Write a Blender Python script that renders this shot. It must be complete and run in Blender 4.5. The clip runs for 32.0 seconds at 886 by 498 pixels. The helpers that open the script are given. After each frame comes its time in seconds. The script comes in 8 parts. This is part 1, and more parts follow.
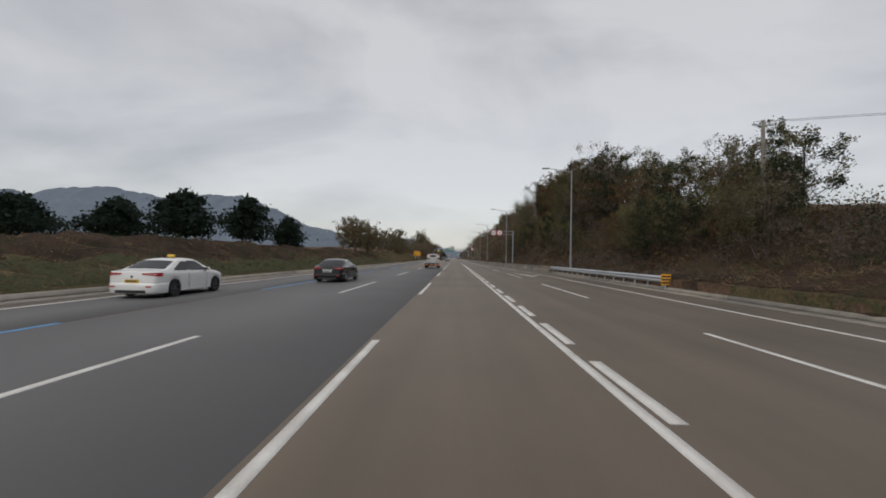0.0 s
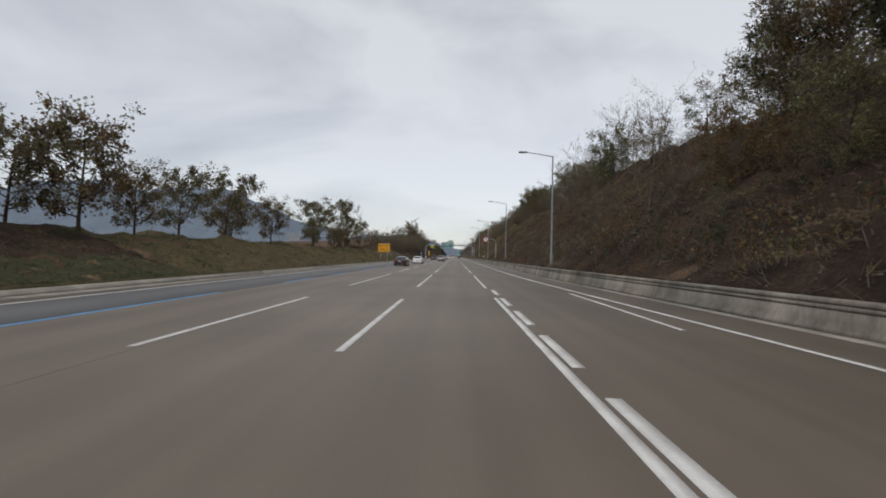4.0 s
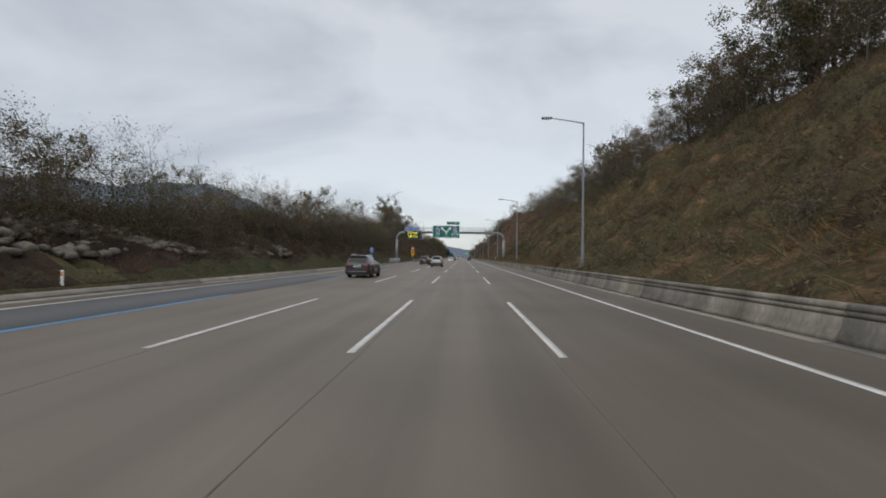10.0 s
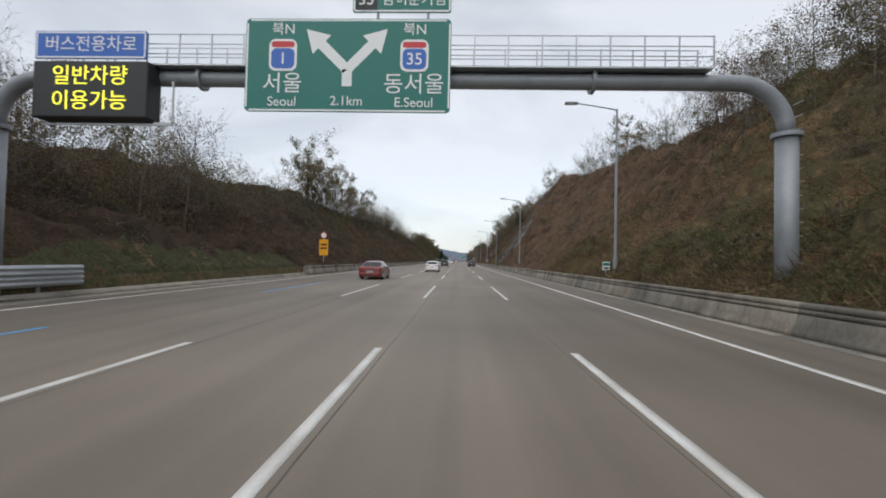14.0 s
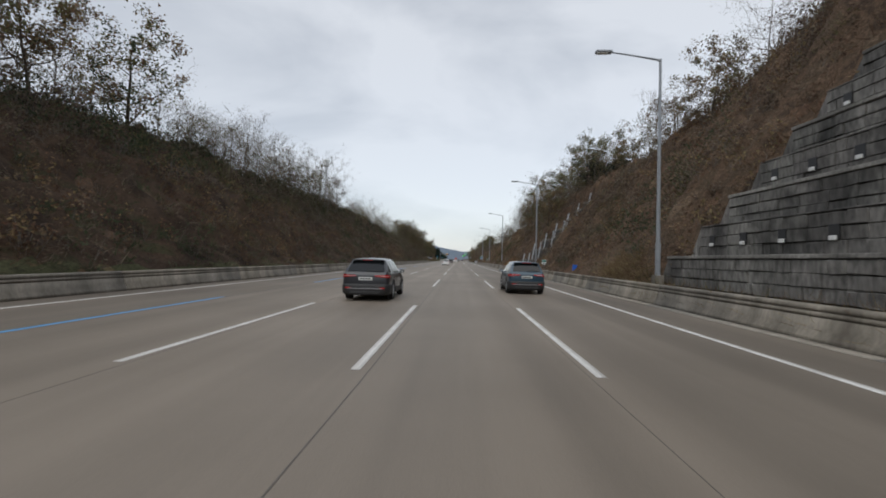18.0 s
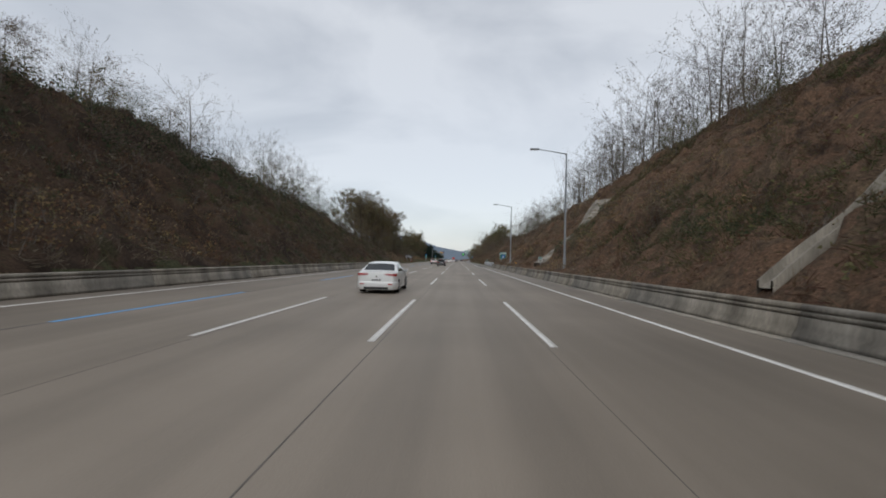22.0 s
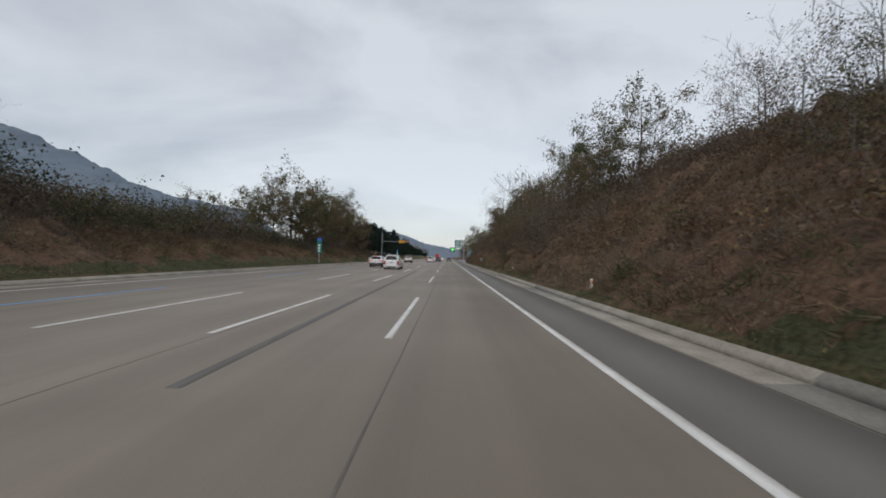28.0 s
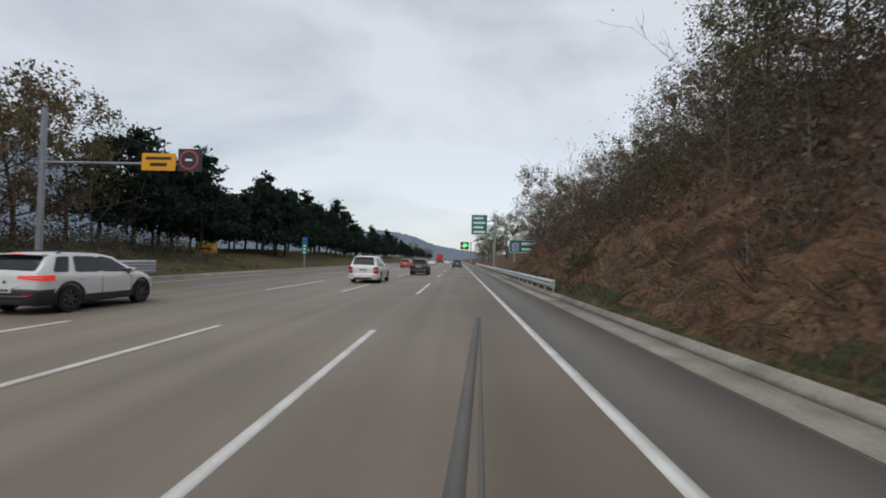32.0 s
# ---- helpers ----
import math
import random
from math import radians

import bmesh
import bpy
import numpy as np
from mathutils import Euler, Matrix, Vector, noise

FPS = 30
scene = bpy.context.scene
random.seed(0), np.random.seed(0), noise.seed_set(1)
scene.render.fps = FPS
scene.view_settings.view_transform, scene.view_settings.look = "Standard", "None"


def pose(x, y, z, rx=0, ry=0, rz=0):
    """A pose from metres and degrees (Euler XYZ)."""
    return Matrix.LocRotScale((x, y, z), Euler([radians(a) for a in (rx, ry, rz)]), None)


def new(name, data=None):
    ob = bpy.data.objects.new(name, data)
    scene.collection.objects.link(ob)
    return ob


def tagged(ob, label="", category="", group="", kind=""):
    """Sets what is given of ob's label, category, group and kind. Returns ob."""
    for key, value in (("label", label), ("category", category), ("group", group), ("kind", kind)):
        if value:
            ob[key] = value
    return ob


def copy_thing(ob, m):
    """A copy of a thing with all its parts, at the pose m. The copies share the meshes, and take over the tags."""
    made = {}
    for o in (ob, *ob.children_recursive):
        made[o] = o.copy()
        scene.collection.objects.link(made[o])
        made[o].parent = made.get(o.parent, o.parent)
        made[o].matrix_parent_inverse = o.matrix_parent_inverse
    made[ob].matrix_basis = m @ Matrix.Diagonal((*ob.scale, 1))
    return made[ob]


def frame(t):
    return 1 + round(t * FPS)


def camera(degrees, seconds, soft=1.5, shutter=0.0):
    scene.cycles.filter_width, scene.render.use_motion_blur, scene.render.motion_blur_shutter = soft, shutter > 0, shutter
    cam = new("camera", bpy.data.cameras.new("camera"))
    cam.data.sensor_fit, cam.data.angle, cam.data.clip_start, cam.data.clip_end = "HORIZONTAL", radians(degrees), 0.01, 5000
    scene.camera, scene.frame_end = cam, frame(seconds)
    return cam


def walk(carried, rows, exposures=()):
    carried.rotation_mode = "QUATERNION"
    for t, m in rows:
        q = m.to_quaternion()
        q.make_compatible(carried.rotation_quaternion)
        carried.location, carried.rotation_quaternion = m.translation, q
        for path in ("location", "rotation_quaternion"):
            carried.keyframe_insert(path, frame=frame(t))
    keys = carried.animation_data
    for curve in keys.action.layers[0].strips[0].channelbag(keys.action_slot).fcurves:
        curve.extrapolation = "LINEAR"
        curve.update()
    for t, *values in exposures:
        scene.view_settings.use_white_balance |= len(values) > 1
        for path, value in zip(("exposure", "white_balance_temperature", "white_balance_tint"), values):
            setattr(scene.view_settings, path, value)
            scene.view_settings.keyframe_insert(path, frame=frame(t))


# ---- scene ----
# The camera: a dash camera that drives along a straight motorway. y runs ahead along the road, x = 0 is the middle of its first lane.
cam = camera(90.0, 32.0, soft=1.8, shutter=0.07)
PATH = [  # seconds, x, y, z, tilt, lean, turn
    (0, -0.266, 0.000, 1.66, 91.11, -0.97, 1.51),
    (0.5, -0.235, 10.750, 1.66, 91.03, -1.06, 1.41),
    (1, -0.191, 21.500, 1.66, 90.95, -1.19, 1.28),
    (1.5, -0.147, 32.250, 1.66, 90.90, -1.31, 1.34),
    (2, -0.097, 43.000, 1.66, 90.86, -1.41, 1.55),
    (2.5, -0.038, 53.750, 1.66, 90.83, -1.47, 1.62),
    (3, 0.024, 64.500, 1.66, 90.81, -1.44, 1.53),
    (3.5, 0.084, 75.250, 1.66, 90.83, -1.31, 1.49),
    (4, 0.137, 86.000, 1.66, 90.88, -1.13, 1.54),
    (4.5, 0.189, 96.750, 1.66, 90.92, -0.94, 1.63),
    (5, 0.240, 107.500, 1.66, 90.97, -0.76, 1.71),
    (5.5, 0.290, 118.250, 1.66, 91.01, -0.58, 1.82),
    (6, 0.343, 129.000, 1.66, 91.03, -0.42, 1.93),
    (6.5, 0.402, 139.759, 1.66, 91.00, -0.29, 2.04),
    (7, 0.464, 150.538, 1.66, 90.95, -0.19, 2.16),
    (7.5, 0.516, 161.334, 1.66, 90.90, -0.08, 2.19),
    (8, 0.517, 172.150, 1.66, 90.87, -0.05, 2.12),
    (8.5, 0.436, 182.984, 1.66, 90.88, -0.14, 2.13),
    (9, 0.315, 193.838, 1.66, 90.91, -0.32, 2.30),
    (9.5, 0.200, 204.709, 1.66, 90.95, -0.54, 2.47),
    (10, 0.094, 215.600, 1.66, 90.99, -0.76, 2.56),
    (10.5, -0.006, 226.518, 1.66, 91.04, -0.98, 2.55),
    (11, -0.093, 237.471, 1.66, 91.10, -1.14, 2.39),
    (11.5, -0.154, 248.461, 1.66, 91.19, -1.15, 2.18),
    (12, -0.200, 259.486, 1.66, 91.29, -1.10, 1.94),
    (12.5, -0.244, 270.546, 1.66, 91.39, -1.04, 1.75),
    (13, -0.287, 281.643, 1.66, 91.46, -1.04, 1.86),
    (13.5, -0.328, 292.775, 1.66, 91.46, -1.13, 1.99),
    (14, -0.357, 303.968, 1.66, 91.42, -1.25, 1.98),
    (14.5, -0.371, 315.246, 1.66, 91.40, -1.31, 2.01),
    (15, -0.374, 326.611, 1.66, 91.38, -1.35, 2.03),
    (15.5, -0.374, 338.061, 1.66, 91.37, -1.38, 2.07),
    (16, -0.375, 349.596, 1.66, 91.35, -1.41, 2.10),
    (16.5, -0.375, 361.218, 1.66, 91.34, -1.45, 2.06),
    (17, -0.364, 372.925, 1.66, 91.34, -1.47, 1.91),
    (17.5, -0.334, 384.714, 1.66, 91.34, -1.44, 1.88),
    (18, -0.313, 396.582, 1.66, 91.30, -1.38, 2.01),
    (18.5, -0.324, 408.529, 1.66, 91.24, -1.34, 2.13),
    (19, -0.337, 420.554, 1.66, 91.20, -1.31, 2.16),
    (19.5, -0.332, 432.657, 1.66, 91.24, -1.27, 2.13),
    (20, -0.309, 444.839, 1.66, 91.29, -1.26, 2.10),
    (20.5, -0.269, 457.100, 1.66, 91.30, -1.30, 2.11),
    (21, -0.224, 469.443, 1.66, 91.30, -1.35, 2.07),
    (21.5, -0.177, 481.871, 1.66, 91.30, -1.41, 1.94),
    (22, -0.137, 494.386, 1.66, 91.30, -1.46, 1.81),
    (22.5, -0.109, 506.986, 1.66, 91.30, -1.51, 1.66),
    (23, -0.084, 519.671, 1.66, 91.30, -1.57, 1.54),
    (23.5, -0.050, 532.443, 1.66, 91.26, -1.66, 1.43),
    (24, 0.016, 545.300, 1.66, 91.20, -1.73, 1.26),
    (24.5, 0.164, 558.219, 1.66, 91.12, -1.73, 1.00),
    (25, 0.422, 571.175, 1.66, 91.03, -1.70, 0.73),
    (25.5, 0.772, 584.169, 1.66, 90.94, -1.68, 0.52),
    (26, 1.191, 597.200, 1.66, 90.85, -1.64, 0.36),
    (26.5, 1.661, 610.269, 1.66, 90.81, -1.63, 0.29),
    (27, 2.145, 623.375, 1.66, 90.87, -1.63, 0.33),
    (27.5, 2.590, 636.519, 1.66, 90.97, -1.64, 0.41),
    (28, 2.956, 649.700, 1.66, 91.08, -1.60, 0.61),
    (28.5, 3.226, 662.919, 1.66, 91.20, -1.44, 1.01),
    (29, 3.393, 676.175, 1.66, 91.30, -1.36, 1.48),
    (29.5, 3.478, 689.469, 1.66, 91.36, -1.53, 1.88),
    (30, 3.533, 702.800, 1.66, 91.39, -1.72, 2.14),
    (30.5, 3.585, 716.169, 1.66, 91.38, -1.71, 2.19),
    (31, 3.633, 729.575, 1.66, 91.35, -1.59, 2.13),
    (31.5, 3.675, 743.019, 1.66, 91.33, -1.48, 2.07),
    (32, 3.703, 756.500, 1.66, 91.32, -1.39, 2.02),
]
walk(cam, [(t, pose(x, y, z, a, b, c)) for t, x, y, z, a, b, c in PATH], exposures=((0, -0.14, 6800, 10), (2, -0.02, 6650, 9.7), (3, 0.05, 6600, 9.5), (8, 0.0, 6450, 8.5), (13, 0.04, 6420, 8), (14, 0.29, 6430, 8), (15, 0.27, 6420, 8), (17, 0.14, 6400, 8), (21, 0.12, 6400, 8), (23, 0.0, 6400, 8), (27, 0.0, 6400, 8), (30, 0.1, 6400, 8), (32, 0.1, 6400, 8)))

# ---- overcast sky and light ----
world = bpy.data.worlds.new("overcast_sky")
scene.world = world
world.use_nodes = True
wn, wl = world.node_tree.nodes, world.node_tree.links
wn.clear()


def wnode(kind, **settings):
    n = wn.new(kind)
    for key, value in settings.items():
        n.inputs[key.replace("_", " ")].default_value = value
    return n


sky = wn.new("ShaderNodeTexSky")
sky.sky_type = "NISHITA"
sky.sun_disc = False
sky.sun_elevation, sky.sun_rotation = radians(52), radians(-162)
coords = wn.new("ShaderNodeTexCoord")
stretch = wnode("ShaderNodeMapping", Scale=(1.0, 1.0, 2.4))
wl.new(coords.outputs["Generated"], stretch.inputs["Vector"])
clouds = wnode("ShaderNodeTexNoise", Scale=1.5, Detail=6.0, Roughness=0.5, Distortion=0.4)
wl.new(stretch.outputs[0], clouds.inputs["Vector"])
ramp = wn.new("ShaderNodeValToRGB")
ramp.color_ramp.elements[0].position, ramp.color_ramp.elements[1].position = 0.36, 0.62
ramp.color_ramp.elements[0].color = (0.52, 0.535, 0.57, 1)
ramp.color_ramp.elements[1].color = (0.92, 0.92, 0.94, 1)
wl.new(clouds.outputs["Fac"], ramp.inputs["Fac"])
deck = wnode("ShaderNodeBackground", Strength=0.66)
wl.new(ramp.outputs["Color"], deck.inputs["Color"])
blue = wnode("ShaderNodeBackground", Strength=0.034)
wl.new(sky.outputs["Color"], blue.inputs["Color"])
both = wn.new("ShaderNodeAddShader")
wl.new(deck.outputs[0], both.inputs[0])
wl.new(blue.outputs[0], both.inputs[1])
world_out = wn.new("ShaderNodeOutputWorld")
wl.new(both.outputs[0], world_out.inputs["Surface"])

sun = new("sun", bpy.data.lights.new("sun", "SUN"))
sun.data.energy, sun.data.angle, sun.data.color = 1.15, radians(75), (1.0, 0.96, 0.90)
sun.rotation_euler = (radians(38), 0, radians(-18))

# ---- materials ----
def material(name, color, rough=0.7, metal=0.0, vary=0.25, scale=3.0, fine=40.0, bump=0.15, island=0.0, tint=None, spec=0.5, obrand=0.0, stretch=(1, 1, 1)):
    """Two scales of noise over one base colour; tint is a second colour that large patches drift towards."""
    m = bpy.data.materials.new(name)
    m.use_nodes = True
    n, l = m.node_tree.nodes, m.node_tree.links
    b = n["Principled BSDF"]
    b.inputs["Roughness"].default_value, b.inputs["Metallic"].default_value = rough, metal
    b.inputs["Specular IOR Level"].default_value = spec
    co = n.new("ShaderNodeTexCoord")
    mp = n.new("ShaderNodeMapping")
    mp.inputs["Scale"].default_value = stretch
    l.new(co.outputs["Object"], mp.inputs["Vector"])
    big, small = n.new("ShaderNodeTexNoise"), n.new("ShaderNodeTexNoise")
    big.inputs["Scale"].default_value, big.inputs["Detail"].default_value = scale, 5
    small.inputs["Scale"].default_value, small.inputs["Detail"].default_value = fine, 3
    l.new(mp.outputs[0], big.inputs["Vector"])
    l.new(mp.outputs[0], small.inputs["Vector"])
    tone = n.new("ShaderNodeValToRGB")
    tone.color_ramp.elements[0].position, tone.color_ramp.elements[1].position = 0.3, 0.7
    dark = tint or tuple(c * (1 - vary) for c in color)
    tone.color_ramp.elements[0].color, tone.color_ramp.elements[1].color = (*dark, 1), (*color, 1)
    l.new(big.outputs["Fac"], tone.inputs["Fac"])
    mix = n.new("ShaderNodeMix")
    mix.data_type, mix.blend_type = "RGBA", "MULTIPLY"
    mix.inputs[0].default_value = 1.0
    span = n.new("ShaderNodeMapRange")
    span.inputs[1].default_value, span.inputs[2].default_value = 0.25, 0.75
    span.inputs[3].default_value, span.inputs[4].default_value = 1 - vary * 0.8, 1 + vary * 0.5
    l.new(small.outputs["Fac"], span.inputs[0])
    l.new(tone.outputs[0], mix.inputs[6])
    l.new(span.outputs[0], mix.inputs[7])
    last = mix.outputs[2]
    if island or obrand:
        geo = n.new("ShaderNodeNewGeometry") if island else n.new("ShaderNodeObjectInfo")
        hsv = n.new("ShaderNodeHueSaturation")
        hue, val = n.new("ShaderNodeMapRange"), n.new("ShaderNodeMapRange")
        k = island or obrand
        hue.inputs[3].default_value, hue.inputs[4].default_value = 0.5 - 0.06 * k, 0.5 + 0.06 * k
        val.inputs[3].default_value, val.inputs[4].default_value = 1 - 0.55 * k, 1 + 0.55 * k
        out = geo.outputs["Random Per Island"] if island else geo.outputs["Random"]
        l.new(out, hue.inputs[0])
        l.new(out, val.inputs[0])
        l.new(hue.outputs[0], hsv.inputs["Hue"])
        l.new(val.outputs[0], hsv.inputs["Value"])
        l.new(last, hsv.inputs["Color"])
        last = hsv.outputs[0]
    l.new(last, b.inputs["Base Color"])
    if bump:
        bp = n.new("ShaderNodeBump")
        bp.inputs["Strength"].default_value, bp.inputs["Distance"].default_value = bump, 0.02
        l.new(small.outputs["Fac"], bp.inputs["Height"])
        l.new(bp.outputs[0], b.inputs["Normal"])
    return m


def world_mapped(m, extra=None):
    """Reads the noise from the place in the world, so that alike pieces differ."""
    n, l = m.node_tree.nodes, m.node_tree.links
    geo = n.new("ShaderNodeNewGeometry")
    mp = next(x for x in n if x.type == "MAPPING")
    l.new(geo.outputs["Position"], mp.inputs["Vector"])
    return m


def plain(name, color, rough=0.5, metal=0.0, coat=0.0, glow=0.0, spec=0.5):
    m = bpy.data.materials.new(name)
    m.use_nodes = True
    b = m.node_tree.nodes["Principled BSDF"]
    b.inputs["Base Color"].default_value = (*color, 1)
    b.inputs["Roughness"].default_value, b.inputs["Metallic"].default_value = rough, metal
    b.inputs["Coat Weight"].default_value = coat
    b.inputs["Specular IOR Level"].default_value = spec
    if glow:
        b.inputs["Emission Color"].default_value, b.inputs["Emission Strength"].default_value = (*color, 1), glow
    return m


def road_material():
    """Worn concrete-coloured asphalt: lengthways tyre tracks, stains and fine aggregate."""
    m = material("worn_asphalt", (0.236, 0.202, 0.166), rough=0.62, vary=0.22, scale=0.16, fine=60, bump=0.25, tint=(0.172, 0.147, 0.120), spec=0.35)
    n, l = m.node_tree.nodes, m.node_tree.links
    b = n["Principled BSDF"]
    src = b.inputs["Base Color"].links[0].from_socket
    co = next(x for x in n if x.type == "TEX_COORD")
    # streaks along the driving direction
    mp = n.new("ShaderNodeMapping")
    mp.inputs["Scale"].default_value = (1.0, 0.025, 1.0)
    l.new(co.outputs["Object"], mp.inputs["Vector"])
    st = n.new("ShaderNodeTexNoise")
    st.inputs["Scale"].default_value, st.inputs["Detail"].default_value = 1.4, 6
    l.new(mp.outputs[0], st.inputs["Vector"])
    mr = n.new("ShaderNodeMapRange")
    mr.inputs[1].default_value, mr.inputs[2].default_value, mr.inputs[3].default_value, mr.inputs[4].default_value = 0.3, 0.7, 0.87, 1.11
    l.new(st.outputs["Fac"], mr.inputs[0])
    # oil-darkened lane middles: a wave of one lane's width across the road
    sep = n.new("ShaderNodeSeparateXYZ")
    l.new(co.outputs["Object"], sep.inputs[0])
    def math_node(op, a, bb=None):
        k = n.new("ShaderNodeMath")
        k.operation = op
        for i, v in enumerate((a, bb)):
            if v is None:
                continue
            if isinstance(v, (int, float)):
                k.inputs[i].default_value = v
            else:
                l.new(v, k.inputs[i])
        return k.outputs[0]
    wave = math_node("COSINE", math_node("MULTIPLY", sep.outputs["X"], 2 * math.pi / 1.8))
    # plus an even fall in tone across the road from right to left
    lane = math_node("ADD", math_node("MULTIPLY", wave, 0.045), math_node("ADD", math_node("MULTIPLY", sep.outputs["X"], 0.012), 1.03))
    # older, darker surface on the first stretch, paler concrete-coloured surface in the deep cutting
    age = n.new("ShaderNodeValToRGB")
    age.color_ramp.elements[0].position, age.color_ramp.elements[0].color = 0.10, (0.70, 0.70, 0.70, 1)
    age.color_ramp.elements[1].position, age.color_ramp.elements[1].color = 0.36, (0.93, 0.93, 0.93, 1)
    for at, val in ((0.005, 0.58), (0.055, 0.66), (0.22, 0.75), (0.58, 0.95), (0.64, 0.91)):
        e = age.color_ramp.elements.new(at)
        e.color = (val, val, val, 1)
    l.new(math_node("MULTIPLY", sep.outputs["Y"], 0.001), age.inputs["Fac"])
    tone = math_node("MULTIPLY", math_node("MULTIPLY", mr.outputs[0], lane), math_node("MULTIPLY", age.outputs["Color"], 1.14))
    mix = n.new("ShaderNodeMix")
    mix.data_type, mix.blend_type = "RGBA", "MULTIPLY"
    mix.inputs[0].default_value = 1.0
    l.new(src, mix.inputs[6])
    l.new(tone, mix.inputs[7])
    warm = n.new("ShaderNodeValToRGB")
    warm.color_ramp.elements[0].position, warm.color_ramp.elements[0].color = 0.06, (1.0, 0.935, 0.86, 1)
    warm.color_ramp.elements[1].position, warm.color_ramp.elements[1].color = 0.16, (1.0, 0.985, 0.965, 1)
    l.new(math_node("MULTIPLY", sep.outputs["Y"], 0.001), warm.inputs["Fac"])
    hue = n.new("ShaderNodeMix")
    hue.data_type, hue.blend_type = "RGBA", "MULTIPLY"
    hue.inputs[0].default_value = 1.0
    l.new(mix.outputs[2], hue.inputs[6])
    l.new(warm.outputs[0], hue.inputs[7])
    l.new(hue.outputs[2], b.inputs["Base Color"])
    return m


M_ROAD = road_material()
M_GREY_ROAD = material("grey_asphalt_lane", (0.128, 0.128, 0.128), rough=0.65, vary=0.2, scale=0.2, fine=60, bump=0.25, tint=(0.105, 0.105, 0.107), spec=0.35)
M_PATCH = material("dark_asphalt_patch", (0.150, 0.140, 0.130), rough=0.75, vary=0.3, scale=0.5, fine=60, bump=0.25, spec=0.3)
M_SHOULDER = material("grey_shoulder_asphalt", (0.155, 0.143, 0.128), rough=0.7, vary=0.2, scale=0.25, fine=50, bump=0.25, tint=(0.125, 0.116, 0.104), spec=0.3)
M_SEAM = material("dark_joint_sealant", (0.125, 0.108, 0.092), rough=0.6, vary=0.3, scale=2)
M_WHITE_PAINT = material("worn_white_road_paint", (0.72, 0.71, 0.68), rough=0.55, vary=0.2, scale=1.2, fine=30, tint=(0.50, 0.48, 0.45))
M_BLUE_PAINT = material("blue_road_paint", (0.10, 0.33, 0.62), rough=0.55, vary=0.25, scale=1.2, fine=30)
M_CONCRETE = material("stained_concrete", (0.31, 0.28, 0.232), rough=0.85, vary=0.35, scale=0.9, fine=14, bump=0.25, tint=(0.105, 0.092, 0.074), stretch=(1, 1, 0.22))
world_mapped(M_CONCRETE)
M_PALE_CONCRETE = material("pale_concrete", (0.34, 0.31, 0.265), rough=0.9, vary=0.3, scale=1.1, fine=18, bump=0.25, tint=(0.21, 0.19, 0.16))
M_GREY_WALL = world_mapped(material("weathered_wall_concrete", (0.275, 0.262, 0.240), rough=0.92, vary=0.7, scale=0.55, fine=7, bump=0.5, tint=(0.030, 0.029, 0.027), obrand=0.3, stretch=(1, 1, 0.35)))
M_BLACK_WALL = world_mapped(material("soot_dark_wall_concrete", (0.105, 0.102, 0.094), rough=0.92, vary=0.5, scale=0.7, fine=6, bump=0.4, tint=(0.020, 0.020, 0.019), obrand=0.35, stretch=(1, 1, 0.6)))
# weathered ledges made paler, with the light on their tops put into the colour
M_LEDGE = world_mapped(material("weathered_top_lit_ledge", (0.34, 0.325, 0.295), rough=0.9, vary=0.5, scale=0.8, fine=9, bump=0.3, tint=(0.10, 0.095, 0.085)))
M_GRASS = material("grass_verge", (0.085, 0.095, 0.035), rough=0.95, vary=0.45, scale=0.3, fine=6.0, bump=0.7, tint=(0.13, 0.10, 0.055), spec=0.1)


def mottled(name, stops, scale=0.4, fine=8.5, bump=0.9):
    """Slope cover: ragged patches of several colours with a fine leafy grain."""
    m = material(name, (1, 1, 1), rough=0.95, vary=0.0, scale=scale, fine=fine, bump=0, spec=0.08)
    n, l = m.node_tree.nodes, m.node_tree.links
    noises = [x for x in n if x.type == "TEX_NOISE"]
    big, small = noises
    big.inputs["Detail"].default_value, big.inputs["Roughness"].default_value, big.inputs["Distortion"].default_value = 9, 0.68, 0.5
    small.inputs["Detail"].default_value, small.inputs["Roughness"].default_value = 6, 0.7
    ramp = n.new("ShaderNodeValToRGB")
    els = ramp.color_ramp.elements
    for i, (at, c) in enumerate(stops):
        e = els[i] if i < 2 else els.new(at)
        e.position = at
        e.color = (*c, 1)
    l.new(big.outputs["Fac"], ramp.inputs["Fac"])
    grain = n.new("ShaderNodeMapRange")
    for i, v in ((1, 0.30), (2, 0.70), (3, 0.42), (4, 1.45)):
        grain.inputs[i].default_value = v
    l.new(small.outputs["Fac"], grain.inputs[0])
    mix = n.new("ShaderNodeMix")
    mix.data_type, mix.blend_type = "RGBA", "MULTIPLY"
    mix.inputs[0].default_value = 1.0
    l.new(ramp.outputs[0], mix.inputs[6])
    l.new(grain.outputs[0], mix.inputs[7])
    b = n["Principled BSDF"]
    l.new(mix.outputs[2], b.inputs["Base Color"])
    bp = n.new("ShaderNodeBump")
    bp.inputs["Strength"].default_value, bp.inputs["Distance"].default_value = bump, 0.12
    l.new(small.outputs["Fac"], bp.inputs["Height"])
    l.new(bp.outputs[0], b.inputs["Normal"])
    return m


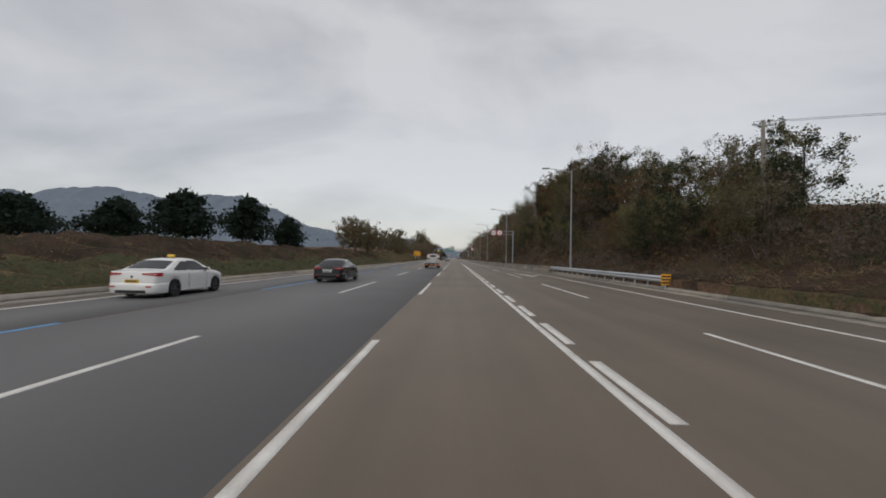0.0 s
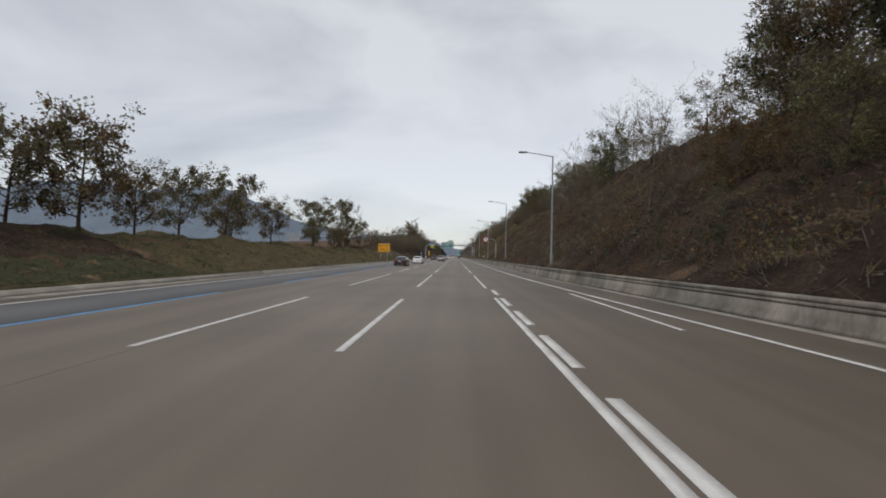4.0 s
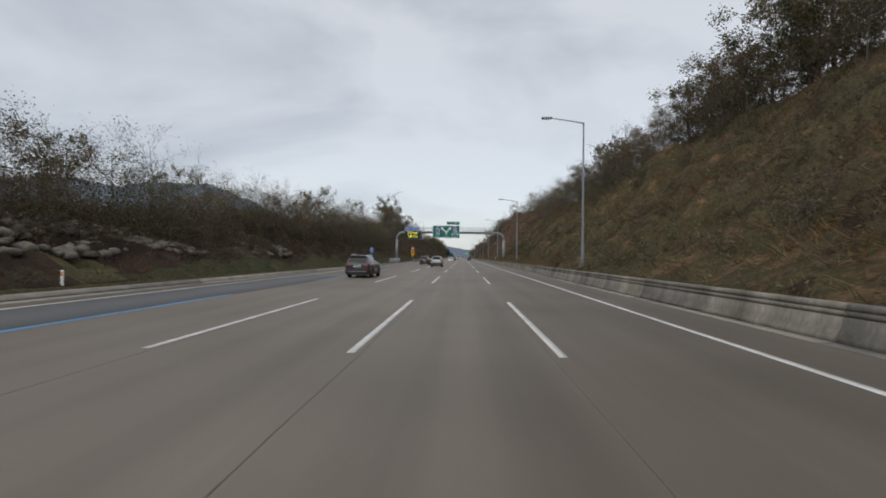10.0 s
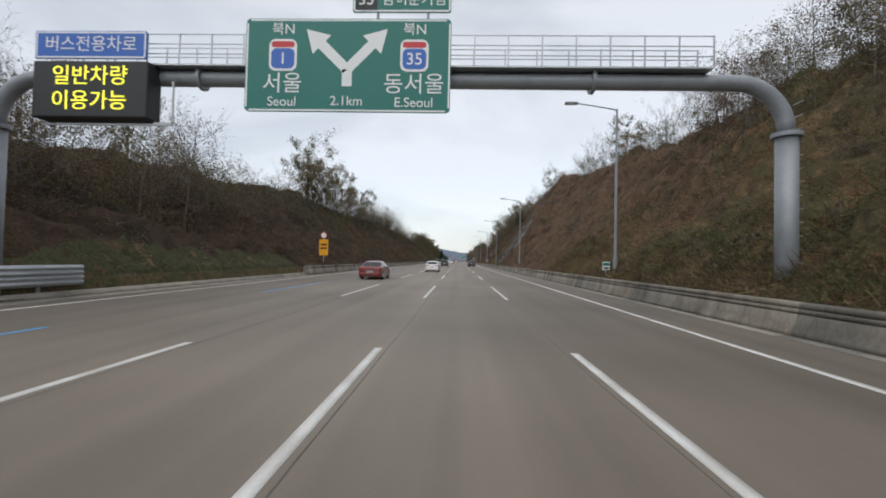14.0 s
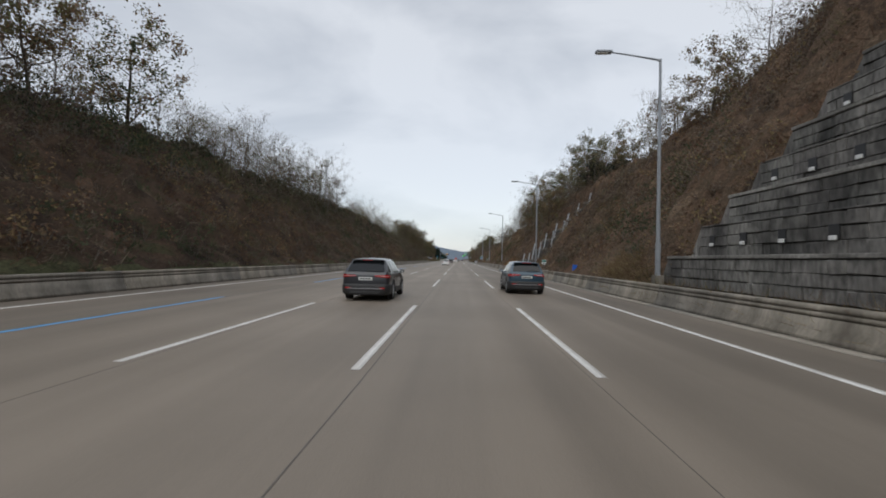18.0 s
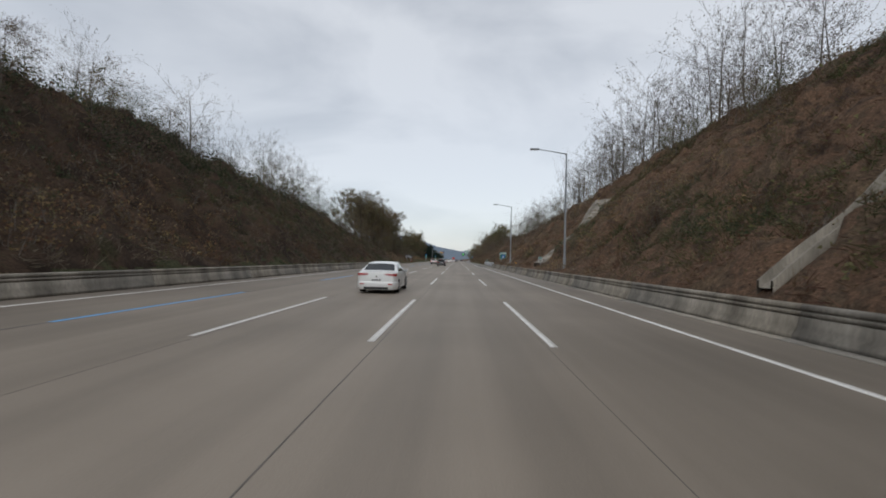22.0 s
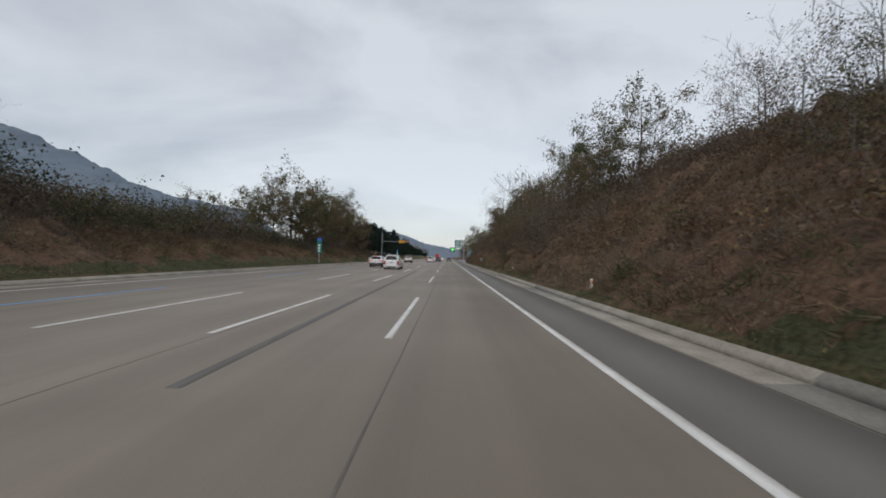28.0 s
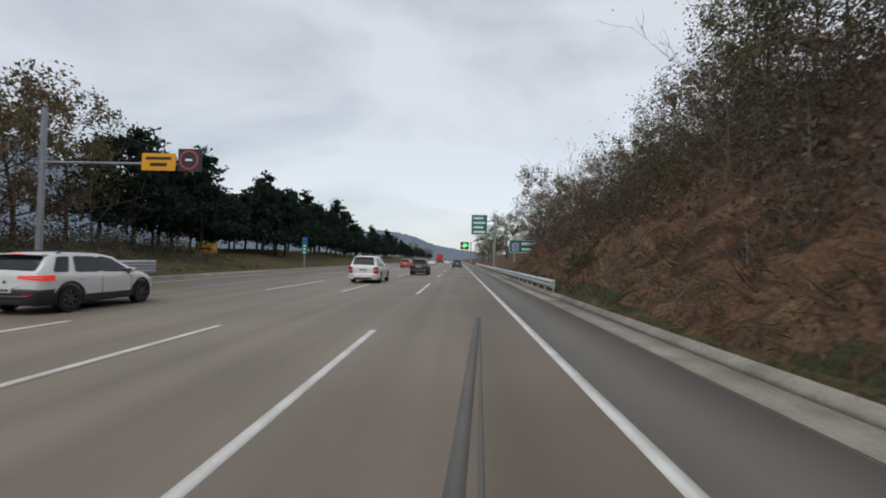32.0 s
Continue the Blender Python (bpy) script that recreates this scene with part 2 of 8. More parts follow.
UMBER, RUSSET, OLIVE, MOSS, STRAW_TONE = (0.034, 0.024, 0.018), (0.140, 0.076, 0.047), (0.105, 0.095, 0.042), (0.050, 0.060, 0.028), (0.235, 0.170, 0.095)
M_COVER_BROWN = mottled("brown_slope_cover", ((0.28, (0.030, 0.022, 0.017)), (0.74, (0.205, 0.130, 0.084)), (0.42, (0.078, 0.054, 0.039)), (0.49, (0.152, 0.095, 0.063)), (0.55, (0.086, 0.061, 0.043)), (0.63, (0.150, 0.106, 0.069))))
M_COVER_RUSSET = mottled("russet_slope_cover", ((0.28, (0.034, 0.023, 0.017)), (0.74, (0.270, 0.160, 0.098)), (0.42, (0.085, 0.054, 0.038)), (0.48, (0.200, 0.112, 0.068)), (0.54, (0.100, 0.066, 0.045)), (0.62, (0.210, 0.130, 0.080))))
M_COVER_OLIVE = mottled("olive_slope_cover", ((0.28, UMBER), (0.74, (0.225, 0.150, 0.082)), (0.41, (0.058, 0.044, 0.029)), (0.47, (0.112, 0.092, 0.048)), (0.53, (0.072, 0.064, 0.033)), (0.60, (0.165, 0.108, 0.060))))
M_COVER_DARK = mottled("dark_slope_cover", ((0.28, (0.020, 0.016, 0.013)), (0.74, (0.078, 0.064, 0.037)), (0.44, (0.043, 0.031, 0.023)), (0.56, (0.072, 0.048, 0.034)), (0.64, (0.050, 0.046, 0.027))))
M_COVER_GRASS = mottled("rough_grass_bank", ((0.30, RUSSET), (0.70, (0.19, 0.135, 0.080)), (0.39, (0.110, 0.078, 0.050)), (0.45, (0.085, 0.084, 0.040)), (0.50, (0.135, 0.100, 0.058)), (0.55, (0.070, 0.074, 0.036)), (0.61, (0.125, 0.082, 0.054))), scale=0.3)
M_COVER_ROCK = mottled("tan_rocky_slope", ((0.28, UMBER), (0.74, (0.215, 0.160, 0.112)), (0.42, (0.075, 0.053, 0.038)), (0.50, (0.140, 0.094, 0.064)), (0.57, (0.090, 0.066, 0.046)), (0.64, (0.160, 0.115, 0.080))), scale=0.5)
M_STEEL = material("galvanised_steel", (0.50, 0.52, 0.54), rough=0.45, metal=0.6, vary=0.12, scale=2, fine=20, bump=0.03)
M_GREY_METAL = material("grey_painted_steel", (0.30, 0.32, 0.345), rough=0.5, metal=0.2, vary=0.15, scale=2, fine=20, bump=0.03)
M_BARK = material("grey_brown_bark", (0.10, 0.082, 0.065), rough=0.95, vary=0.4, scale=4, fine=30, bump=0.5, spec=0.1)
M_TWIG = material("bare_twigs", (0.175, 0.155, 0.135), rough=0.95, vary=0.3, scale=4, fine=30, bump=0.2, spec=0.1)


def leaf(name, c1, c2):
    """Thin leaves: part of the light passes through them."""
    m = material(name, c1, rough=0.8, vary=0.3, scale=0.6, fine=9, bump=0, island=0.55, tint=c2, spec=0.15)
    n, l = m.node_tree.nodes, m.node_tree.links
    b = n["Principled BSDF"]
    thin, both_ways = n.new("ShaderNodeBsdfTranslucent"), n.new("ShaderNodeMixShader")
    both_ways.inputs["Fac"].default_value = 0.38
    l.new(b.inputs["Base Color"].links[0].from_socket, thin.inputs["Color"])
    l.new(b.outputs[0], both_ways.inputs[1])
    l.new(thin.outputs[0], both_ways.inputs[2])
    l.new(both_ways.outputs[0], n["Material Output"].inputs["Surface"])
    return m


# olive, rust and brown leaves lightened and greyed, with haze put into the colour
M_LEAF_OLIVE = leaf("olive_autumn_leaves", (0.190, 0.166, 0.082), (0.120, 0.112, 0.060))
M_LEAF_RUST = leaf("rust_autumn_leaves", (0.250, 0.162, 0.088), (0.155, 0.108, 0.066))
M_LEAF_BROWN = leaf("dry_brown_leaves", (0.205, 0.166, 0.128), (0.135, 0.108, 0.084))
M_LEAF_GREEN = leaf("dark_green_leaves", (0.082, 0.098, 0.052), (0.050, 0.064, 0.038))
M_LEAF_DEEP = leaf("deep_green_leaves", (0.058, 0.068, 0.036), (0.032, 0.042, 0.024))
M_LEAF_TAWNY = leaf("tawny_autumn_leaves", (0.190, 0.120, 0.056), (0.115, 0.074, 0.040))
M_NEEDLE = leaf("dark_pine_needles", (0.030, 0.048, 0.034), (0.016, 0.027, 0.021))
M_BRAMBLE = leaf("withered_bramble_leaves", (0.150, 0.112, 0.084), (0.085, 0.064, 0.050))
M_BRUSH = leaf("brown_brushwood", (0.175, 0.110, 0.070), (0.090, 0.061, 0.043))
M_BRUSH_GREEN = leaf("olive_brushwood", (0.128, 0.120, 0.058), (0.078, 0.072, 0.040))
M_STRAW = leaf("straw_grass", (0.265, 0.192, 0.112), (0.160, 0.114, 0.066))
M_TAWNY_GRASS = leaf("tawny_dry_grass", (0.285, 0.165, 0.084), (0.175, 0.104, 0.056))
M_BLADE = leaf("green_grass_blades", (0.080, 0.102, 0.042), (0.052, 0.066, 0.030))


# ---- mesh helpers ----
def part(name, bm, mat, parent=None, label="", smooth=False):
    """One bmesh as one mesh object, under a thing or a part."""
    me = bpy.data.meshes.new(name)
    bm.to_mesh(me)
    bm.free()
    for mm in (mat if isinstance(mat, (list, tuple)) else (mat,)):
        me.materials.append(mm)
    if smooth:
        me.polygons.foreach_set("use_smooth", [True] * len(me.polygons))
    ob = new(name, me)
    if parent:
        ob.parent = parent
    return tagged(ob, label)


def raw(name, verts, quads, mat, parent=None, mats_index=None, smooth=False):
    """A mesh object from arrays of corners and four-cornered faces."""
    me = bpy.data.meshes.new(name)
    verts, quads = np.asarray(verts, np.float32), np.asarray(quads, np.int32)
    me.vertices.add(len(verts))
    me.vertices.foreach_set("co", verts.ravel())
    k = quads.shape[1]
    me.loops.add(quads.size)
    me.loops.foreach_set("vertex_index", quads.ravel())
    me.polygons.add(len(quads))
    me.polygons.foreach_set("loop_start", np.arange(0, quads.size, k, dtype=np.int32))
    for mm in (mat if isinstance(mat, (list, tuple)) else (mat,)):
        me.materials.append(mm)
    if mats_index is not None:
        me.polygons.foreach_set("material_index", np.asarray(mats_index, np.int32))
    if smooth:
        me.polygons.foreach_set("use_smooth", np.ones(len(quads), bool))
    me.update(calc_edges=True)
    ob = new(name, me)
    if parent:
        ob.parent = parent
    return ob


def box(bm, x0, x1, y0, y1, z0, z1, bevel=0.0, m=None):
    made = bmesh.ops.create_cube(bm, size=1, matrix=Matrix.LocRotScale(((x0 + x1) / 2, (y0 + y1) / 2, (z0 + z1) / 2), None, (abs(x1 - x0), abs(y1 - y0), abs(z1 - z0))))
    vs = made["verts"]
    if bevel:
        es = list({e for v in vs for e in v.link_edges})
        r = bmesh.ops.bevel(bm, geom=es, offset=bevel, segments=2, affect="EDGES", profile=0.5)
        vs = list({v for f in r["faces"] for v in f.verts} | {v for v in vs if v.is_valid})
    if m is not None:
        bmesh.ops.transform(bm, matrix=m, verts=[v for v in vs if v.is_valid])
    return bm


def boxes(*specs, bevel=0.0):
    bm = bmesh.new()
    for s in specs:
        box(bm, *s, bevel=bevel)
    return bm


def tube(bm, a, b, r0, r1=None, sides=10):
    """A tapered round bar from a to b."""
    a, b = Vector(a), Vector(b)
    d = b - a
    turn = d.to_track_quat("Z", "Y").to_matrix().to_4x4()
    bmesh.ops.create_cone(bm, cap_ends=True, segments=sides, radius1=r0, radius2=r0 if r1 is None else r1, depth=d.length,
                          matrix=Matrix.Translation((a + b) / 2) @ turn)
    return bm


def pipe(bm, points, r, sides=8):
    """A round bar bent along points, in one skin."""
    rings = []
    pts = [Vector(p) for p in points]
    for i, p in enumerate(pts):
        d = (pts[min(i + 1, len(pts) - 1)] - pts[max(i - 1, 0)]).normalized()
        q = d.to_track_quat("Z", "Y")
        rr = r[i] if isinstance(r, (list, tuple)) else r
        rings.append([bm.verts.new(p + q @ Vector((rr * math.cos(2 * math.pi * k / sides), rr * math.sin(2 * math.pi * k / sides), 0))) for k in range(sides)])
    for r0, r1 in zip(rings, rings[1:]):
        for k in range(sides):
            bm.faces.new((r0[k], r0[(k + 1) % sides], r1[(k + 1) % sides], r1[k]))
    bm.faces.new(rings[0][::-1])
    bm.faces.new(rings[-1])
    return bm


def sweep(name, section, ys, xs, zs, mat, parent=None):
    """A closed cross-section (x, z) carried along the road through the given stations."""
    k = len(section)
    sec = np.array(section)
    verts = np.concatenate([np.c_[sec[:, 0] + x, np.full(k, y), sec[:, 1] + z] for x, y, z in zip(xs, ys, zs)])
    quads = []
    for i in range(len(ys) - 1):
        for j in range(k):
            quads.append((i * k + j, i * k + (j + 1) % k, (i + 1) * k + (j + 1) % k, (i + 1) * k + j))
    ob = raw(name, verts, quads, mat, parent)
    bm = bmesh.new()
    bm.from_mesh(ob.data)
    bm.verts.ensure_lookup_table()
    bm.faces.new([bm.verts[j] for j in range(k)])
    bm.faces.new([bm.verts[(len(ys) - 1) * k + j] for j in range(k)])
    bmesh.ops.recalc_face_normals(bm, faces=bm.faces)
    bm.to_mesh(ob.data)
    bm.free()
    return ob


def words(text, size, mat, parent, place, name="lettering", turn=(90, 0, 0), sx=1.0):
    """Flat lettering with the built-in font, standing on a sign that faces back along the road."""
    cu = bpy.data.curves.new(name, "FONT")
    cu.body, cu.size, cu.align_x, cu.align_y, cu.extrude = text, size, "CENTER", "CENTER", 0.004
    ob = new(name, cu)
    dg = bpy.context.evaluated_depsgraph_get()
    me = bpy.data.meshes.new_from_object(ob.evaluated_get(dg))
    bpy.data.objects.remove(ob)
    me.materials.clear()
    me.materials.append(mat)
    ob = new(name, me)
    ob.parent = parent
    ob.matrix_basis = pose(*place, *turn) @ Matrix.Diagonal((sx, 1, 1, 1))
    return ob


# ---- the lie of the land ----
Y0, Y1 = -160.0, 1500.0
EDGE_R = lambda y: float(np.interp(y, [50, 122], [9.1, 5.45]))       # white line at the outer edge
WALL_R = lambda y: EDGE_R(y) + 2.25                                    # face of barrier or kerb on that side
WALL_L = -14.4
RIGHT = np.array([(-160, 4, 14), (0, 4, 14), (45, 5, 14), (75, 9, 15), (110, 13, 18), (150, 15, 20), (250, 16, 21), (330, 15, 20), (385, 18, 18), (398, 19, 13.5), (420, 19, 14.5), (432, 17, 18), (450, 14, 14), (472, 14, 14), (484, 16, 18),
                  (540, 16, 19), (590, 13, 19), (640, 10, 17), (700, 11, 17), (780, 11, 15), (860, 6, 14), (950, 3, 14), (1500, 3, 14)], float)   # y, crest height, run
LEFT = np.array([(-160, 2.2, 8), (150, 2.5, 8), (210, 3.0, 9), (245, 4, 10), (290, 6.5, 13), (335, 8.5, 16), (375, 12, 17), (470, 13, 17), (540, 13.5, 18), (585, 11, 18), (610, 7, 16), (640, 4.5, 11),
                 (660, 3.8, 10), (710, 3.4, 10), (760, 2.2, 10), (1500, 2, 10)], float)


def crest(side, y):
    tab = RIGHT if side > 0 else LEFT
    return float(np.interp(y, tab[:, 0], tab[:, 1])), float(np.interp(y, tab[:, 0], tab[:, 2]))


WALLS = ((400.2, 418.3, 9.75, 0.7, 1.36, 0.95, 0.55), (455.0, 468.6, 9.85, 0.4, 1.55, 1.62, 0.0))   # from, to, face x, foot z, then rise, set-back and narrowing of each step


def walled(x, y):
    return any(a < y < b - n * max(0, x - x0) / k - (0.4 if n else 0) and x0 - 0.12 < x < x0 + (10.3 if r < 1.5 else 9.6) for a, b, x0, z0, r, k, n in WALLS)


def land(x, y):
    """Height of the ground beside the road."""
    side = 1 if x > 0 else -1
    d = x - (WALL_R(y) + 0.6) if side > 0 else (WALL_L - 0.6) - x
    h, run = crest(side, y)
    if d < 0:
        return 0.0
    base = 0.25 if (side < 0 and y < 300) or y > 600 else 0.62
    u = min(d / run, 1.0)
    smooth = u * u * (3 - 2 * u) * 0.35 + u * 0.65
    rough = noise.noise(Vector((x * 0.11, y * 0.06, 3.1))) * 1.1 + noise.noise(Vector((x * 0.35, y * 0.3, 7.7))) * 0.55
    z = base + (h - base) * smooth + rough * min(d / 5, 1.0) * (0.4 + h / 16)
    if side > 0:
        for a, b, x0, z0, r, k, n in WALLS:
            if x0 - 1.5 < x < x0 + 11 and a - 5 < y < b + 5:
                end = b - n * max(0, x - x0) / k
                step = z0 + r * (x - x0) / k
                if a - 0.2 < y < end:
                    z = min(z, step - 0.9)
                elif z > step + 0.15:   # the slope eases down to the ends of the wall
                    f = min(1.0, max(a - y, y - end) / 5)
                    z = step + 0.15 + (z - step - 0.15) * f * f * (3 - 2 * f)
    return max(z, 0.0) + (min(max(0, d - run), 60) * 0.05 if side > 0 else max(0, min(d - run, 10)) * 0.03 * (y > 260) - min(max(0, d - run - 8), 150) * 0.05)


# ---- ground, road and markings ----
def ground_sheet():
    """One sheet: far plain, verges and both cuttings; it dips under the road."""
    offs = [-3000, -900, -300, -120, -75, -60, -50, -44, -39, -35, -32, -29.5, -27.5, -25.5, -24, -22.5, -21, -19.5, -18.2, -17, -16.2, -15.5, -15.02]
    offs_r = [0.62, 1.1, 1.8, 2.6, 3.6, 4.8, 6, 7.2, 8.5, 10, 11.5, 13, 14.5, 16, 18, 20, 22.5, 26, 31, 38, 50, 70, 120, 300, 900, 3000]
    ys = [-1500.0, -400.0] + list(np.arange(Y0, 900, 3.0)) + list(np.arange(900, Y1, 15.0)) + [1800.0, 2500.0, 4500.0]
    verts, quads, idx = [], [], []
    for y in ys:
        yy = min(max(y, Y0), Y1)
        row = [(x, land(x, yy) if x > -400 else 2.0) for x in offs] + [(-14.9, -0.3), (WALL_R(yy) + 0.5, -0.3)]
        row += [(WALL_R(yy) + d, land(WALL_R(yy) + d, yy) if d < 400 else 3.0) for d in offs_r]
        verts += [(x, y, z) for x, z in row]
    k = len(offs) + 2 + len(offs_r)
    for i in range(len(ys) - 1):
        for j in range(k - 1):
            quads.append((i * k + j, i * k + j + 1, (i + 1) * k + j + 1, (i + 1) * k + j))
            yy, left = ys[i], j < len(offs)
            grassy = (left and (yy < 250 or yy > 630) and j > 9) or (left and j > 19) or (not left and (yy > 606 or yy < 20) and j < len(offs) + (3 if yy > 0 and yy > 100 else 9))
            idx.append(1 if grassy else 0)
    return tagged(raw("ground", verts, quads, [M_COVER_BROWN, M_COVER_GRASS], mats_index=idx, smooth=True), "brown leaf-littered cutting slopes and grassy verges beside the motorway", "ground", kind="structure")


ground = ground_sheet()


def road_sheet():
    ys = list(np.arange(Y0, 160, 8.0)) + list(np.arange(160, Y1 + 1, 40.0))
    verts, quads = [], []
    for y in ys:
        xr = WALL_R(y) + 0.3
        verts += [(WALL_L - 0.3, y, 0), (xr, y, 0), (xr, y, -0.4), (WALL_L - 0.3, y, -0.4)]
    for i in range(len(ys) - 1):
        for j in range(4):
            quads.append((i * 4 + j, i * 4 + (j + 1) % 4, i * 4 + 4 + (j + 1) % 4, i * 4 + 4 + j))
    ob = raw("road", verts, quads, M_ROAD)
    return tagged(ob, "worn brown-grey asphalt motorway with several marked lanes", "road", kind="structure")


road = road_sheet()


def strip(name, x, y0, y1, w, mat, z=0.004, step=40.0, parent=road, x_end=None):
    """A painted line or seam lying on the road."""
    n = max(2, int((y1 - y0) / step) + 1)
    verts, quads = [], []
    for y in np.linspace(y0, y1, n):
        xx = x(y) if callable(x) else x if x_end is None else x + (x_end - x) * (y - y0) / (y1 - y0)
        verts += [(xx - w / 2, y, 0.0008), (xx - w / 2, y, z), (xx + w / 2, y, z), (xx + w / 2, y, 0.0008)]
    for i in range(n - 1):
        for j in range(3):
            quads.append((i * 4 + j, i * 4 + 4 + j, i * 4 + 5 + j, i * 4 + 1 + j))
    return raw(name, verts, quads, mat, parent)


DASH = 9.1
# phase of the dashes per stretch: (from, to, first dash, period) for the line at x = -1.8
DASHES = ((-160, 52, -0.3, 20.0), (52, 112, 61.9, 15.8), (112, 158, 130.3, 15.0), (158, 573, 163.1, 20.0), (573, 1500, 579.5, 19.78))


def dash_starts(shift=0.0):
    for a, b, first, period in DASHES:
        k = math.ceil((a - first - shift) / period)
        while first + shift + k * period < min(b, 1300):
            yield first + shift + k * period
            k += 1


dash_mesh = strip("lane_dash", 0, 0, DASH, 0.15, M_WHITE_PAINT, step=DASH)
first_dash = True
for lane_x, y_from, y_to, shift in ((-1.8, -160, 1500, 0.0), (-5.4, -160, 1500, 0.0), (1.8, 105, 1500, 0.0)):
    for y in dash_starts(shift):
        if y_from <= y < y_to:
            o = dash_mesh if first_dash else new("lane_dash", dash_mesh.data)
            first_dash = False
            o.parent = road
            o.location = (lane_x, y, 0)
strip("edge_line", lambda y: EDGE_R(y), Y0, Y1, 0.18, M_WHITE_PAINT, step=12)
strip("edge_line", -12.95, Y0, Y1, 0.18, M_WHITE_PAINT)
strip("solid_lane_line", 1.8, Y0, 104, 0.16, M_WHITE_PAINT)
for y in np.arange(4.6 - 4.2 * 37, 108, 4.2):
    strip("short_dash", 2.05, y, y + 2.75, 0.2, M_WHITE_PAINT, step=4)
for y in np.arange(0.2 - 19.3 * 8, 100, 19.3):
    strip("slip_road_dash", 5.6, y, y + 10.3, 0.15, M_WHITE_PAINT, step=11)
for y in dash_starts(1.1):
    strip("bus_lane_dash", -9.35, y, y + 9.2, 0.18, M_BLUE_PAINT, step=10)


# ---- barriers, kerbs and guard rails ----
BARRIER = ((-0.03, 0.0), (0.0, 0.12), (0.11, 0.30), (0.155, 0.53), (0.205, 0.535), (0.205, 0.565), (0.165, 0.57), (0.175, 0.655), (0.225, 0.66), (0.225, 0.69), (0.185, 0.695), (0.20, 0.79), (0.27, 0.82), (0.42, 0.82), (0.44, 0.79), (0.5, 0.0))
KERB = ((0.0, 0.0), (0.07, 0.10), (0.15, 0.185), (0.20, 0.205), (0.42, 0.21), (0.44, 0.19), (0.44, 0.0))


def barrier(side, y0, y1, label):
    """Slip-formed concrete barrier, cast in lengths with joints between them."""
    thing = new("concrete_barrier")
    y = y0
    while y < y1:
        e = min(y + 10.0, y1)
        ys = np.linspace(y + 0.008, e - 0.008, 3)
        sec = BARRIER if side > 0 else tuple((-x, z) for x, z in BARRIER)
        sweep("barrier_segment", sec, ys, [WALL_R(q) if side > 0 else WALL_L for q in ys], [0] * 3, M_CONCRETE, thing)
        if side > 0:
            g = ((-0.40, 0.0), (-0.40, 0.008), (-0.034, 0.02), (-0.034, 0.0))
            sweep("gutter_slab", g, ys, [WALL_R(q) for q in ys], [0] * 3, M_PALE_CONCRETE, thing)
        y = e
    return tagged(thing, label, "barrier", kind="structure")


def kerb(side, y0, y1):
    thing = new("kerb")
    y = y0
    while y < y1:
        e = min(y + 20.0, y1)
        ys = np.linspace(y + 0.006, e - 0.006, 3)
        sec = KERB if side > 0 else tuple((-x, z) for x, z in KERB)
        xs = [WALL_R(q) + 0.40 if side > 0 else WALL_L - 0.2 for q in ys]
        sweep("kerb_stone", sec, ys, xs, [0] * 3, M_PALE_CONCRETE, thing)
        g = ((-0.72, 0.0), (-0.72, 0.012), (-0.004, 0.02), (-0.004, 0.0))
        sweep("gutter_slab", g if side > 0 else tuple((-x, z) for x, z in g), ys, xs, [0] * 3, M_PALE_CONCRETE, thing)
        y = e
    return tagged(thing, "low pale concrete kerb with a gutter strip", "kerb", kind="structure")


W_BEAM = ((0.0, 0.0), (0.03, 0.05), (0.08, 0.09), (0.08, 0.13), (0.02, 0.18), (0.02, 0.22), (0.08, 0.27), (0.08, 0.31), (0.03, 0.35), (0.0, 0.40),
          (-0.012, 0.40), (0.015, 0.345), (0.065, 0.305), (0.065, 0.275), (0.005, 0.225), (0.005, 0.175), (0.065, 0.125), (0.065, 0.095), (0.015, 0.055), (-0.012, 0.0))


def guard_rail(side, y0, y1, offset=0.45, beams=1):
    """Corrugated steel beam on posts."""
    thing = new("guard_rail")
    xs = lambda q: (WALL_R(q) + offset) if side > 0 else (WALL_L - offset)
    sec = tuple((-side * x * 1.0, z) for x, z in W_BEAM)
    ys = np.linspace(y0, y1, max(3, int((y1 - y0) / 4) + 1))
    for k in range(beams):
        sweep("beam", sec, ys, [xs(q) for q in ys], [0.42 + 0.36 * k] * len(ys), M_STEEL, thing)
    for y in np.arange(y0 + 0.4, y1, 2.0):
        bm = tube(bmesh.new(), (xs(y) + side * 0.10, y, 0.0), (xs(y) + side * 0.10, y, 0.45 + 0.36 * beams), 0.06, sides=8)
        part("post", bm, M_STEEL, thing)
    part("end_cap", boxes((xs(y0) - 0.12, xs(y0) + 0.06, y0 - 0.25, y0, 0.42, 0.82 + 0.36 * (beams - 1)), bevel=0.04), M_STEEL, thing)
    return tagged(thing, "corrugated galvanised steel guard rail on round posts", "guard rail")


barrier(1, 55, 596, "weathered concrete crash barrier with dark stains along the road")
barrier(-1, 345, 606, "weathered concrete crash barrier at the foot of the cutting")
kerb(1, -160, 55)
kerb(1, 596, 1300)
kerb(-1, -160, 345)
kerb(-1, 606, 1300)
rails = [guard_rail(1, 25.8, 55), guard_rail(1, 596, 626.8, beams=2), guard_rail(1, 777.5, 870, beams=1), guard_rail(-1, 306.5, 320.6, beams=2), guard_rail(-1, 750, 783, beams=2)]


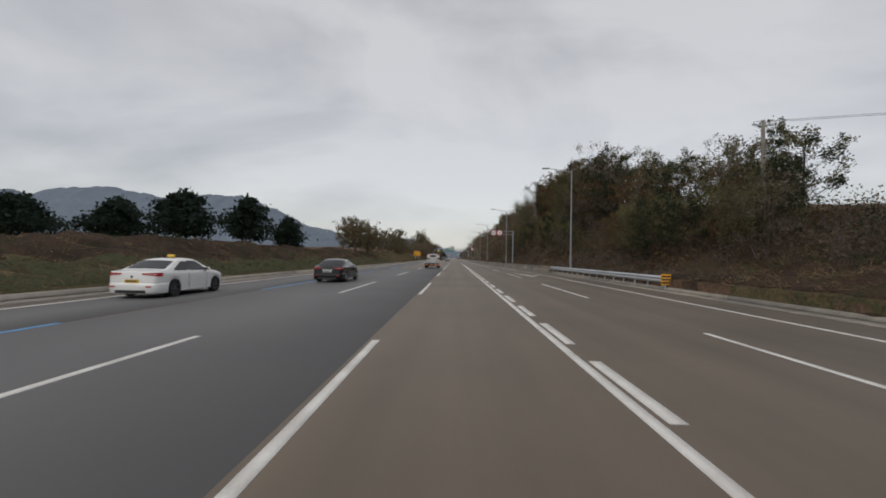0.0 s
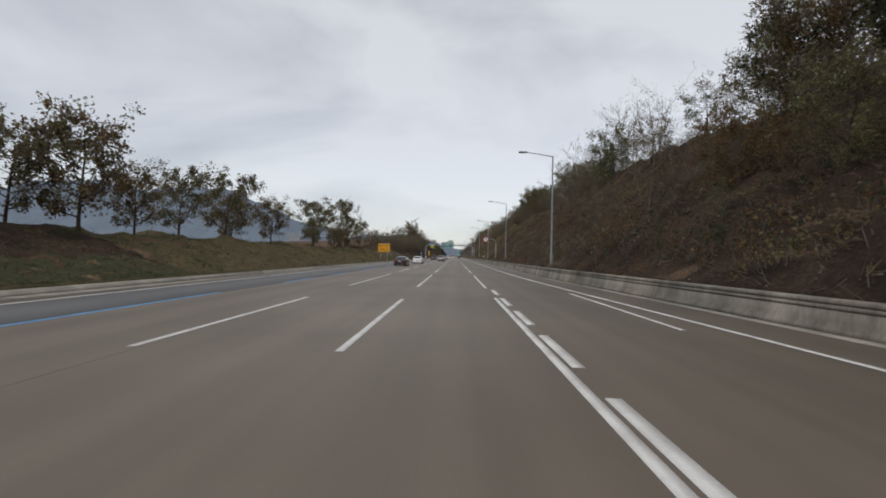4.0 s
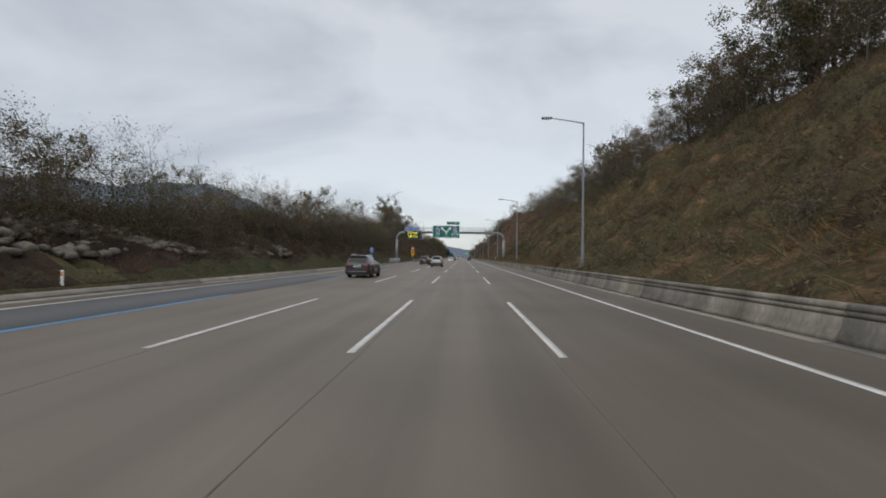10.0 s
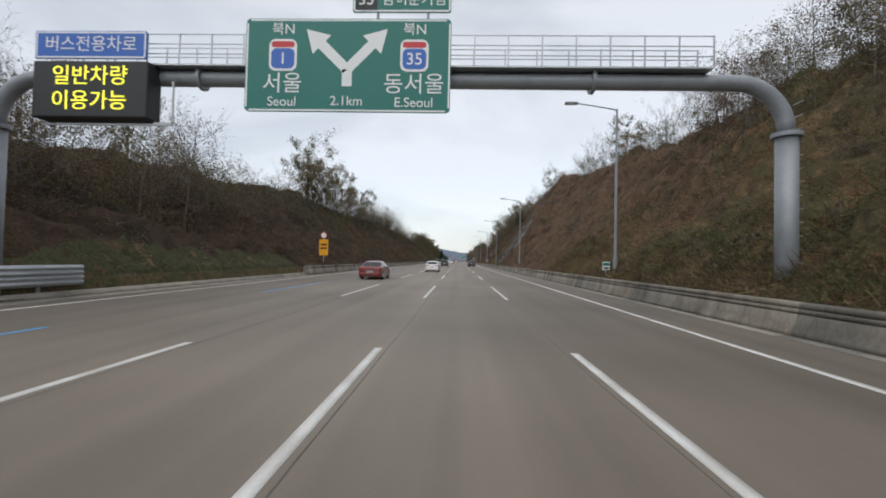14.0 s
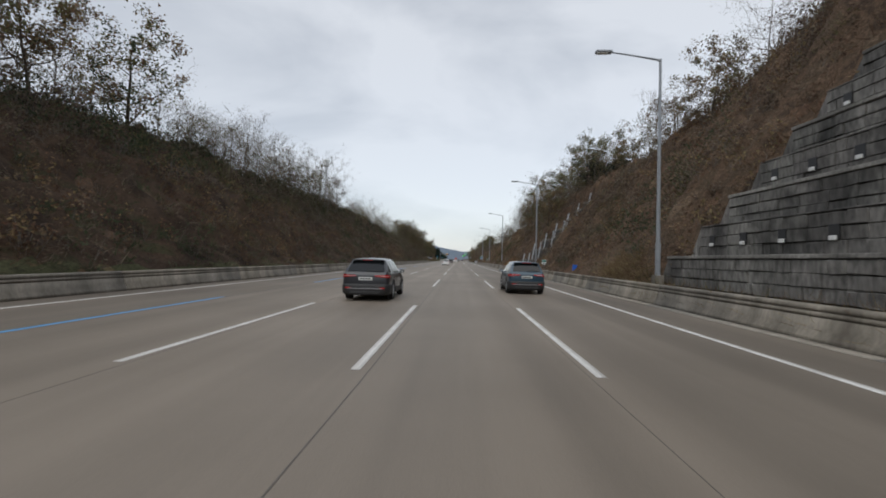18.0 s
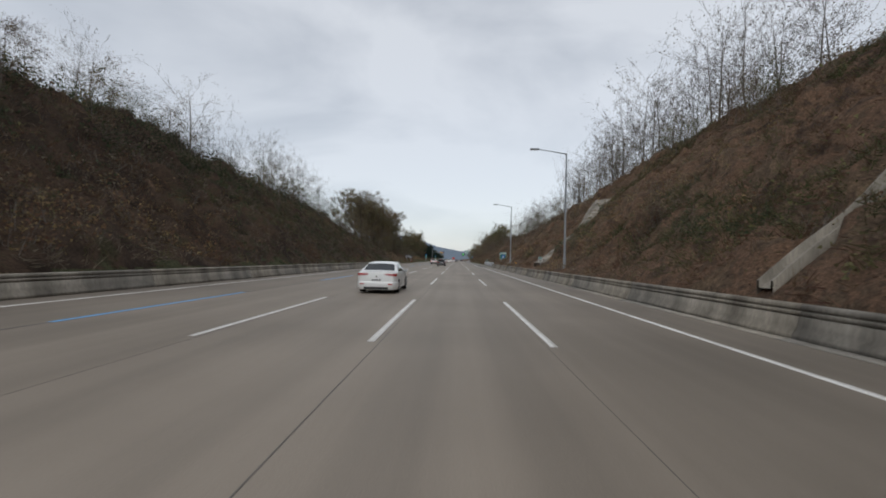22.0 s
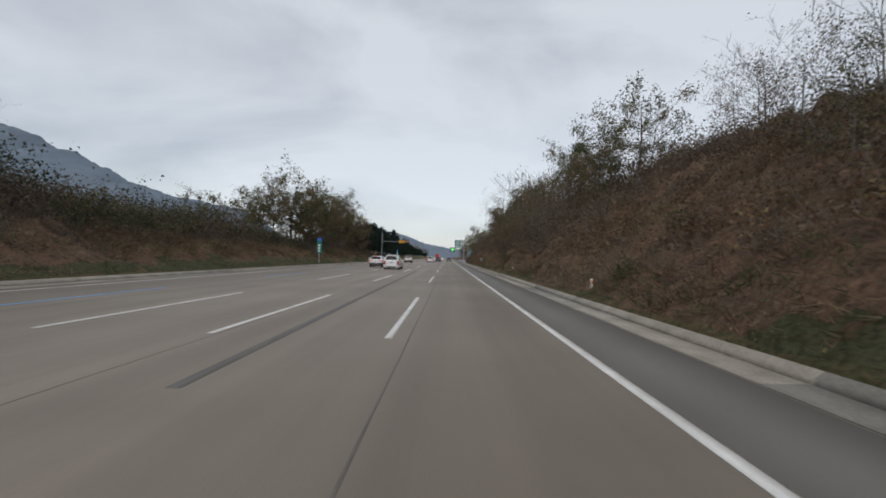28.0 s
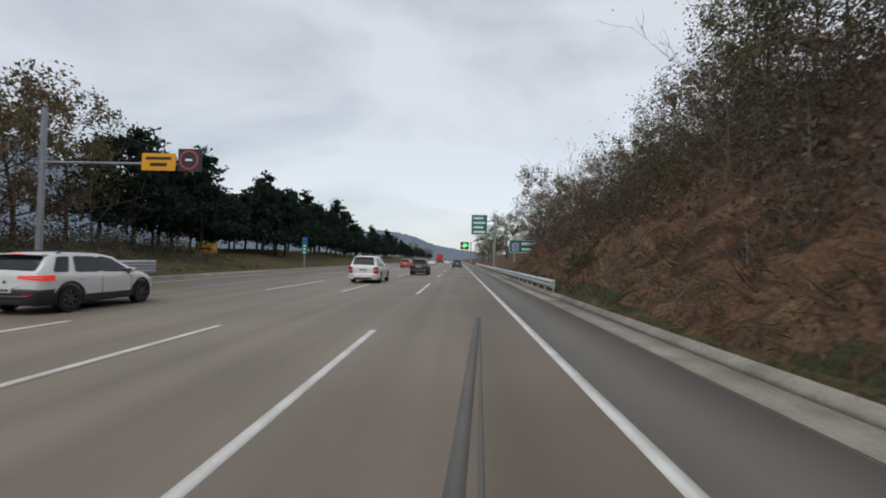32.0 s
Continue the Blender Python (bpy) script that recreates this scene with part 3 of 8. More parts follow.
# ---- street lamps ----
def street_lamp():
    thing = new("street_lamp")
    bm = bmesh.new()
    tube(bm, (0, 0, 0), (0, 0, 10.6), 0.10, 0.06, 12)
    part("pole", bm, M_GREY_METAL, thing, smooth=False)
    bm = bmesh.new()
    tube(bm, (0, 0, 0.0), (0, 0, 1.6), 0.125, 0.125, 12)
    part("pole_base", bm, M_GREY_METAL, thing)
    part("base_plate", boxes((-0.22, 0.22, -0.22, 0.22, -0.4, 0.03), bevel=0.01), M_CONCRETE, thing)
    bm = bmesh.new()
    pipe(bm, [(0.04, 0, 10.5), (-0.2, 0, 10.58), (-1.4, 0, 10.78), (-2.4, 0, 10.92)], [0.055, 0.05, 0.04, 0.035])
    part("arm", bm, M_GREY_METAL, thing)
    head = part("lamp_head", boxes((-3.15, -2.35, -0.16, 0.16, 10.87, 11.0), bevel=0.045), M_GREY_METAL, thing)
    part("lens", boxes((-3.08, -2.55, -0.12, 0.12, 10.85, 10.872)), plain("lamp_glass", (0.75, 0.76, 0.74), 0.3), head)
    return tagged(thing, "tall grey street lamp with one arm reaching over the road", "street lamp", "street lamps beside the road")


LAMPS = (47.5, 88, 127, 164.1, 206, 249.2, 290, 331, 373, 418.4, 451, 493.4, 532.8, 571.5)
lamp = street_lamp()
for i, y in enumerate(LAMPS):
    x = float(np.interp(y, [47, 88, 127, 373, 416, 451], [12.1, 9.9, 9.0, 9.1, 9.35, 9.1]))
    m = pose(x, y, float(np.interp(y, [206, 249, 290, 373, 418, 451, 493, 532], [0.45, 1.3, 0.45, 0.45, 1.1, 0.45, 0.9, 0.45])))
    if i == 0:
        lamp.matrix_basis = m
    else:
        copy_thing(lamp, m)


# ---- trees and undergrowth ----
def cards(rng, centres, size, squash=0.6, flat=0.0):
    """One three-cornered leaf (or spray of leaves) round each centre, turned at random."""
    n = len(centres)
    a, b = rng.normal(size=(n, 3)), rng.normal(size=(n, 3))
    a[:, 2] *= 1 - flat
    a /= np.linalg.norm(a, axis=1)[:, None]
    b -= (a * b).sum(1)[:, None] * a
    b /= np.linalg.norm(b, axis=1)[:, None]
    s = (size * rng.uniform(0.55, 1.35, n))[:, None]
    a, b = a * s, b * s * squash
    b = b * 1.15
    v = np.stack([centres - a, centres + a * 0.62 - b, centres + a * 0.72 + b], 1).reshape(-1, 3)
    return v, np.arange(3 * n).reshape(-1, 3)


class Wood:
    """Collects tapering three- to six-sided branches into one skin."""
    def __init__(self):
        self.v, self.q, self.n = [], [], 0

    def limb(self, pts, radii, sides):
        pts = np.asarray(pts, float)
        d = np.gradient(pts, axis=0)
        d /= np.linalg.norm(d, axis=1)[:, None] + 1e-9
        ref = np.where(np.abs(d[:, 2:3]) > 0.9, [[1.0, 0, 0]], [[0, 0, 1.0]])
        u = np.cross(d, ref)
        u /= np.linalg.norm(u, axis=1)[:, None] + 1e-9
        w = np.cross(d, u)
        ang = np.arange(sides) * 2 * math.pi / sides
        ring = pts[:, None] + np.asarray(radii)[:, None, None] * (np.cos(ang)[None, :, None] * u[:, None] + np.sin(ang)[None, :, None] * w[:, None])
        self.v.append(ring.reshape(-1, 3))
        for i in range(len(pts) - 1):
            o = self.n + i * sides
            for k in range(sides if sides > 2 else 1):
                self.q.append((o + k, o + (k + 1) % sides, o + sides + (k + 1) % sides, o + sides + k))
        self.n += len(pts) * sides

    def data(self):
        return np.concatenate(self.v), np.array(self.q)


def broadleaf(seed, height, spread, leaves, mats, trunk_share=0.3, size=0.16, droop=0.0, limbs=13, twigs=5, bare=False, name="tree", label="", slim=1.0, loose=0.55):
    """A trunk, limbs, twigs, and a crown of single leaves in clumps round the twig ends."""
    rng = np.random.default_rng(seed)
    wood, tips = Wood(), []
    n = 6
    zs = np.linspace(0, height * 0.92, n)
    sway = np.cumsum(rng.normal(0, 0.018 * height, (n, 2)), 0) * np.linspace(0, 1, n)[:, None]
    trunk = np.c_[sway, zs]
    r0 = 0.014 * height * slim + 0.03
    wood.limb(np.r_[[[0, 0, -0.8]], trunk], r0 * np.r_[1.25, np.linspace(1, 0.12, n)], 6)
    for i in range(limbs):
        f = trunk_share + (0.97 - trunk_share) * (i + rng.uniform(0, 0.9)) / limbs
        base = np.array([np.interp(f * height * 0.92, zs, trunk[:, k]) for k in range(3)])
        ang = i * 2.4 + rng.uniform(-0.5, 0.5)
        reach = spread * (0.45 + 0.75 * math.sin(math.pi * min(1, (1 - f) / (1 - trunk_share) * 0.75 + 0.12))) * rng.uniform(0.7, 1.15)
        rise = reach * rng.uniform(0.35, 0.95) * (1 - droop)
        way = np.array([math.cos(ang), math.sin(ang), 0])
        ts = np.linspace(0, 1, 4)
        limb = base + ts[:, None] * way * reach + np.c_[np.zeros(4), np.zeros(4), rise * ts ** 1.3] + rng.normal(0, 0.05 * reach, (4, 3)) * ts[:, None]
        rl = r0 * (1 - f * 0.75) * 0.5
        wood.limb(limb, rl * np.linspace(1, 0.25, 4), 3)
        for j in range(twigs):
            u = rng.uniform(0.3, 1.0)
            b = np.array([np.interp(u, ts, limb[:, k]) for k in range(3)])
            w = way * rng.uniform(0.1, 0.9) + rng.normal(0, 0.7, 3) + (0, 0, 0.55 - droop)
            w /= np.linalg.norm(w)
            ln = spread * rng.uniform(0.22, 0.5)
            tw = b + np.linspace(0, 1, 3)[:, None] * w * ln + rng.normal(0, 0.04 * ln, (3, 3)) * np.linspace(0, 1, 3)[:, None]
            wood.limb(tw, rl * 0.35 * np.linspace(1, 0.3, 3) + 0.004, 3 if not bare else 2)
            tips.append((tw[1], ln * 0.55))
            tips.append((tw[2], ln * 0.5))
            for k in range(4 if bare else 1):
                u2 = rng.uniform(0.2, 1)
                b2 = tw[0] + (tw[2] - tw[0]) * u2
                w2 = w + rng.normal(0, 0.6, 3) + (0, 0, 0.2)
                w2 /= np.linalg.norm(w2)
                l2 = ln * rng.uniform(0.4, 0.9)
                wood.limb([b2, b2 + w2 * l2 * 0.5 + rng.normal(0, 0.04, 3), b2 + w2 * l2], np.array([0.009, 0.007, 0.004]), 2)
                tips.append((b2 + w2 * l2, ln * 0.35))
    thing = new(name)
    v, q = wood.data()
    raw("trunk", v, q, M_TWIG if bare else M_BARK, thing)
    if leaves:
        leaves = int(leaves * 1.2)
        which = rng.integers(0, len(tips), leaves)
        c = np.array([t[0] for t in tips])[which] + rng.normal(0, 1, (leaves, 3)) * np.array([t[1] for t in tips])[which][:, None] * loose
        c[:, 2] = np.maximum(c[:, 2], height * 0.05)
        v, q = cards(rng, c, size * 0.82)
        lump = np.array([rng.integers(0, len(mats)) for _ in tips])[which] if len(mats) > 1 else np.zeros(leaves, int)
        raw("crown", v, q, mats, thing, mats_index=lump)
    return tagged(thing, label, "tree")


def pine(seed, height, spread, label, needles=1900):
    rng = np.random.default_rng(seed)
    wood = Wood()
    zs = np.linspace(0, height, 7)
    trunk = np.c_[np.cumsum(rng.normal(0, 0.012 * height, (7, 2)), 0), zs]
    wood.limb(np.r_[[[0, 0, -0.6]], trunk], (0.014 * height + 0.04) * np.r_[1.2, np.linspace(1, 0.15, 7)], 7)
    pads = []
    for i in range(22):
        f = 0.22 + 0.76 * i / 22
        base = np.array([np.interp(f * height, zs, trunk[:, k]) for k in range(3)])
        ang = i * 2.4 + rng.uniform(-0.4, 0.4)
        reach = spread * (1.08 - f) ** 0.7 * rng.uniform(0.65, 1.15)
        end = base + (math.cos(ang) * reach, math.sin(ang) * reach, reach * rng.uniform(0.05, 0.3))
        wood.limb([base, (base + end) / 2 + (0, 0, 0.05 * reach), end], [0.05, 0.035, 0.015], 4)
        for u in (0.45, 0.7, 0.95):
            pads.append((base + (end - base) * u, reach * 0.28 + 0.25))
    pads.append((trunk[-1], 0.6))
    thing = new("pine_tree")
    v, q = wood.data()
    raw("trunk", v, q, M_BARK, thing)
    which = rng.integers(0, len(pads), needles)
    c = np.array([p[0] for p in pads])[which] + rng.normal(0, 1, (needles, 3)) * np.array([p[1] for p in pads])[which][:, None] * (0.6, 0.6, 0.28)
    v, q = cards(rng, c, 0.27, squash=0.42)
    raw("crown", v, q, M_NEEDLE, thing)
    return tagged(thing, label, "pine tree")


def shrub(seed, height, leaves, mats, label, name="shrub"):
    rng = np.random.default_rng(seed)
    wood, tips = Wood(), []
    for i in range(11):
        ang, lean = rng.uniform(0, 6.28), rng.uniform(0.1, 0.75)
        ln = height * rng.uniform(0.6, 1.1)
        end = np.array([math.cos(ang) * lean, math.sin(ang) * lean, 1.0]) * ln
        st = rng.normal(0, 0.18, 3) * (1, 1, 0)
        pts = st + np.linspace(0, 1, 4)[:, None] ** 0.9 * end + rng.normal(0, 0.06 * ln, (4, 3)) * np.linspace(0, 1, 4)[:, None] + (0, 0, -0.1)
        wood.limb(pts, 0.02 * np.linspace(1, 0.3, 4), 3 if i < 4 else 2)
        for k in range(5):
            u = rng.uniform(0.3, 1)
            b = pts[0] + (pts[3] - pts[0]) * u
            w = rng.normal(0, 0.6, 3) + (0, 0, 0.6)
            e = b + w * height * 0.22
            wood.limb([b, (b + e) / 2 + rng.normal(0, 0.03, 3), e], [0.010, 0.008, 0.004], 2)
            tips.append(e)
    thing = new(name)
    v, q = wood.data()
    raw("branch_work", v, q, M_TWIG, thing)
    if leaves:
        c = np.array(tips)[rng.integers(0, len(tips), leaves)] + rng.normal(0, height * 0.10, (leaves, 3))
        c[:, 2] = np.maximum(c[:, 2], 0.05)
        v, q = cards(rng, c, 0.075)
        raw("leaves", v, q, mats, thing, mats_index=rng.integers(0, len(mats), leaves))
    return tagged(thing, label, "shrub")


KINDS = {
    "oak": [broadleaf(11, 9.5, 3.3, 3600, [M_LEAF_OLIVE, M_LEAF_RUST, M_LEAF_GREEN], trunk_share=0.14, size=0.145, label="broadleaf tree with olive and rust autumn leaves"),
            broadleaf(12, 10.5, 3.5, 3800, [M_LEAF_OLIVE, M_LEAF_GREEN, M_LEAF_OLIVE], trunk_share=0.16, size=0.145, label="tall broadleaf tree with dull green autumn leaves"),
            broadleaf(13, 8.0, 3.1, 3400, [M_LEAF_RUST, M_LEAF_BROWN, M_LEAF_OLIVE], trunk_share=0.12, size=0.14, label="broadleaf tree turning rusty brown in autumn")],
    "wood": [broadleaf(14, 9.5, 3.4, 5200, [M_LEAF_DEEP], trunk_share=0.16, size=0.135, limbs=16, loose=0.46, label="round-crowned tree with dark green leaves at the wood's edge"),
             broadleaf(15, 9.0, 3.2, 5200, [M_LEAF_OLIVE], trunk_share=0.14, size=0.13, limbs=16, loose=0.46, label="broad tree with yellowish olive autumn leaves"),
             broadleaf(16, 8.4, 3.2, 5000, [M_LEAF_TAWNY], trunk_share=0.12, size=0.13, limbs=15, loose=0.46, label="broad tree with tawny brown autumn leaves"),
             broadleaf(17, 9.8, 3.0, 4600, [M_LEAF_DEEP, M_LEAF_OLIVE], trunk_share=0.2, size=0.13, limbs=15, loose=0.46, label="tall tree with mixed green and olive leaves"),
             broadleaf(18, 8.0, 3.0, 3000, [M_LEAF_BROWN], trunk_share=0.14, size=0.11, limbs=14, loose=0.5, label="thin-leaved tree with dull brown autumn leaves")],
    "bare": [broadleaf(21, 8.5, 3.2, 260, [M_LEAF_BROWN], trunk_share=0.2, limbs=14, twigs=6, bare=True, size=0.08, slim=0.45, name="bare_tree", label="slender bare tree with a few dry leaves"),
             broadleaf(22, 7.0, 2.9, 200, [M_LEAF_BROWN], trunk_share=0.16, limbs=13, twigs=6, bare=True, size=0.08, slim=0.45, name="bare_tree", label="leafless grey-brown tree on the slope"),
             broadleaf(23, 9.5, 2.8, 420, [M_LEAF_OLIVE, M_LEAF_BROWN], trunk_share=0.24, limbs=14, twigs=6, bare=True, size=0.08, slim=0.45, name="bare_tree", label="tall thin tree almost without leaves")],
    "scrub": [broadleaf(24, 5.5, 2.4, 1950, [M_LEAF_BROWN, M_BRUSH], trunk_share=0.06, limbs=11, twigs=4, bare=True, size=0.078, slim=0.6, loose=0.9, name="scrub_tree", label="low tangled tree with dry brown leaves"),
              broadleaf(25, 6.5, 2.6, 2210, [M_LEAF_BROWN, M_LEAF_OLIVE, M_LEAF_RUST], trunk_share=0.06, limbs=12, twigs=4, bare=True, size=0.078, slim=0.6, loose=0.9, name="thicket_tree", label="tangled scrub tree with brown and olive leaves"),
              broadleaf(26, 4.6, 2.2, 1950, [M_LEAF_GREEN, M_LEAF_OLIVE], trunk_share=0.05, limbs=11, twigs=4, bare=True, size=0.078, slim=0.6, loose=0.9, name="evergreen_bush", label="low dark green scrub tree on the slope")],
    "poplar": [broadleaf(31, 13, 2.6, 2500, [M_LEAF_BROWN, M_LEAF_OLIVE, M_LEAF_TAWNY], trunk_share=0.3, limbs=18, twigs=4, size=0.125, slim=0.8, label="tall thinly leaved tree with brown autumn leaves"),
               broadleaf(32, 11, 2.4, 2200, [M_LEAF_OLIVE, M_LEAF_BROWN], trunk_share=0.3, limbs=16, twigs=4, size=0.125, slim=0.8, label="tall thinly leaved olive-brown autumn tree")],
    "young": [broadleaf(41, 7.0, 2.3, 5200, [M_LEAF_OLIVE, M_LEAF_OLIVE, M_LEAF_BROWN], trunk_share=0.17, limbs=15, size=0.13, label="young roadside tree with olive autumn leaves"),
              broadleaf(42, 6.5, 2.2, 5000, [M_LEAF_RUST, M_LEAF_OLIVE, M_LEAF_BROWN], trunk_share=0.17, limbs=15, size=0.13, label="young roadside tree with reddish autumn leaves")],
    "pine": [pine(51, 7.5, 3.2, "dark green pine tree beyond the verge"), pine(52, 9.0, 3.0, "tall dark green pine beside the road"), pine(53, 5.6, 3.6, "low spreading dark pine on the bank", 2600)],
    "shrub": [shrub(61, 1.9, 520, [M_LEAF_BROWN, M_BRUSH], "brown thicket shrub with dry leaves"), shrub(62, 2.6, 650, [M_LEAF_OLIVE, M_LEAF_BROWN], "olive-brown leafy shrub on the slope"),
              shrub(63, 2.2, 120, [M_LEAF_BROWN], "bare twiggy shrub on the slope"), shrub(64, 1.6, 620, [M_LEAF_GREEN, M_LEAF_OLIVE], "dark green shrub on the slope")],
}
used = set()
plant_rng = random.Random(5)


def plant(kind, x, y, size=1.0, which=None, sink=0.2, z=None):
    which = plant_rng.randrange(len(KINDS[kind])) if which is None else which
    proto = KINDS[kind][which]
    z = land(x, y) - sink if z is None else z
    m = Matrix.Translation((x, y, z)) @ Matrix.Rotation(plant_rng.uniform(0, 6.28), 4, "Z")
    sc = size * plant_rng.uniform(0.88, 1.12)
    if proto.name not in used:
        used.add(proto.name)
        ob = proto
    else:
        ob = copy_thing(proto, Matrix())
    ob.matrix_basis = m @ Matrix.Diagonal((sc, sc, sc * plant_rng.uniform(0.9, 1.1), 1))
    return ob


def belt(side, y0, y1, step, d0, d1, kinds, size=1.0, size_end=None):
    """A row of plants at d0 to d1 metres beyond the foot of the slope."""
    y = y0
    while y < y1:
        d = plant_rng.uniform(d0, d1)
        x = WALL_R(y) + 0.6 + d if side > 0 else WALL_L - 0.6 - d
        s = size if size_end is None else size + (size_end - size) * (y - y0) / (y1 - y0)
        kind = plant_rng.choice(kinds)
        if not walled(x, y) and not (kind in ("bare", "scrub") and plant_rng.random() < (0.34 if kind == "bare" else 0.22)):
            plant(kind, x, y + plant_rng.uniform(-0.4, 0.4) * step, s)
        y += step * plant_rng.uniform(0.7, 1.3)


# right side: autumn wood, then thickets and trees on the crest of the cutting
belt(1, 25, 72, 2.9, 3, 6, ["wood", "scrub", "wood"], 0.52, 0.6)
belt(1, 29, 80, 2.9, 8, 12, ["wood"], 0.76, 0.9)
belt(1, 60, 112, 3.2, 2.5, 8, ["wood"], 0.45, 0.55)
belt(1, 70, 122, 2.6, 12, 17, ["wood", "wood", "scrub"], 1.02, 0.78)
belt(1, 76, 112, 2.6, 12, 17, ["wood"], 1.1)
belt(1, 262, 326, 3.0, 20, 25, ["scrub", "bare", "bare"], 0.95)
belt(1, 74, 118, 4.0, 3, 12, ["scrub"], 0.5)
belt(1, 40, 124, 4.5, 15, 20, ["wood"], 0.72, 0.9)
belt(1, 108, 182, 3.6, 15, 20, ["bare", "scrub", "oak"], 0.75)
belt(1, 112, 180, 4.2, 5, 13, ["scrub", "bare"], 0.7)
belt(1, 150, 206, 2.2, 18, 23, ["bare", "bare", "scrub"], 1.25)
belt(1, 182, 300, 2.9, 20, 25, ["scrub", "bare", "oak", "bare"], 0.9)
belt(1, 298, 350, 2.4, 17, 24, ["bare", "bare", "scrub", "oak"], 0.85)
belt(1, 268, 350, 4.0, 22, 28, ["bare"], 1.1)
belt(1, 345, 400, 3.4, 17, 21, ["bare", "scrub", "oak"], 0.8)
belt(1, 420, 486, 2.8, 11, 19, ["bare", "scrub", "oak", "bare"], 0.8)
belt(1, 466, 486, 2.6, 3, 10, ["bare", "scrub"], 0.7)
belt(1, 486, 600, 1.7, 17, 23, ["bare"], 1.05)
belt(1, 540, 602, 2.2, 17, 22, ["bare"], 1.4)
belt(1, 212, 262, 2.6, 20, 25, ["oak", "scrub", "bare"], 0.95)
belt(1, 490, 600, 6.0, 19, 24, ["scrub"], 0.9)
belt(1, 592, 690, 2.6, 14, 21, ["bare", "bare", "scrub"], 0.95)
belt(1, 632, 668, 1.9, 15, 20, ["bare"], 1.25)
belt(1, 716, 742, 2.4, 9, 16, ["bare", "bare", "oak"], 0.9)
belt(1, 471, 502, 2.0, 6, 16, ["scrub", "oak", "bare"], 0.85)
belt(1, 430, 455, 2.4, 15, 20, ["scrub", "bare", "oak"], 0.68)
belt(1, 745, 800, 2.0, 8, 15, ["oak", "scrub", "oak"], 0.7)
belt(1, 236, 276, 2.4, 19, 24, ["oak", "scrub", "oak"], 0.9)
belt(1, 290, 322, 2.6, 18, 24, ["oak", "scrub", "bare"], 0.9)
belt(1, 664, 690, 2.4, 7, 13, ["scrub", "bare"], 0.8)
belt(1, 690, 724, 2.4, 2.0, 8, ["scrub", "scrub", "bare"], 0.95)
belt(1, 690, 724, 3.2, 9, 17, ["oak", "scrub", "bare"], 0.8)
belt(1, 724, 860, 2.3, 9, 17, ["oak", "scrub", "bare", "bare"], 0.66)
belt(1, 768, 812, 2.6, 3, 9, ["scrub", "bare"], 0.8)
belt(1, 812, 1000, 7.0, 3, 16, ["oak", "scrub"], 0.9)
for k, x, y, s in (("pine", 24.5, 478, 1.0), ("oak", 22, 474, 0.95), ("pine", 27, 472, 1.0), ("oak", 25, 482, 0.9)):
    plant(k, x, y, s)
for k, x, y, s, w in (("oak", 11.2, 715.5, 0.8, 2), ("bare", 13.4, 726, 1.2, 0), ("bare", 14.6, 730, 1.3, 2), ("bare", 13.0, 734, 1.1, 0), ("bare", 15.2, 722, 1.2, 2), ("scrub", 13.8, 728, 1.2, 1)):
    plant(k, x, y, s, w)
belt(1, 262, 352, 1.9, 15, 21, ["scrub"], 1.0)
belt(1, 266, 352, 2.6, 10, 15, ["scrub", "shrub"], 0.8)
belt(1, 190, 262, 2.3, 16, 21, ["scrub"], 0.85)
belt(1, 345, 398, 2.6, 15, 20, ["scrub"], 0.8)
belt(1, 486, 545, 2.4, 14, 19, ["scrub"], 0.75)
# left side
for x, y, s in ((-44, 42, 1.0), (-47, 47, 1.1), (-36, 45, 0.95), (-39, 50, 1.0), (-28, 44, 1.05), (-30, 48, 1.0), (-27, 56, 0.95), (-29, 61, 1.0), (-26, 67, 0.85), (-28, 73, 0.9), (-52, 40, 1.1), (-60, 44, 1.2)):
    plant("pine", x, y, s, 2)
for x, y, s, w in ((-23, 92, 0.95, 1), (-22.5, 98, 0.95, 0), (-24, 106, 0.85, 0), (-22.5, 112, 0.95, 1), (-23.5, 118, 0.8, 1), (-23, 130, 0.9, 0), (-23, 141, 0.85, 1), (-22.5, 156, 1.15, 0), (-25, 164, 0.7, 0),
                   (-22.5, 168.5, 0.8, 1), (-23.3, 175.5, 1.12, 0), (-23.6, 180.2, 0.66, 1), (-23.0, 186.2, 1.02, 0), (-24, 124, 0.75, 0), (-25, 110, 0.9, 0), (-26, 137, 0.9, 1)):
    plant("young", x, y, s, w)
belt(-1, 205, 250, 3.6, 12, 20, ["bare", "oak", "scrub"], 0.72)
belt(-1, 232, 345, 1.7, 5, 10, ["scrub", "scrub", "bare"], 0.75, 0.9)
belt(-1, 232, 345, 2.0, 5, 9.5, ["scrub"], 0.72, 0.9)
belt(-1, 244, 350, 2.8, 11, 18, ["oak", "bare", "scrub", "bare"], 0.6, 0.85)
belt(-1, 350, 470, 3.4, 15, 19, ["scrub", "bare", "scrub"], 0.72)
belt(-1, 392, 436, 2.4, 14, 20, ["scrub", "bare", "oak"], 1.1)
belt(-1, 520, 582, 2.6, 13, 18, ["scrub", "bare", "scrub"], 0.66)
belt(-1, 566, 602, 2.2, 14, 19, ["bare", "scrub"], 1.15)
belt(-1, 452, 490, 2.4, 14, 19, ["scrub", "bare"], 1.1)
plant("bare", -31.5, 545, 1.15, 0)
plant("bare", -30.5, 552, 0.8, 1)
belt(-1, 470, 600, 3.4, 16, 21, ["scrub", "bare", "scrub"], 0.75)
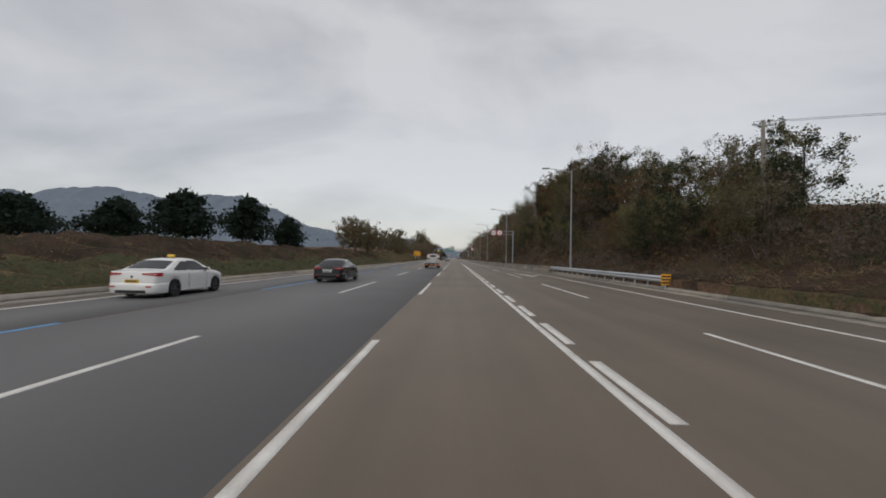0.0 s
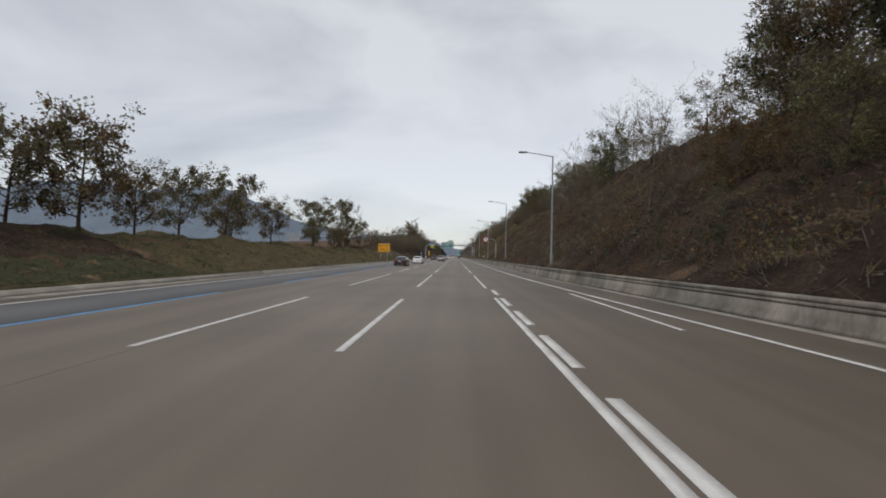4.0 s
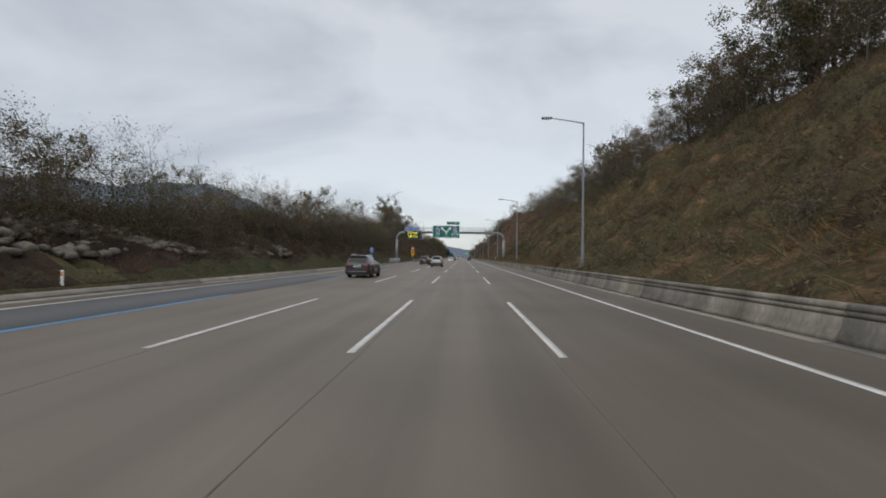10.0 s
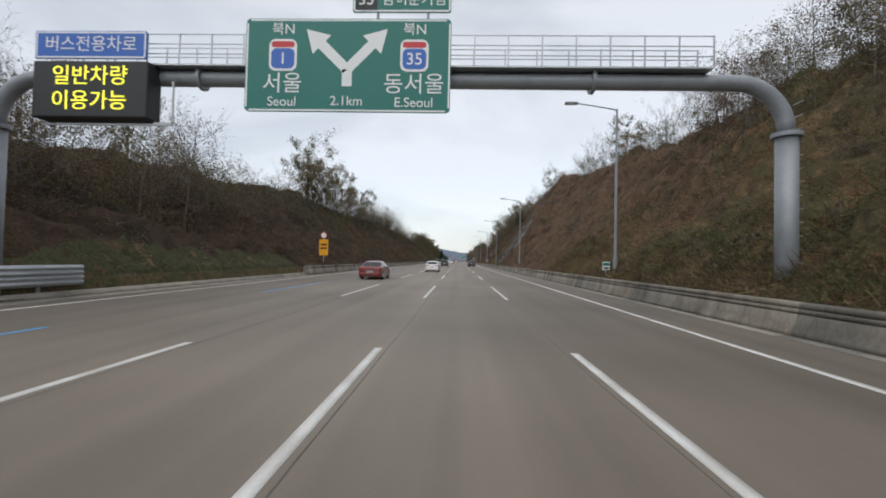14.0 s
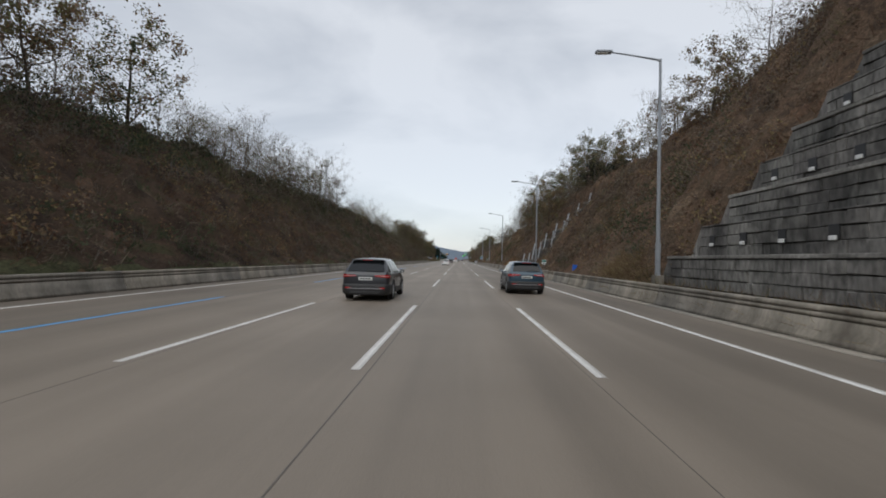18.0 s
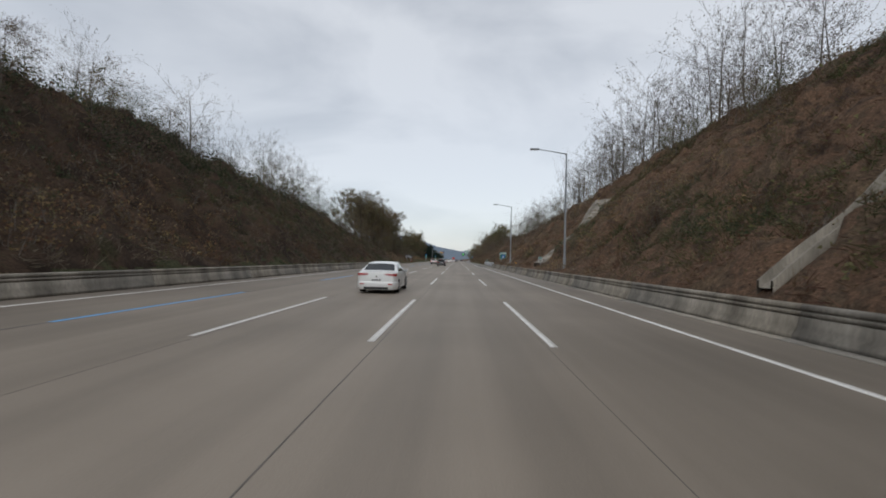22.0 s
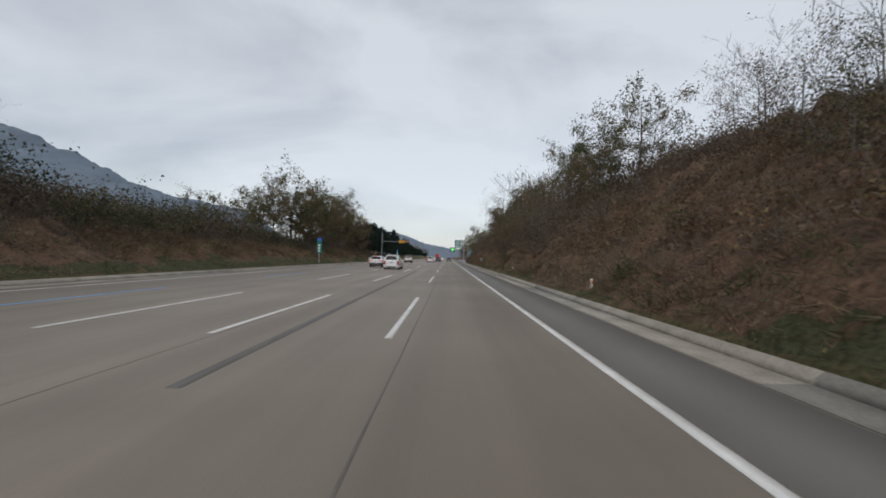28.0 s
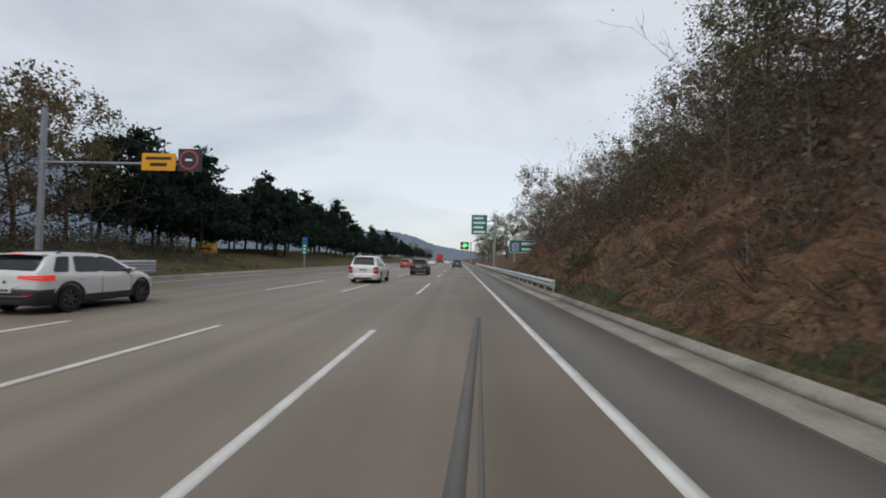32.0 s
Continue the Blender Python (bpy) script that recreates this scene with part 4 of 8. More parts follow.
belt(-1, 440, 480, 3.0, 12, 18, ["scrub"], 0.8)
belt(-1, 596, 614, 3.0, 9, 18, ["bare", "scrub"], 0.8)
belt(-1, 614, 656, 1.7, 6, 13, ["poplar"], 1.1)
belt(-1, 618, 660, 2.4, 13, 20, ["poplar"], 1.2)
belt(-1, 612, 660, 2.2, 5, 12, ["scrub"], 0.9)
belt(-1, 474, 494, 1.7, 11, 15, ["bare", "scrub"], 1.2)
belt(-1, 438, 474, 2.4, 13, 16, ["bare", "bare", "scrub"], 0.85)
belt(-1, 718, 736, 2.6, 10, 20, ["oak", "poplar", "oak"], 0.85)
for x, y, s, k in ((-25, 728, 1.15, "oak"), (-26, 733, 1.2, "oak"), (-24.5, 737, 1.05, "oak"), (-25, 666, 0.8, "poplar"), (-26, 671, 0.8, "bare"), (-24.5, 674, 0.7, "bare"), (-26, 740, 1.0, "oak"), (-27, 746, 1.1, "oak"), (-25, 750, 1.2, "oak"), (-25, 754.5, 1.3, "oak"), (-28, 757, 1.35, "oak"), (-25, 759, 1.3, "oak"), (-26, 763, 1.15, "poplar"), (-25, 767, 1.2, "oak"), (-27, 770, 1.05, "poplar"), (-25, 773, 1.45, "bare"), (-26, 777, 1.1, "poplar"), (-25, 781, 1.15, "oak"), (-26, 785, 1.2, "oak"), (-24, 789, 1.35, "bare"), (-27, 790, 1.2, "oak"), (-24, 783, 1.2, "bare"), (-29, 764, 1.2, "oak"), (-30, 779, 1.1, "oak"), (-29, 772, 1.2, "oak")):
    plant(k, x, y, s)
belt(-1, 793, 860, 2.0, 6, 15, ["pine"], 1.25)
belt(-1, 860, 1000, 4.0, 5, 16, ["pine"], 1.05)
belt(-1, 1000, 1200, 10.0, 6, 20, ["oak", "pine"], 0.9)
for y in np.arange(112, 800, 3.7):
    x = WALL_R(y) + 0.6 + plant_rng.uniform(1.2, 16)
    if not walled(x, y):
        plant("shrub", x, y, plant_rng.uniform(0.4, 1.05))
    if y > 245 and plant_rng.random() < 0.62:
        plant("shrub", WALL_L - 0.6 - plant_rng.uniform(2, 14), y, plant_rng.uniform(0.45, 0.95))

for x, y, s in ((18, 26, 0.46), (20.5, 29, 0.46), (22, 32, 0.5), (21, 33, 0.52), (19, 30, 0.48)):
    plant("wood", x, y, s)

# heights of both slopes on a grid, to seat what covers them
GRID_Y, GRID_D = np.arange(-20.0, 1001.0, 1.25), np.arange(0.0, 45.0, 0.75)
GRID = {s: np.array([[land(WALL_R(y) + 0.6 + d if s > 0 else WALL_L - 0.6 - d, y) for d in GRID_D] for y in GRID_Y]) for s in (1, -1)}
WALL_X = np.array([WALL_R(y) for y in GRID_Y])


def seat(side, ys, ds):
    """Places on a slope: arrays of distance along the road and beyond its foot."""
    fy, fd = (ys - GRID_Y[0]) / 1.25, np.clip(ds / 0.75, 0, len(GRID_D) - 1.001)
    iy, id_ = fy.astype(int), fd.astype(int)
    a, b = fy - iy, fd - id_
    g = GRID[side]
    z = g[iy, id_] * (1 - a) * (1 - b) + g[iy + 1, id_] * a * (1 - b) + g[iy, id_ + 1] * (1 - a) * b + g[iy + 1, id_ + 1] * a * b
    x = np.interp(ys, GRID_Y, WALL_X) + 0.6 + ds if side > 0 else WALL_L - 0.6 - ds
    return np.c_[x, ys, z]


def patches(p, scale, seed):
    """Smooth random field over places, one value each."""
    return np.array([noise.noise(Vector((x * scale, y * scale * 0.7, seed))) for x, y in p[:, :2]])


LATTICE = np.random.default_rng(77).uniform(-1, 1, (256, 256))


def lump(x, y, cell, shift=0.0):
    """Smooth random heights over a plan, one lump to a cell."""
    u, v = x / cell + shift * 17.3, y / cell + shift * 9.1
    i, j = np.floor(u).astype(int), np.floor(v).astype(int)
    a, b = u - i, v - j
    a, b = a * a * (3 - 2 * a), b * b * (3 - 2 * b)
    g = lambda p, q: LATTICE[p % 256, q % 256]
    return g(i, j) * (1 - a) * (1 - b) + g(i + 1, j) * a * (1 - b) + g(i, j + 1) * (1 - a) * b + g(i + 1, j + 1) * a * b


# strips on the slopes where nothing grows over built things: from (x, y) to (x, y), half width
BARE_STRIPS = ((9.3, 545.4, 19.0, 551.9, 1.9), (9.4, 575.2, 20.9, 581.0, 0.7), (8.7, 507.4, 18.0, 510.0, 0.5), (9.05, 432.0, 9.05, 433.2, 0.6))


def cleared(x, y):
    for xa, ya, xb, yb, w in BARE_STRIPS:
        d = (xb - xa, yb - ya)
        u = min(1, max(0, ((x - xa) * d[0] + (y - ya) * d[1]) / (d[0] ** 2 + d[1] ** 2)))
        if math.hypot(x - xa - u * d[0], y - ya - u * d[1]) < w + 0.25:
            return True
    return walled(x, y)


def cover_height(side, ys, ds, amount=1.0):
    """Top of the matted creepers and brush that lie over a slope."""
    p = seat(side, ys, np.maximum(ds, 0))
    x, y = p[:, 0], p[:, 1]
    h = np.maximum(0, 0.5 * lump(x, y, 5.3, 5) + 0.1) + np.maximum(0, 0.6 * lump(x, y, 2.6, 1) + 0.2) + np.maximum(0, 0.8 * lump(x, y, 1.3, 2) + 0.15) + 0.30 * lump(x, y, 0.6, 3) + 0.09 * lump(x, y, 0.31, 4)
    h = h * amount * np.clip(ds / 3.0, 0.06, 1.0) * (np.clip((ys - 12) / 40, 0.25, 1) if side > 0 else np.interp(ys, [225, 262, 590, 625], [0.35, 1, 1, 0.6])) + 0.03
    for a, b, x0, z0, r, k, n in WALLS:
        if side > 0:
            off = np.maximum(a - y, y - (b - n * np.maximum(0, x - x0) / k))
            h = np.where(x < x0 + 11, h * np.clip(off / 4, 0.1, 1), h)
    for xa, ya, xb, yb, w in BARE_STRIPS:
        d = np.array([xb - xa, yb - ya])
        u = np.clip(((x - xa) * d[0] + (y - ya) * d[1]) / (d @ d), 0, 1)
        far = np.hypot(x - xa - u * d[0], y - ya - u * d[1])
        h = np.where(far < w, -0.25, h)
    return p[:, 2] + h


def slope_cover(side, y0, y1, d1, mat, label, amount=1.0, step=0.42, foot=-1.0, nxt=None):
    """A lumpy mat of creepers and dead brush on a stretch of slope."""
    ny, nd = int((y1 - y0) / step) + 1, int(d1 / 0.38) + 1
    yy, dd = np.meshgrid(np.linspace(y0, y1, ny), np.linspace(-0.1, d1, nd), indexing="ij")
    rng = np.random.default_rng(int(y0) + 300)
    yy, dd = yy.ravel() + rng.uniform(-0.1, 0.1, yy.size), dd.ravel()
    p = seat(side, yy, dd)
    p[:, 2] = cover_height(side, yy, dd, amount)
    p[:, 0] += 0.12 * lump(yy, dd, 0.6, 6)
    p[dd < -0.09, 2] = -0.1
    i, j = np.meshgrid(np.arange(ny - 1), np.arange(nd - 1), indexing="ij")
    o = (i * nd + j).ravel()
    q = np.stack([o, o + nd, o + nd + 1, o + 1], 1) if side < 0 else np.stack([o, o + 1, o + nd + 1, o + nd], 1)
    q = q[[not walled(x, y) for x, y in p[q[:, 0], :2]]]
    low = (dd[q[:, 0]] < foot + 0.8 * lump(p[q[:, 0], 0], p[q[:, 0], 1], 2.2, 8)).astype(int)
    c = p[q[:, 0]]   # patches of the next stretch's growth reach in over the last metres
    reach = (y1 - c[:, 1]) / 26
    low[(low == 0) & (reach < 0.5 + 0.5 * lump(c[:, 0], c[:, 1], 6.5, 9) + 0.22 * lump(c[:, 0], c[:, 1], 2.1, 11) - 0.25)] = 2
    return tagged(raw("slope_cover", p, q, [mat, M_VERGE, nxt or mat], mats_index=low, smooth=True), label, "undergrowth", kind="stuff")


def undergrowth(name, side, y0, y1, d0, d1, count, mats, weights, size, label, tall=0.35, mounds=1.7, gaps=-9):
    """Dry brush, creepers and grass: leafy sprays over a stretch of slope, heaped in mounds."""
    rng = np.random.default_rng(int(y0 * 7 + side * 3 + count))
    n = count // 8
    ys, ds = rng.uniform(y0, y1, n), d0 + (d1 - d0) * rng.uniform(0, 1, n)
    c = seat(side, ys, ds)
    c = c[[not cleared(x, y) for x, y in c[:, :2]]]
    c = c[patches(c, 0.13, 2.9 + y0 * 0.01) + 0.5 * patches(c, 0.6, 5.2) > gaps]   # in patches of their own
    heap = np.maximum(0, patches(c, 0.42, 4.4) + 0.12) * mounds
    kind = patches(c, 0.11, 1.7) + 0.45 * patches(c, 0.5, 9.1) + rng.normal(0, 0.07, len(c))
    idx = np.searchsorted(np.quantile(kind, np.cumsum(weights)[:-1]), kind)

    def lift(p):
        return cover_height(side, p[:, 1], np.abs(p[:, 0] - (np.interp(p[:, 1], GRID_Y, WALL_X) + 0.6 if side > 0 else WALL_L - 0.6)))

    k = np.repeat(np.arange(len(c)), 3)
    leafy = c[k] + rng.normal(0, 0.22, (len(k), 3)) * (1, 1, 0.25)
    leafy[:, 2] = lift(leafy) + rng.uniform(-0.05, 1.0, len(k)) * (tall * 0.8 + heap[k] * 0.25)
    v, q = cards(rng, leafy, size * 0.62, squash=0.3)
    # tufts: long strands that lean one way, bending down the slope
    j = np.repeat(np.arange(len(c)), 5)
    way = (rng.normal(0, 0.5, (len(c), 3)) + (-0.45 * side, 0, 0.35))[j] + rng.normal(0, 0.28, (len(j), 3))
    way /= np.linalg.norm(way, axis=1)[:, None]
    foot = c[j] + rng.normal(0, 0.13, (len(j), 3)) * (1, 1, 0)
    foot[:, 2] = lift(foot) + rng.uniform(-0.06, 0.5, len(j)) * (tall * 0.6 + heap[j] * 0.2)
    across = np.cross(way, rng.normal(size=(len(j), 3)))
    across *= (size * rng.uniform(0.07, 0.14, len(j)) / np.linalg.norm(across, axis=1))[:, None]
    tip = foot + way * ((0.3 + tall * 1.1) * rng.uniform(0.5, 1.3, len(j)))[:, None]
    strands = np.stack([foot - across, foot + across, tip], 1).reshape(-1, 3)
    ob = raw(name, np.r_[v, strands], np.r_[q, np.arange(len(strands)).reshape(-1, 3) + len(v)], mats, mats_index=np.r_[idx[k], idx[j]])
    return tagged(ob, label, "undergrowth", kind="stuff")


def thicket(side, y0, y1, d0, d1, count, h0, h1, mats, label, stems=10, leaves=50, size=0.09):
    """A tangle of thin stems with dry leaves, clump by clump."""
    rng = np.random.default_rng(int(y0 * 11 + side + count + d0 * 5))
    c = seat(side, rng.uniform(y0, y1, count), rng.uniform(d0, d1, count))
    c = c[[not cleared(x, y) for x, y in c[:, :2]]]
    h = rng.uniform(h0, h1, len(c)) * (0.75 + 0.5 * (patches(c, 0.2, 2.2) + 0.4))
    ks = np.repeat(np.arange(len(c)), stems)
    foot = c[ks] + rng.normal(0, 0.3, (len(ks), 3)) * (1, 1, 0) - (0, 0, 0.2)
    lean = rng.normal(0, 0.32, (len(ks), 3)) * (1, 1, 0) + (0, 0, 1)
    tip = foot + lean * (h[ks] * rng.uniform(0.6, 1.15, len(ks)))[:, None]
    mid = (foot + tip) / 2 + rng.normal(0, 0.08, (len(ks), 3)) * h[ks][:, None] * (1, 1, 0.2)
    w = np.c_[rng.normal(0, 1, (len(ks), 2)), np.zeros(len(ks))]
    w /= np.linalg.norm(w, axis=1)[:, None]
    a, b = w * 0.014, w * 0.009
    sv = np.stack([foot - a, foot + a, mid + b, mid - b, tip], 1)
    base = np.arange(len(ks))[:, None] * 5
    kl = np.repeat(np.arange(len(c)), leaves)
    pick = kl * stems + rng.integers(0, stems, len(kl))
    u = rng.uniform(0.15, 1.0, len(kl))[:, None]
    at = foot[pick] * (1 - u) + tip[pick] * u + rng.normal(0, 0.16, (len(kl), 3))
    lv, lq = cards(rng, at, size)
    tone = np.clip(np.floor((patches(c, 0.16, 5.5) + 0.5 + rng.normal(0, 0.12, len(c))) * len(mats)), 0, len(mats) - 1).astype(int)
    ob = raw("twigs", sv.reshape(-1, 3), np.concatenate([base + [0, 1, 2, 3]]), M_TWIG)
    ob2 = raw("thicket", lv, lq, mats, mats_index=tone[kl])
    tagged(ob, "bare tangled twigs of the thicket", "undergrowth", kind="stuff")
    return tagged(ob2, label, "undergrowth", kind="stuff")


M_VERGE = mottled("green_verge_grass", ((0.30, RUSSET), (0.70, STRAW_TONE), (0.42, (0.058, 0.060, 0.033)), (0.50, (0.076, 0.078, 0.042)), (0.57, (0.050, 0.050, 0.029))), scale=0.6)
slope_cover(1, 150, 222, 22, M_COVER_DARK, "dark brown creepers and dead brush on the slope", nxt=M_COVER_OLIVE)
slope_cover(1, -15, 110, 21, M_COVER_DARK, "dark leaf litter under the wood")
slope_cover(1, 110, 150, 21, M_COVER_DARK, "matted dark creepers and fallen leaves on the slope")
slope_cover(1, 222, 300, 23, M_COVER_OLIVE, "matted olive and straw-coloured growth on the slope")
slope_cover(1, 300, 345, 23, M_COVER_OLIVE, "matted olive and straw-coloured growth below the trees", nxt=M_COVER_BROWN)
slope_cover(1, 345, 414, 21, M_COVER_BROWN, "matted brown creepers before the stepped walls", nxt=M_COVER_ROCK)
slope_cover(1, 414, 450, 21, M_COVER_ROCK, "tan rocky slope with thin growth beside the anchored wall", nxt=M_COVER_BROWN)
slope_cover(1, 450, 486, 21, M_COVER_BROWN, "matted brown creepers round the stepped wall")
slope_cover(1, 486, 524, 21, M_COVER_BROWN, "matted brown creepers with green patches on the slope")
slope_cover(1, 524, 600, 21, M_COVER_BROWN, "matted russet brush and creepers on the slope")
slope_cover(1, 600, 700, 21, M_COVER_BROWN, "matted russet brush above a strip of green grass", foot=0.1, nxt=M_COVER_RUSSET)
slope_cover(1, 700, 800, 21, M_COVER_RUSSET, "matted red-brown brush above a strip of green grass", foot=0.1)
slope_cover(-1, -15, 112, 11, M_COVER_DARK, "dark brown brush on the low bank above a green strip", 1.0, 0.5, foot=3.0)
slope_cover(-1, 112, 236, 11, M_COVER_GRASS, "rough grass and bare soil on the low bank", 1.0, 0.5, nxt=M_COVER_DARK)
# dark litter colour that also takes in the shade under the trees
slope_cover(-1, 236, 345, 18, M_COVER_DARK, "dark leaf litter and creepers under the trees", foot=1.6)
slope_cover(-1, 345, 606, 19, M_COVER_DARK, "dark matted creepers and brush on the slope", foot=0.25)
slope_cover(-1, 606, 770, 13, M_COVER_BROWN, "brown brush on the low bank above a green strip", 1.0, 0.5, foot=1.6)
BROWN = [M_BRUSH, M_LEAF_BROWN, M_BRUSH, M_LEAF_RUST]
for a, b, n, w in ((20, 110, 30000, (0.45, 0.15, 0.3, 0.1)), (110, 182, 40000, (0.45, 0.1, 0.33, 0.12)), (182, 262, 46000, (0.18, 0.34, 0.16, 0.32)), (262, 345, 46000, (0.18, 0.30, 0.16, 0.36)), (345, 430, 40000, (0.4, 0.12, 0.3, 0.18)),
                   (430, 486, 30000, (0.45, 0.1, 0.3, 0.15)), (486, 520, 22000, (0.3, 0.4, 0.2, 0.1)), (520, 600, 42000, (0.42, 0.08, 0.35, 0.15)), (600, 690, 46000, (0.44, 0.06, 0.38, 0.12)), (690, 800, 46000, (0.62, 0.06, 0.24, 0.08))):
    undergrowth("slope_brush", 1, a, b, 0.2, 21, n, [M_BRUSH, M_BRUSH_GREEN, M_LEAF_BROWN, M_STRAW], w, 0.16, "dry brush, creepers and fallen leaves covering the slope")
for a, b, n, w in ((236, 345, 26000, (0.4, 0.25, 0.2, 0.15)), (345, 430, 36000, (0.42, 0.12, 0.26, 0.2)), (430, 520, 36000, (0.42, 0.12, 0.26, 0.2)), (520, 600, 34000, (0.4, 0.14, 0.26, 0.2)), (600, 760, 34000, (0.45, 0.15, 0.3, 0.1))):
    undergrowth("slope_brush", -1, a, b, 0.2 if a < 600 else 3, 18 if a < 600 else 13, n, [M_BRUSH, M_BRUSH_GREEN, M_LEAF_BROWN, M_LEAF_GREEN], w, 0.17, "dark brown brush and creepers covering the slope")
undergrowth("creepers", -1, 536, 590, 3, 18, 22000, [M_BRUSH_GREEN, M_LEAF_GREEN, M_BLADE], [0.35, 0.4, 0.25], 0.15, "green creepers spreading over the slope", 0.3, 1.5)
undergrowth("creepers", -1, 385, 450, 11, 19, 16000, [M_BRUSH_GREEN, M_LEAF_GREEN, M_BRUSH], [0.4, 0.35, 0.25], 0.15, "green creepers along the top of the slope", 0.3, 1.5)
undergrowth("verge_grass", -1, -20, 236, 0.1, 8.5, 30000, [M_BLADE, M_STRAW, M_BRUSH, M_BLADE], [0.35, 0.2, 0.25, 0.2], 0.13, "green and straw-coloured grass on the low bank", 0.16, 0.25)
undergrowth("verge_grass", -1, 606, 800, 0.1, 4.5, 16000, [M_BLADE, M_STRAW, M_BRUSH], [0.5, 0.3, 0.2], 0.13, "green and straw-coloured verge grass by the kerb", 0.16, 0.2)
undergrowth("verge_grass", 1, 606, 800, 0.1, 2.0, 14000, [M_BLADE, M_STRAW, M_BLADE], [0.5, 0.2, 0.3], 0.11, "green grass behind the kerb", 0.13, 0.1)
undergrowth("dry_grass", 1, 256, 348, 0.1, 1.9, 16000, [M_STRAW, M_BRUSH, M_STRAW], [0.45, 0.15, 0.4], 0.14, "tall straw-coloured dry grass behind the barrier", 0.3, 0.4)
undergrowth("dry_grass", 1, 396, 424, 0.1, 1.3, 9000, [M_STRAW, M_BRUSH_GREEN, M_STRAW], [0.45, 0.15, 0.4], 0.14, "straw-coloured dry grass at the foot of the wall", 0.62, 0.8)
undergrowth("dry_grass", 1, 450, 480, 0.1, 1.4, 9000, [M_TAWNY_GRASS, M_STRAW, M_BRUSH], [0.5, 0.3, 0.2], 0.14, "orange-brown dry grass at the foot of the wall", 0.5, 0.7)
undergrowth("verge_grass", 1, 284, 352, 0.4, 4.5, 16000, [M_BLADE, M_BRUSH_GREEN, M_STRAW], [0.45, 0.3, 0.25], 0.14, "green grass and weeds at the foot of the slope", 0.22, 0.4)
undergrowth("verge_grass", 1, -10, 24, 0.1, 9, 9000, [M_BLADE, M_STRAW, M_BRUSH], [0.5, 0.3, 0.2], 0.13, "rough grass beside the wood", 0.16, 0.2)
thicket(1, 8, 40, 3.5, 16, 320, 1.0, 2.2, [M_BRAMBLE, M_LEAF_DEEP, M_BRAMBLE], "dark brush at the edge of the wood", stems=8)
thicket(1, 28, 122, 1.5, 14, 800, 1.0, 2.4, [M_BRAMBLE, M_LEAF_DEEP, M_LEAF_TAWNY], "dark tangled undergrowth at the wood's edge")
thicket(1, 108, 190, 6, 20, 420, 1.0, 2.4, [M_BRAMBLE, M_BRUSH, M_LEAF_RUST], "tangled dry thicket on the slope")
thicket(1, 182, 345, 17, 24, 520, 1.2, 3.0, [M_BRAMBLE, M_LEAF_OLIVE, M_LEAF_GREEN], "tangled thicket along the crest")
thicket(1, 345, 486, 12, 22, 480, 1.2, 3.0, [M_BRAMBLE, M_BRUSH, M_LEAF_OLIVE], "tangled dry thicket along the crest")
thicket(1, 466, 502, 1.5, 16, 380, 1.4, 3.0, [M_BRAMBLE, M_BRUSH], "tangled dry thicket on the slope")
thicket(1, 486, 600, 16, 22, 380, 1.2, 2.8, [M_BRAMBLE, M_LEAF_OLIVE], "tangled dry thicket along the crest")
thicket(1, 590, 690, 13, 21, 360, 1.0, 2.4, [M_BRAMBLE, M_BRUSH, M_LEAF_OLIVE], "tangled dry thicket along the crest")
thicket(1, 672, 800, 2.5, 16, 620, 1.2, 2.8, [M_BRAMBLE, M_BRUSH, M_LEAF_RUST], "tangled brown thicket above the kerb")
thicket(-1, 186, 262, 7, 11, 420, 0.7, 1.5, [M_BRAMBLE, M_BRUSH, M_STRAW], "brown hedge of tall dead grass on the bank")
thicket(-1, 228, 350, 4, 15, 1250, 1.2, 3.4, [M_BRAMBLE, M_LEAF_OLIVE, M_BRUSH], "tangled brown thicket on the bank")
thicket(-1, 345, 470, 9, 19, 640, 1.2, 3.0, [M_BRAMBLE, M_LEAF_GREEN, M_LEAF_OLIVE], "tangled dark thicket along the crest")
thicket(-1, 470, 606, 10, 20, 640, 1.2, 3.0, [M_BRAMBLE, M_LEAF_GREEN, M_BRUSH], "tangled dark thicket along the crest")
thicket(-1, 600, 764, 6, 11, 760, 1.6, 2.8, [M_BRAMBLE, M_BRUSH, M_BRAMBLE], "dark brown hedge-like thicket on the low bank")


# patches that stand out from the slopes: green creepers, tawny grass, brown bushes
undergrowth("creepers", 1, 498, 548, 2, 17, 34000, [M_BLADE, M_BRUSH_GREEN, M_LEAF_GREEN, M_BRUSH], [0.3, 0.2, 0.35, 0.15], 0.16, "green creepers in patches over the slope", 0.35, 1.2, gaps=0.05)
undergrowth("creepers", 1, 420, 455, 0.6, 9, 16000, [M_LEAF_GREEN, M_BRUSH_GREEN, M_BRUSH], [0.4, 0.35, 0.25], 0.16, "dark green creepers low on the rocky slope", 0.4, 1.4, gaps=0.05)
undergrowth("dry_grass", 1, 428, 452, 5, 17, 12000, [M_TAWNY_GRASS, M_STRAW], [0.75, 0.25], 0.15, "tawny dry grass on the rocky slope", 0.35, 0.7, gaps=0.0)
undergrowth("dry_grass", 1, 226, 345, 1.5, 20, 52000, [M_TAWNY_GRASS, M_STRAW, M_TAWNY_GRASS], [0.4, 0.3, 0.3], 0.15, "tawny dry grass in streaks over the slope", 0.32, 0.7, gaps=0.06)
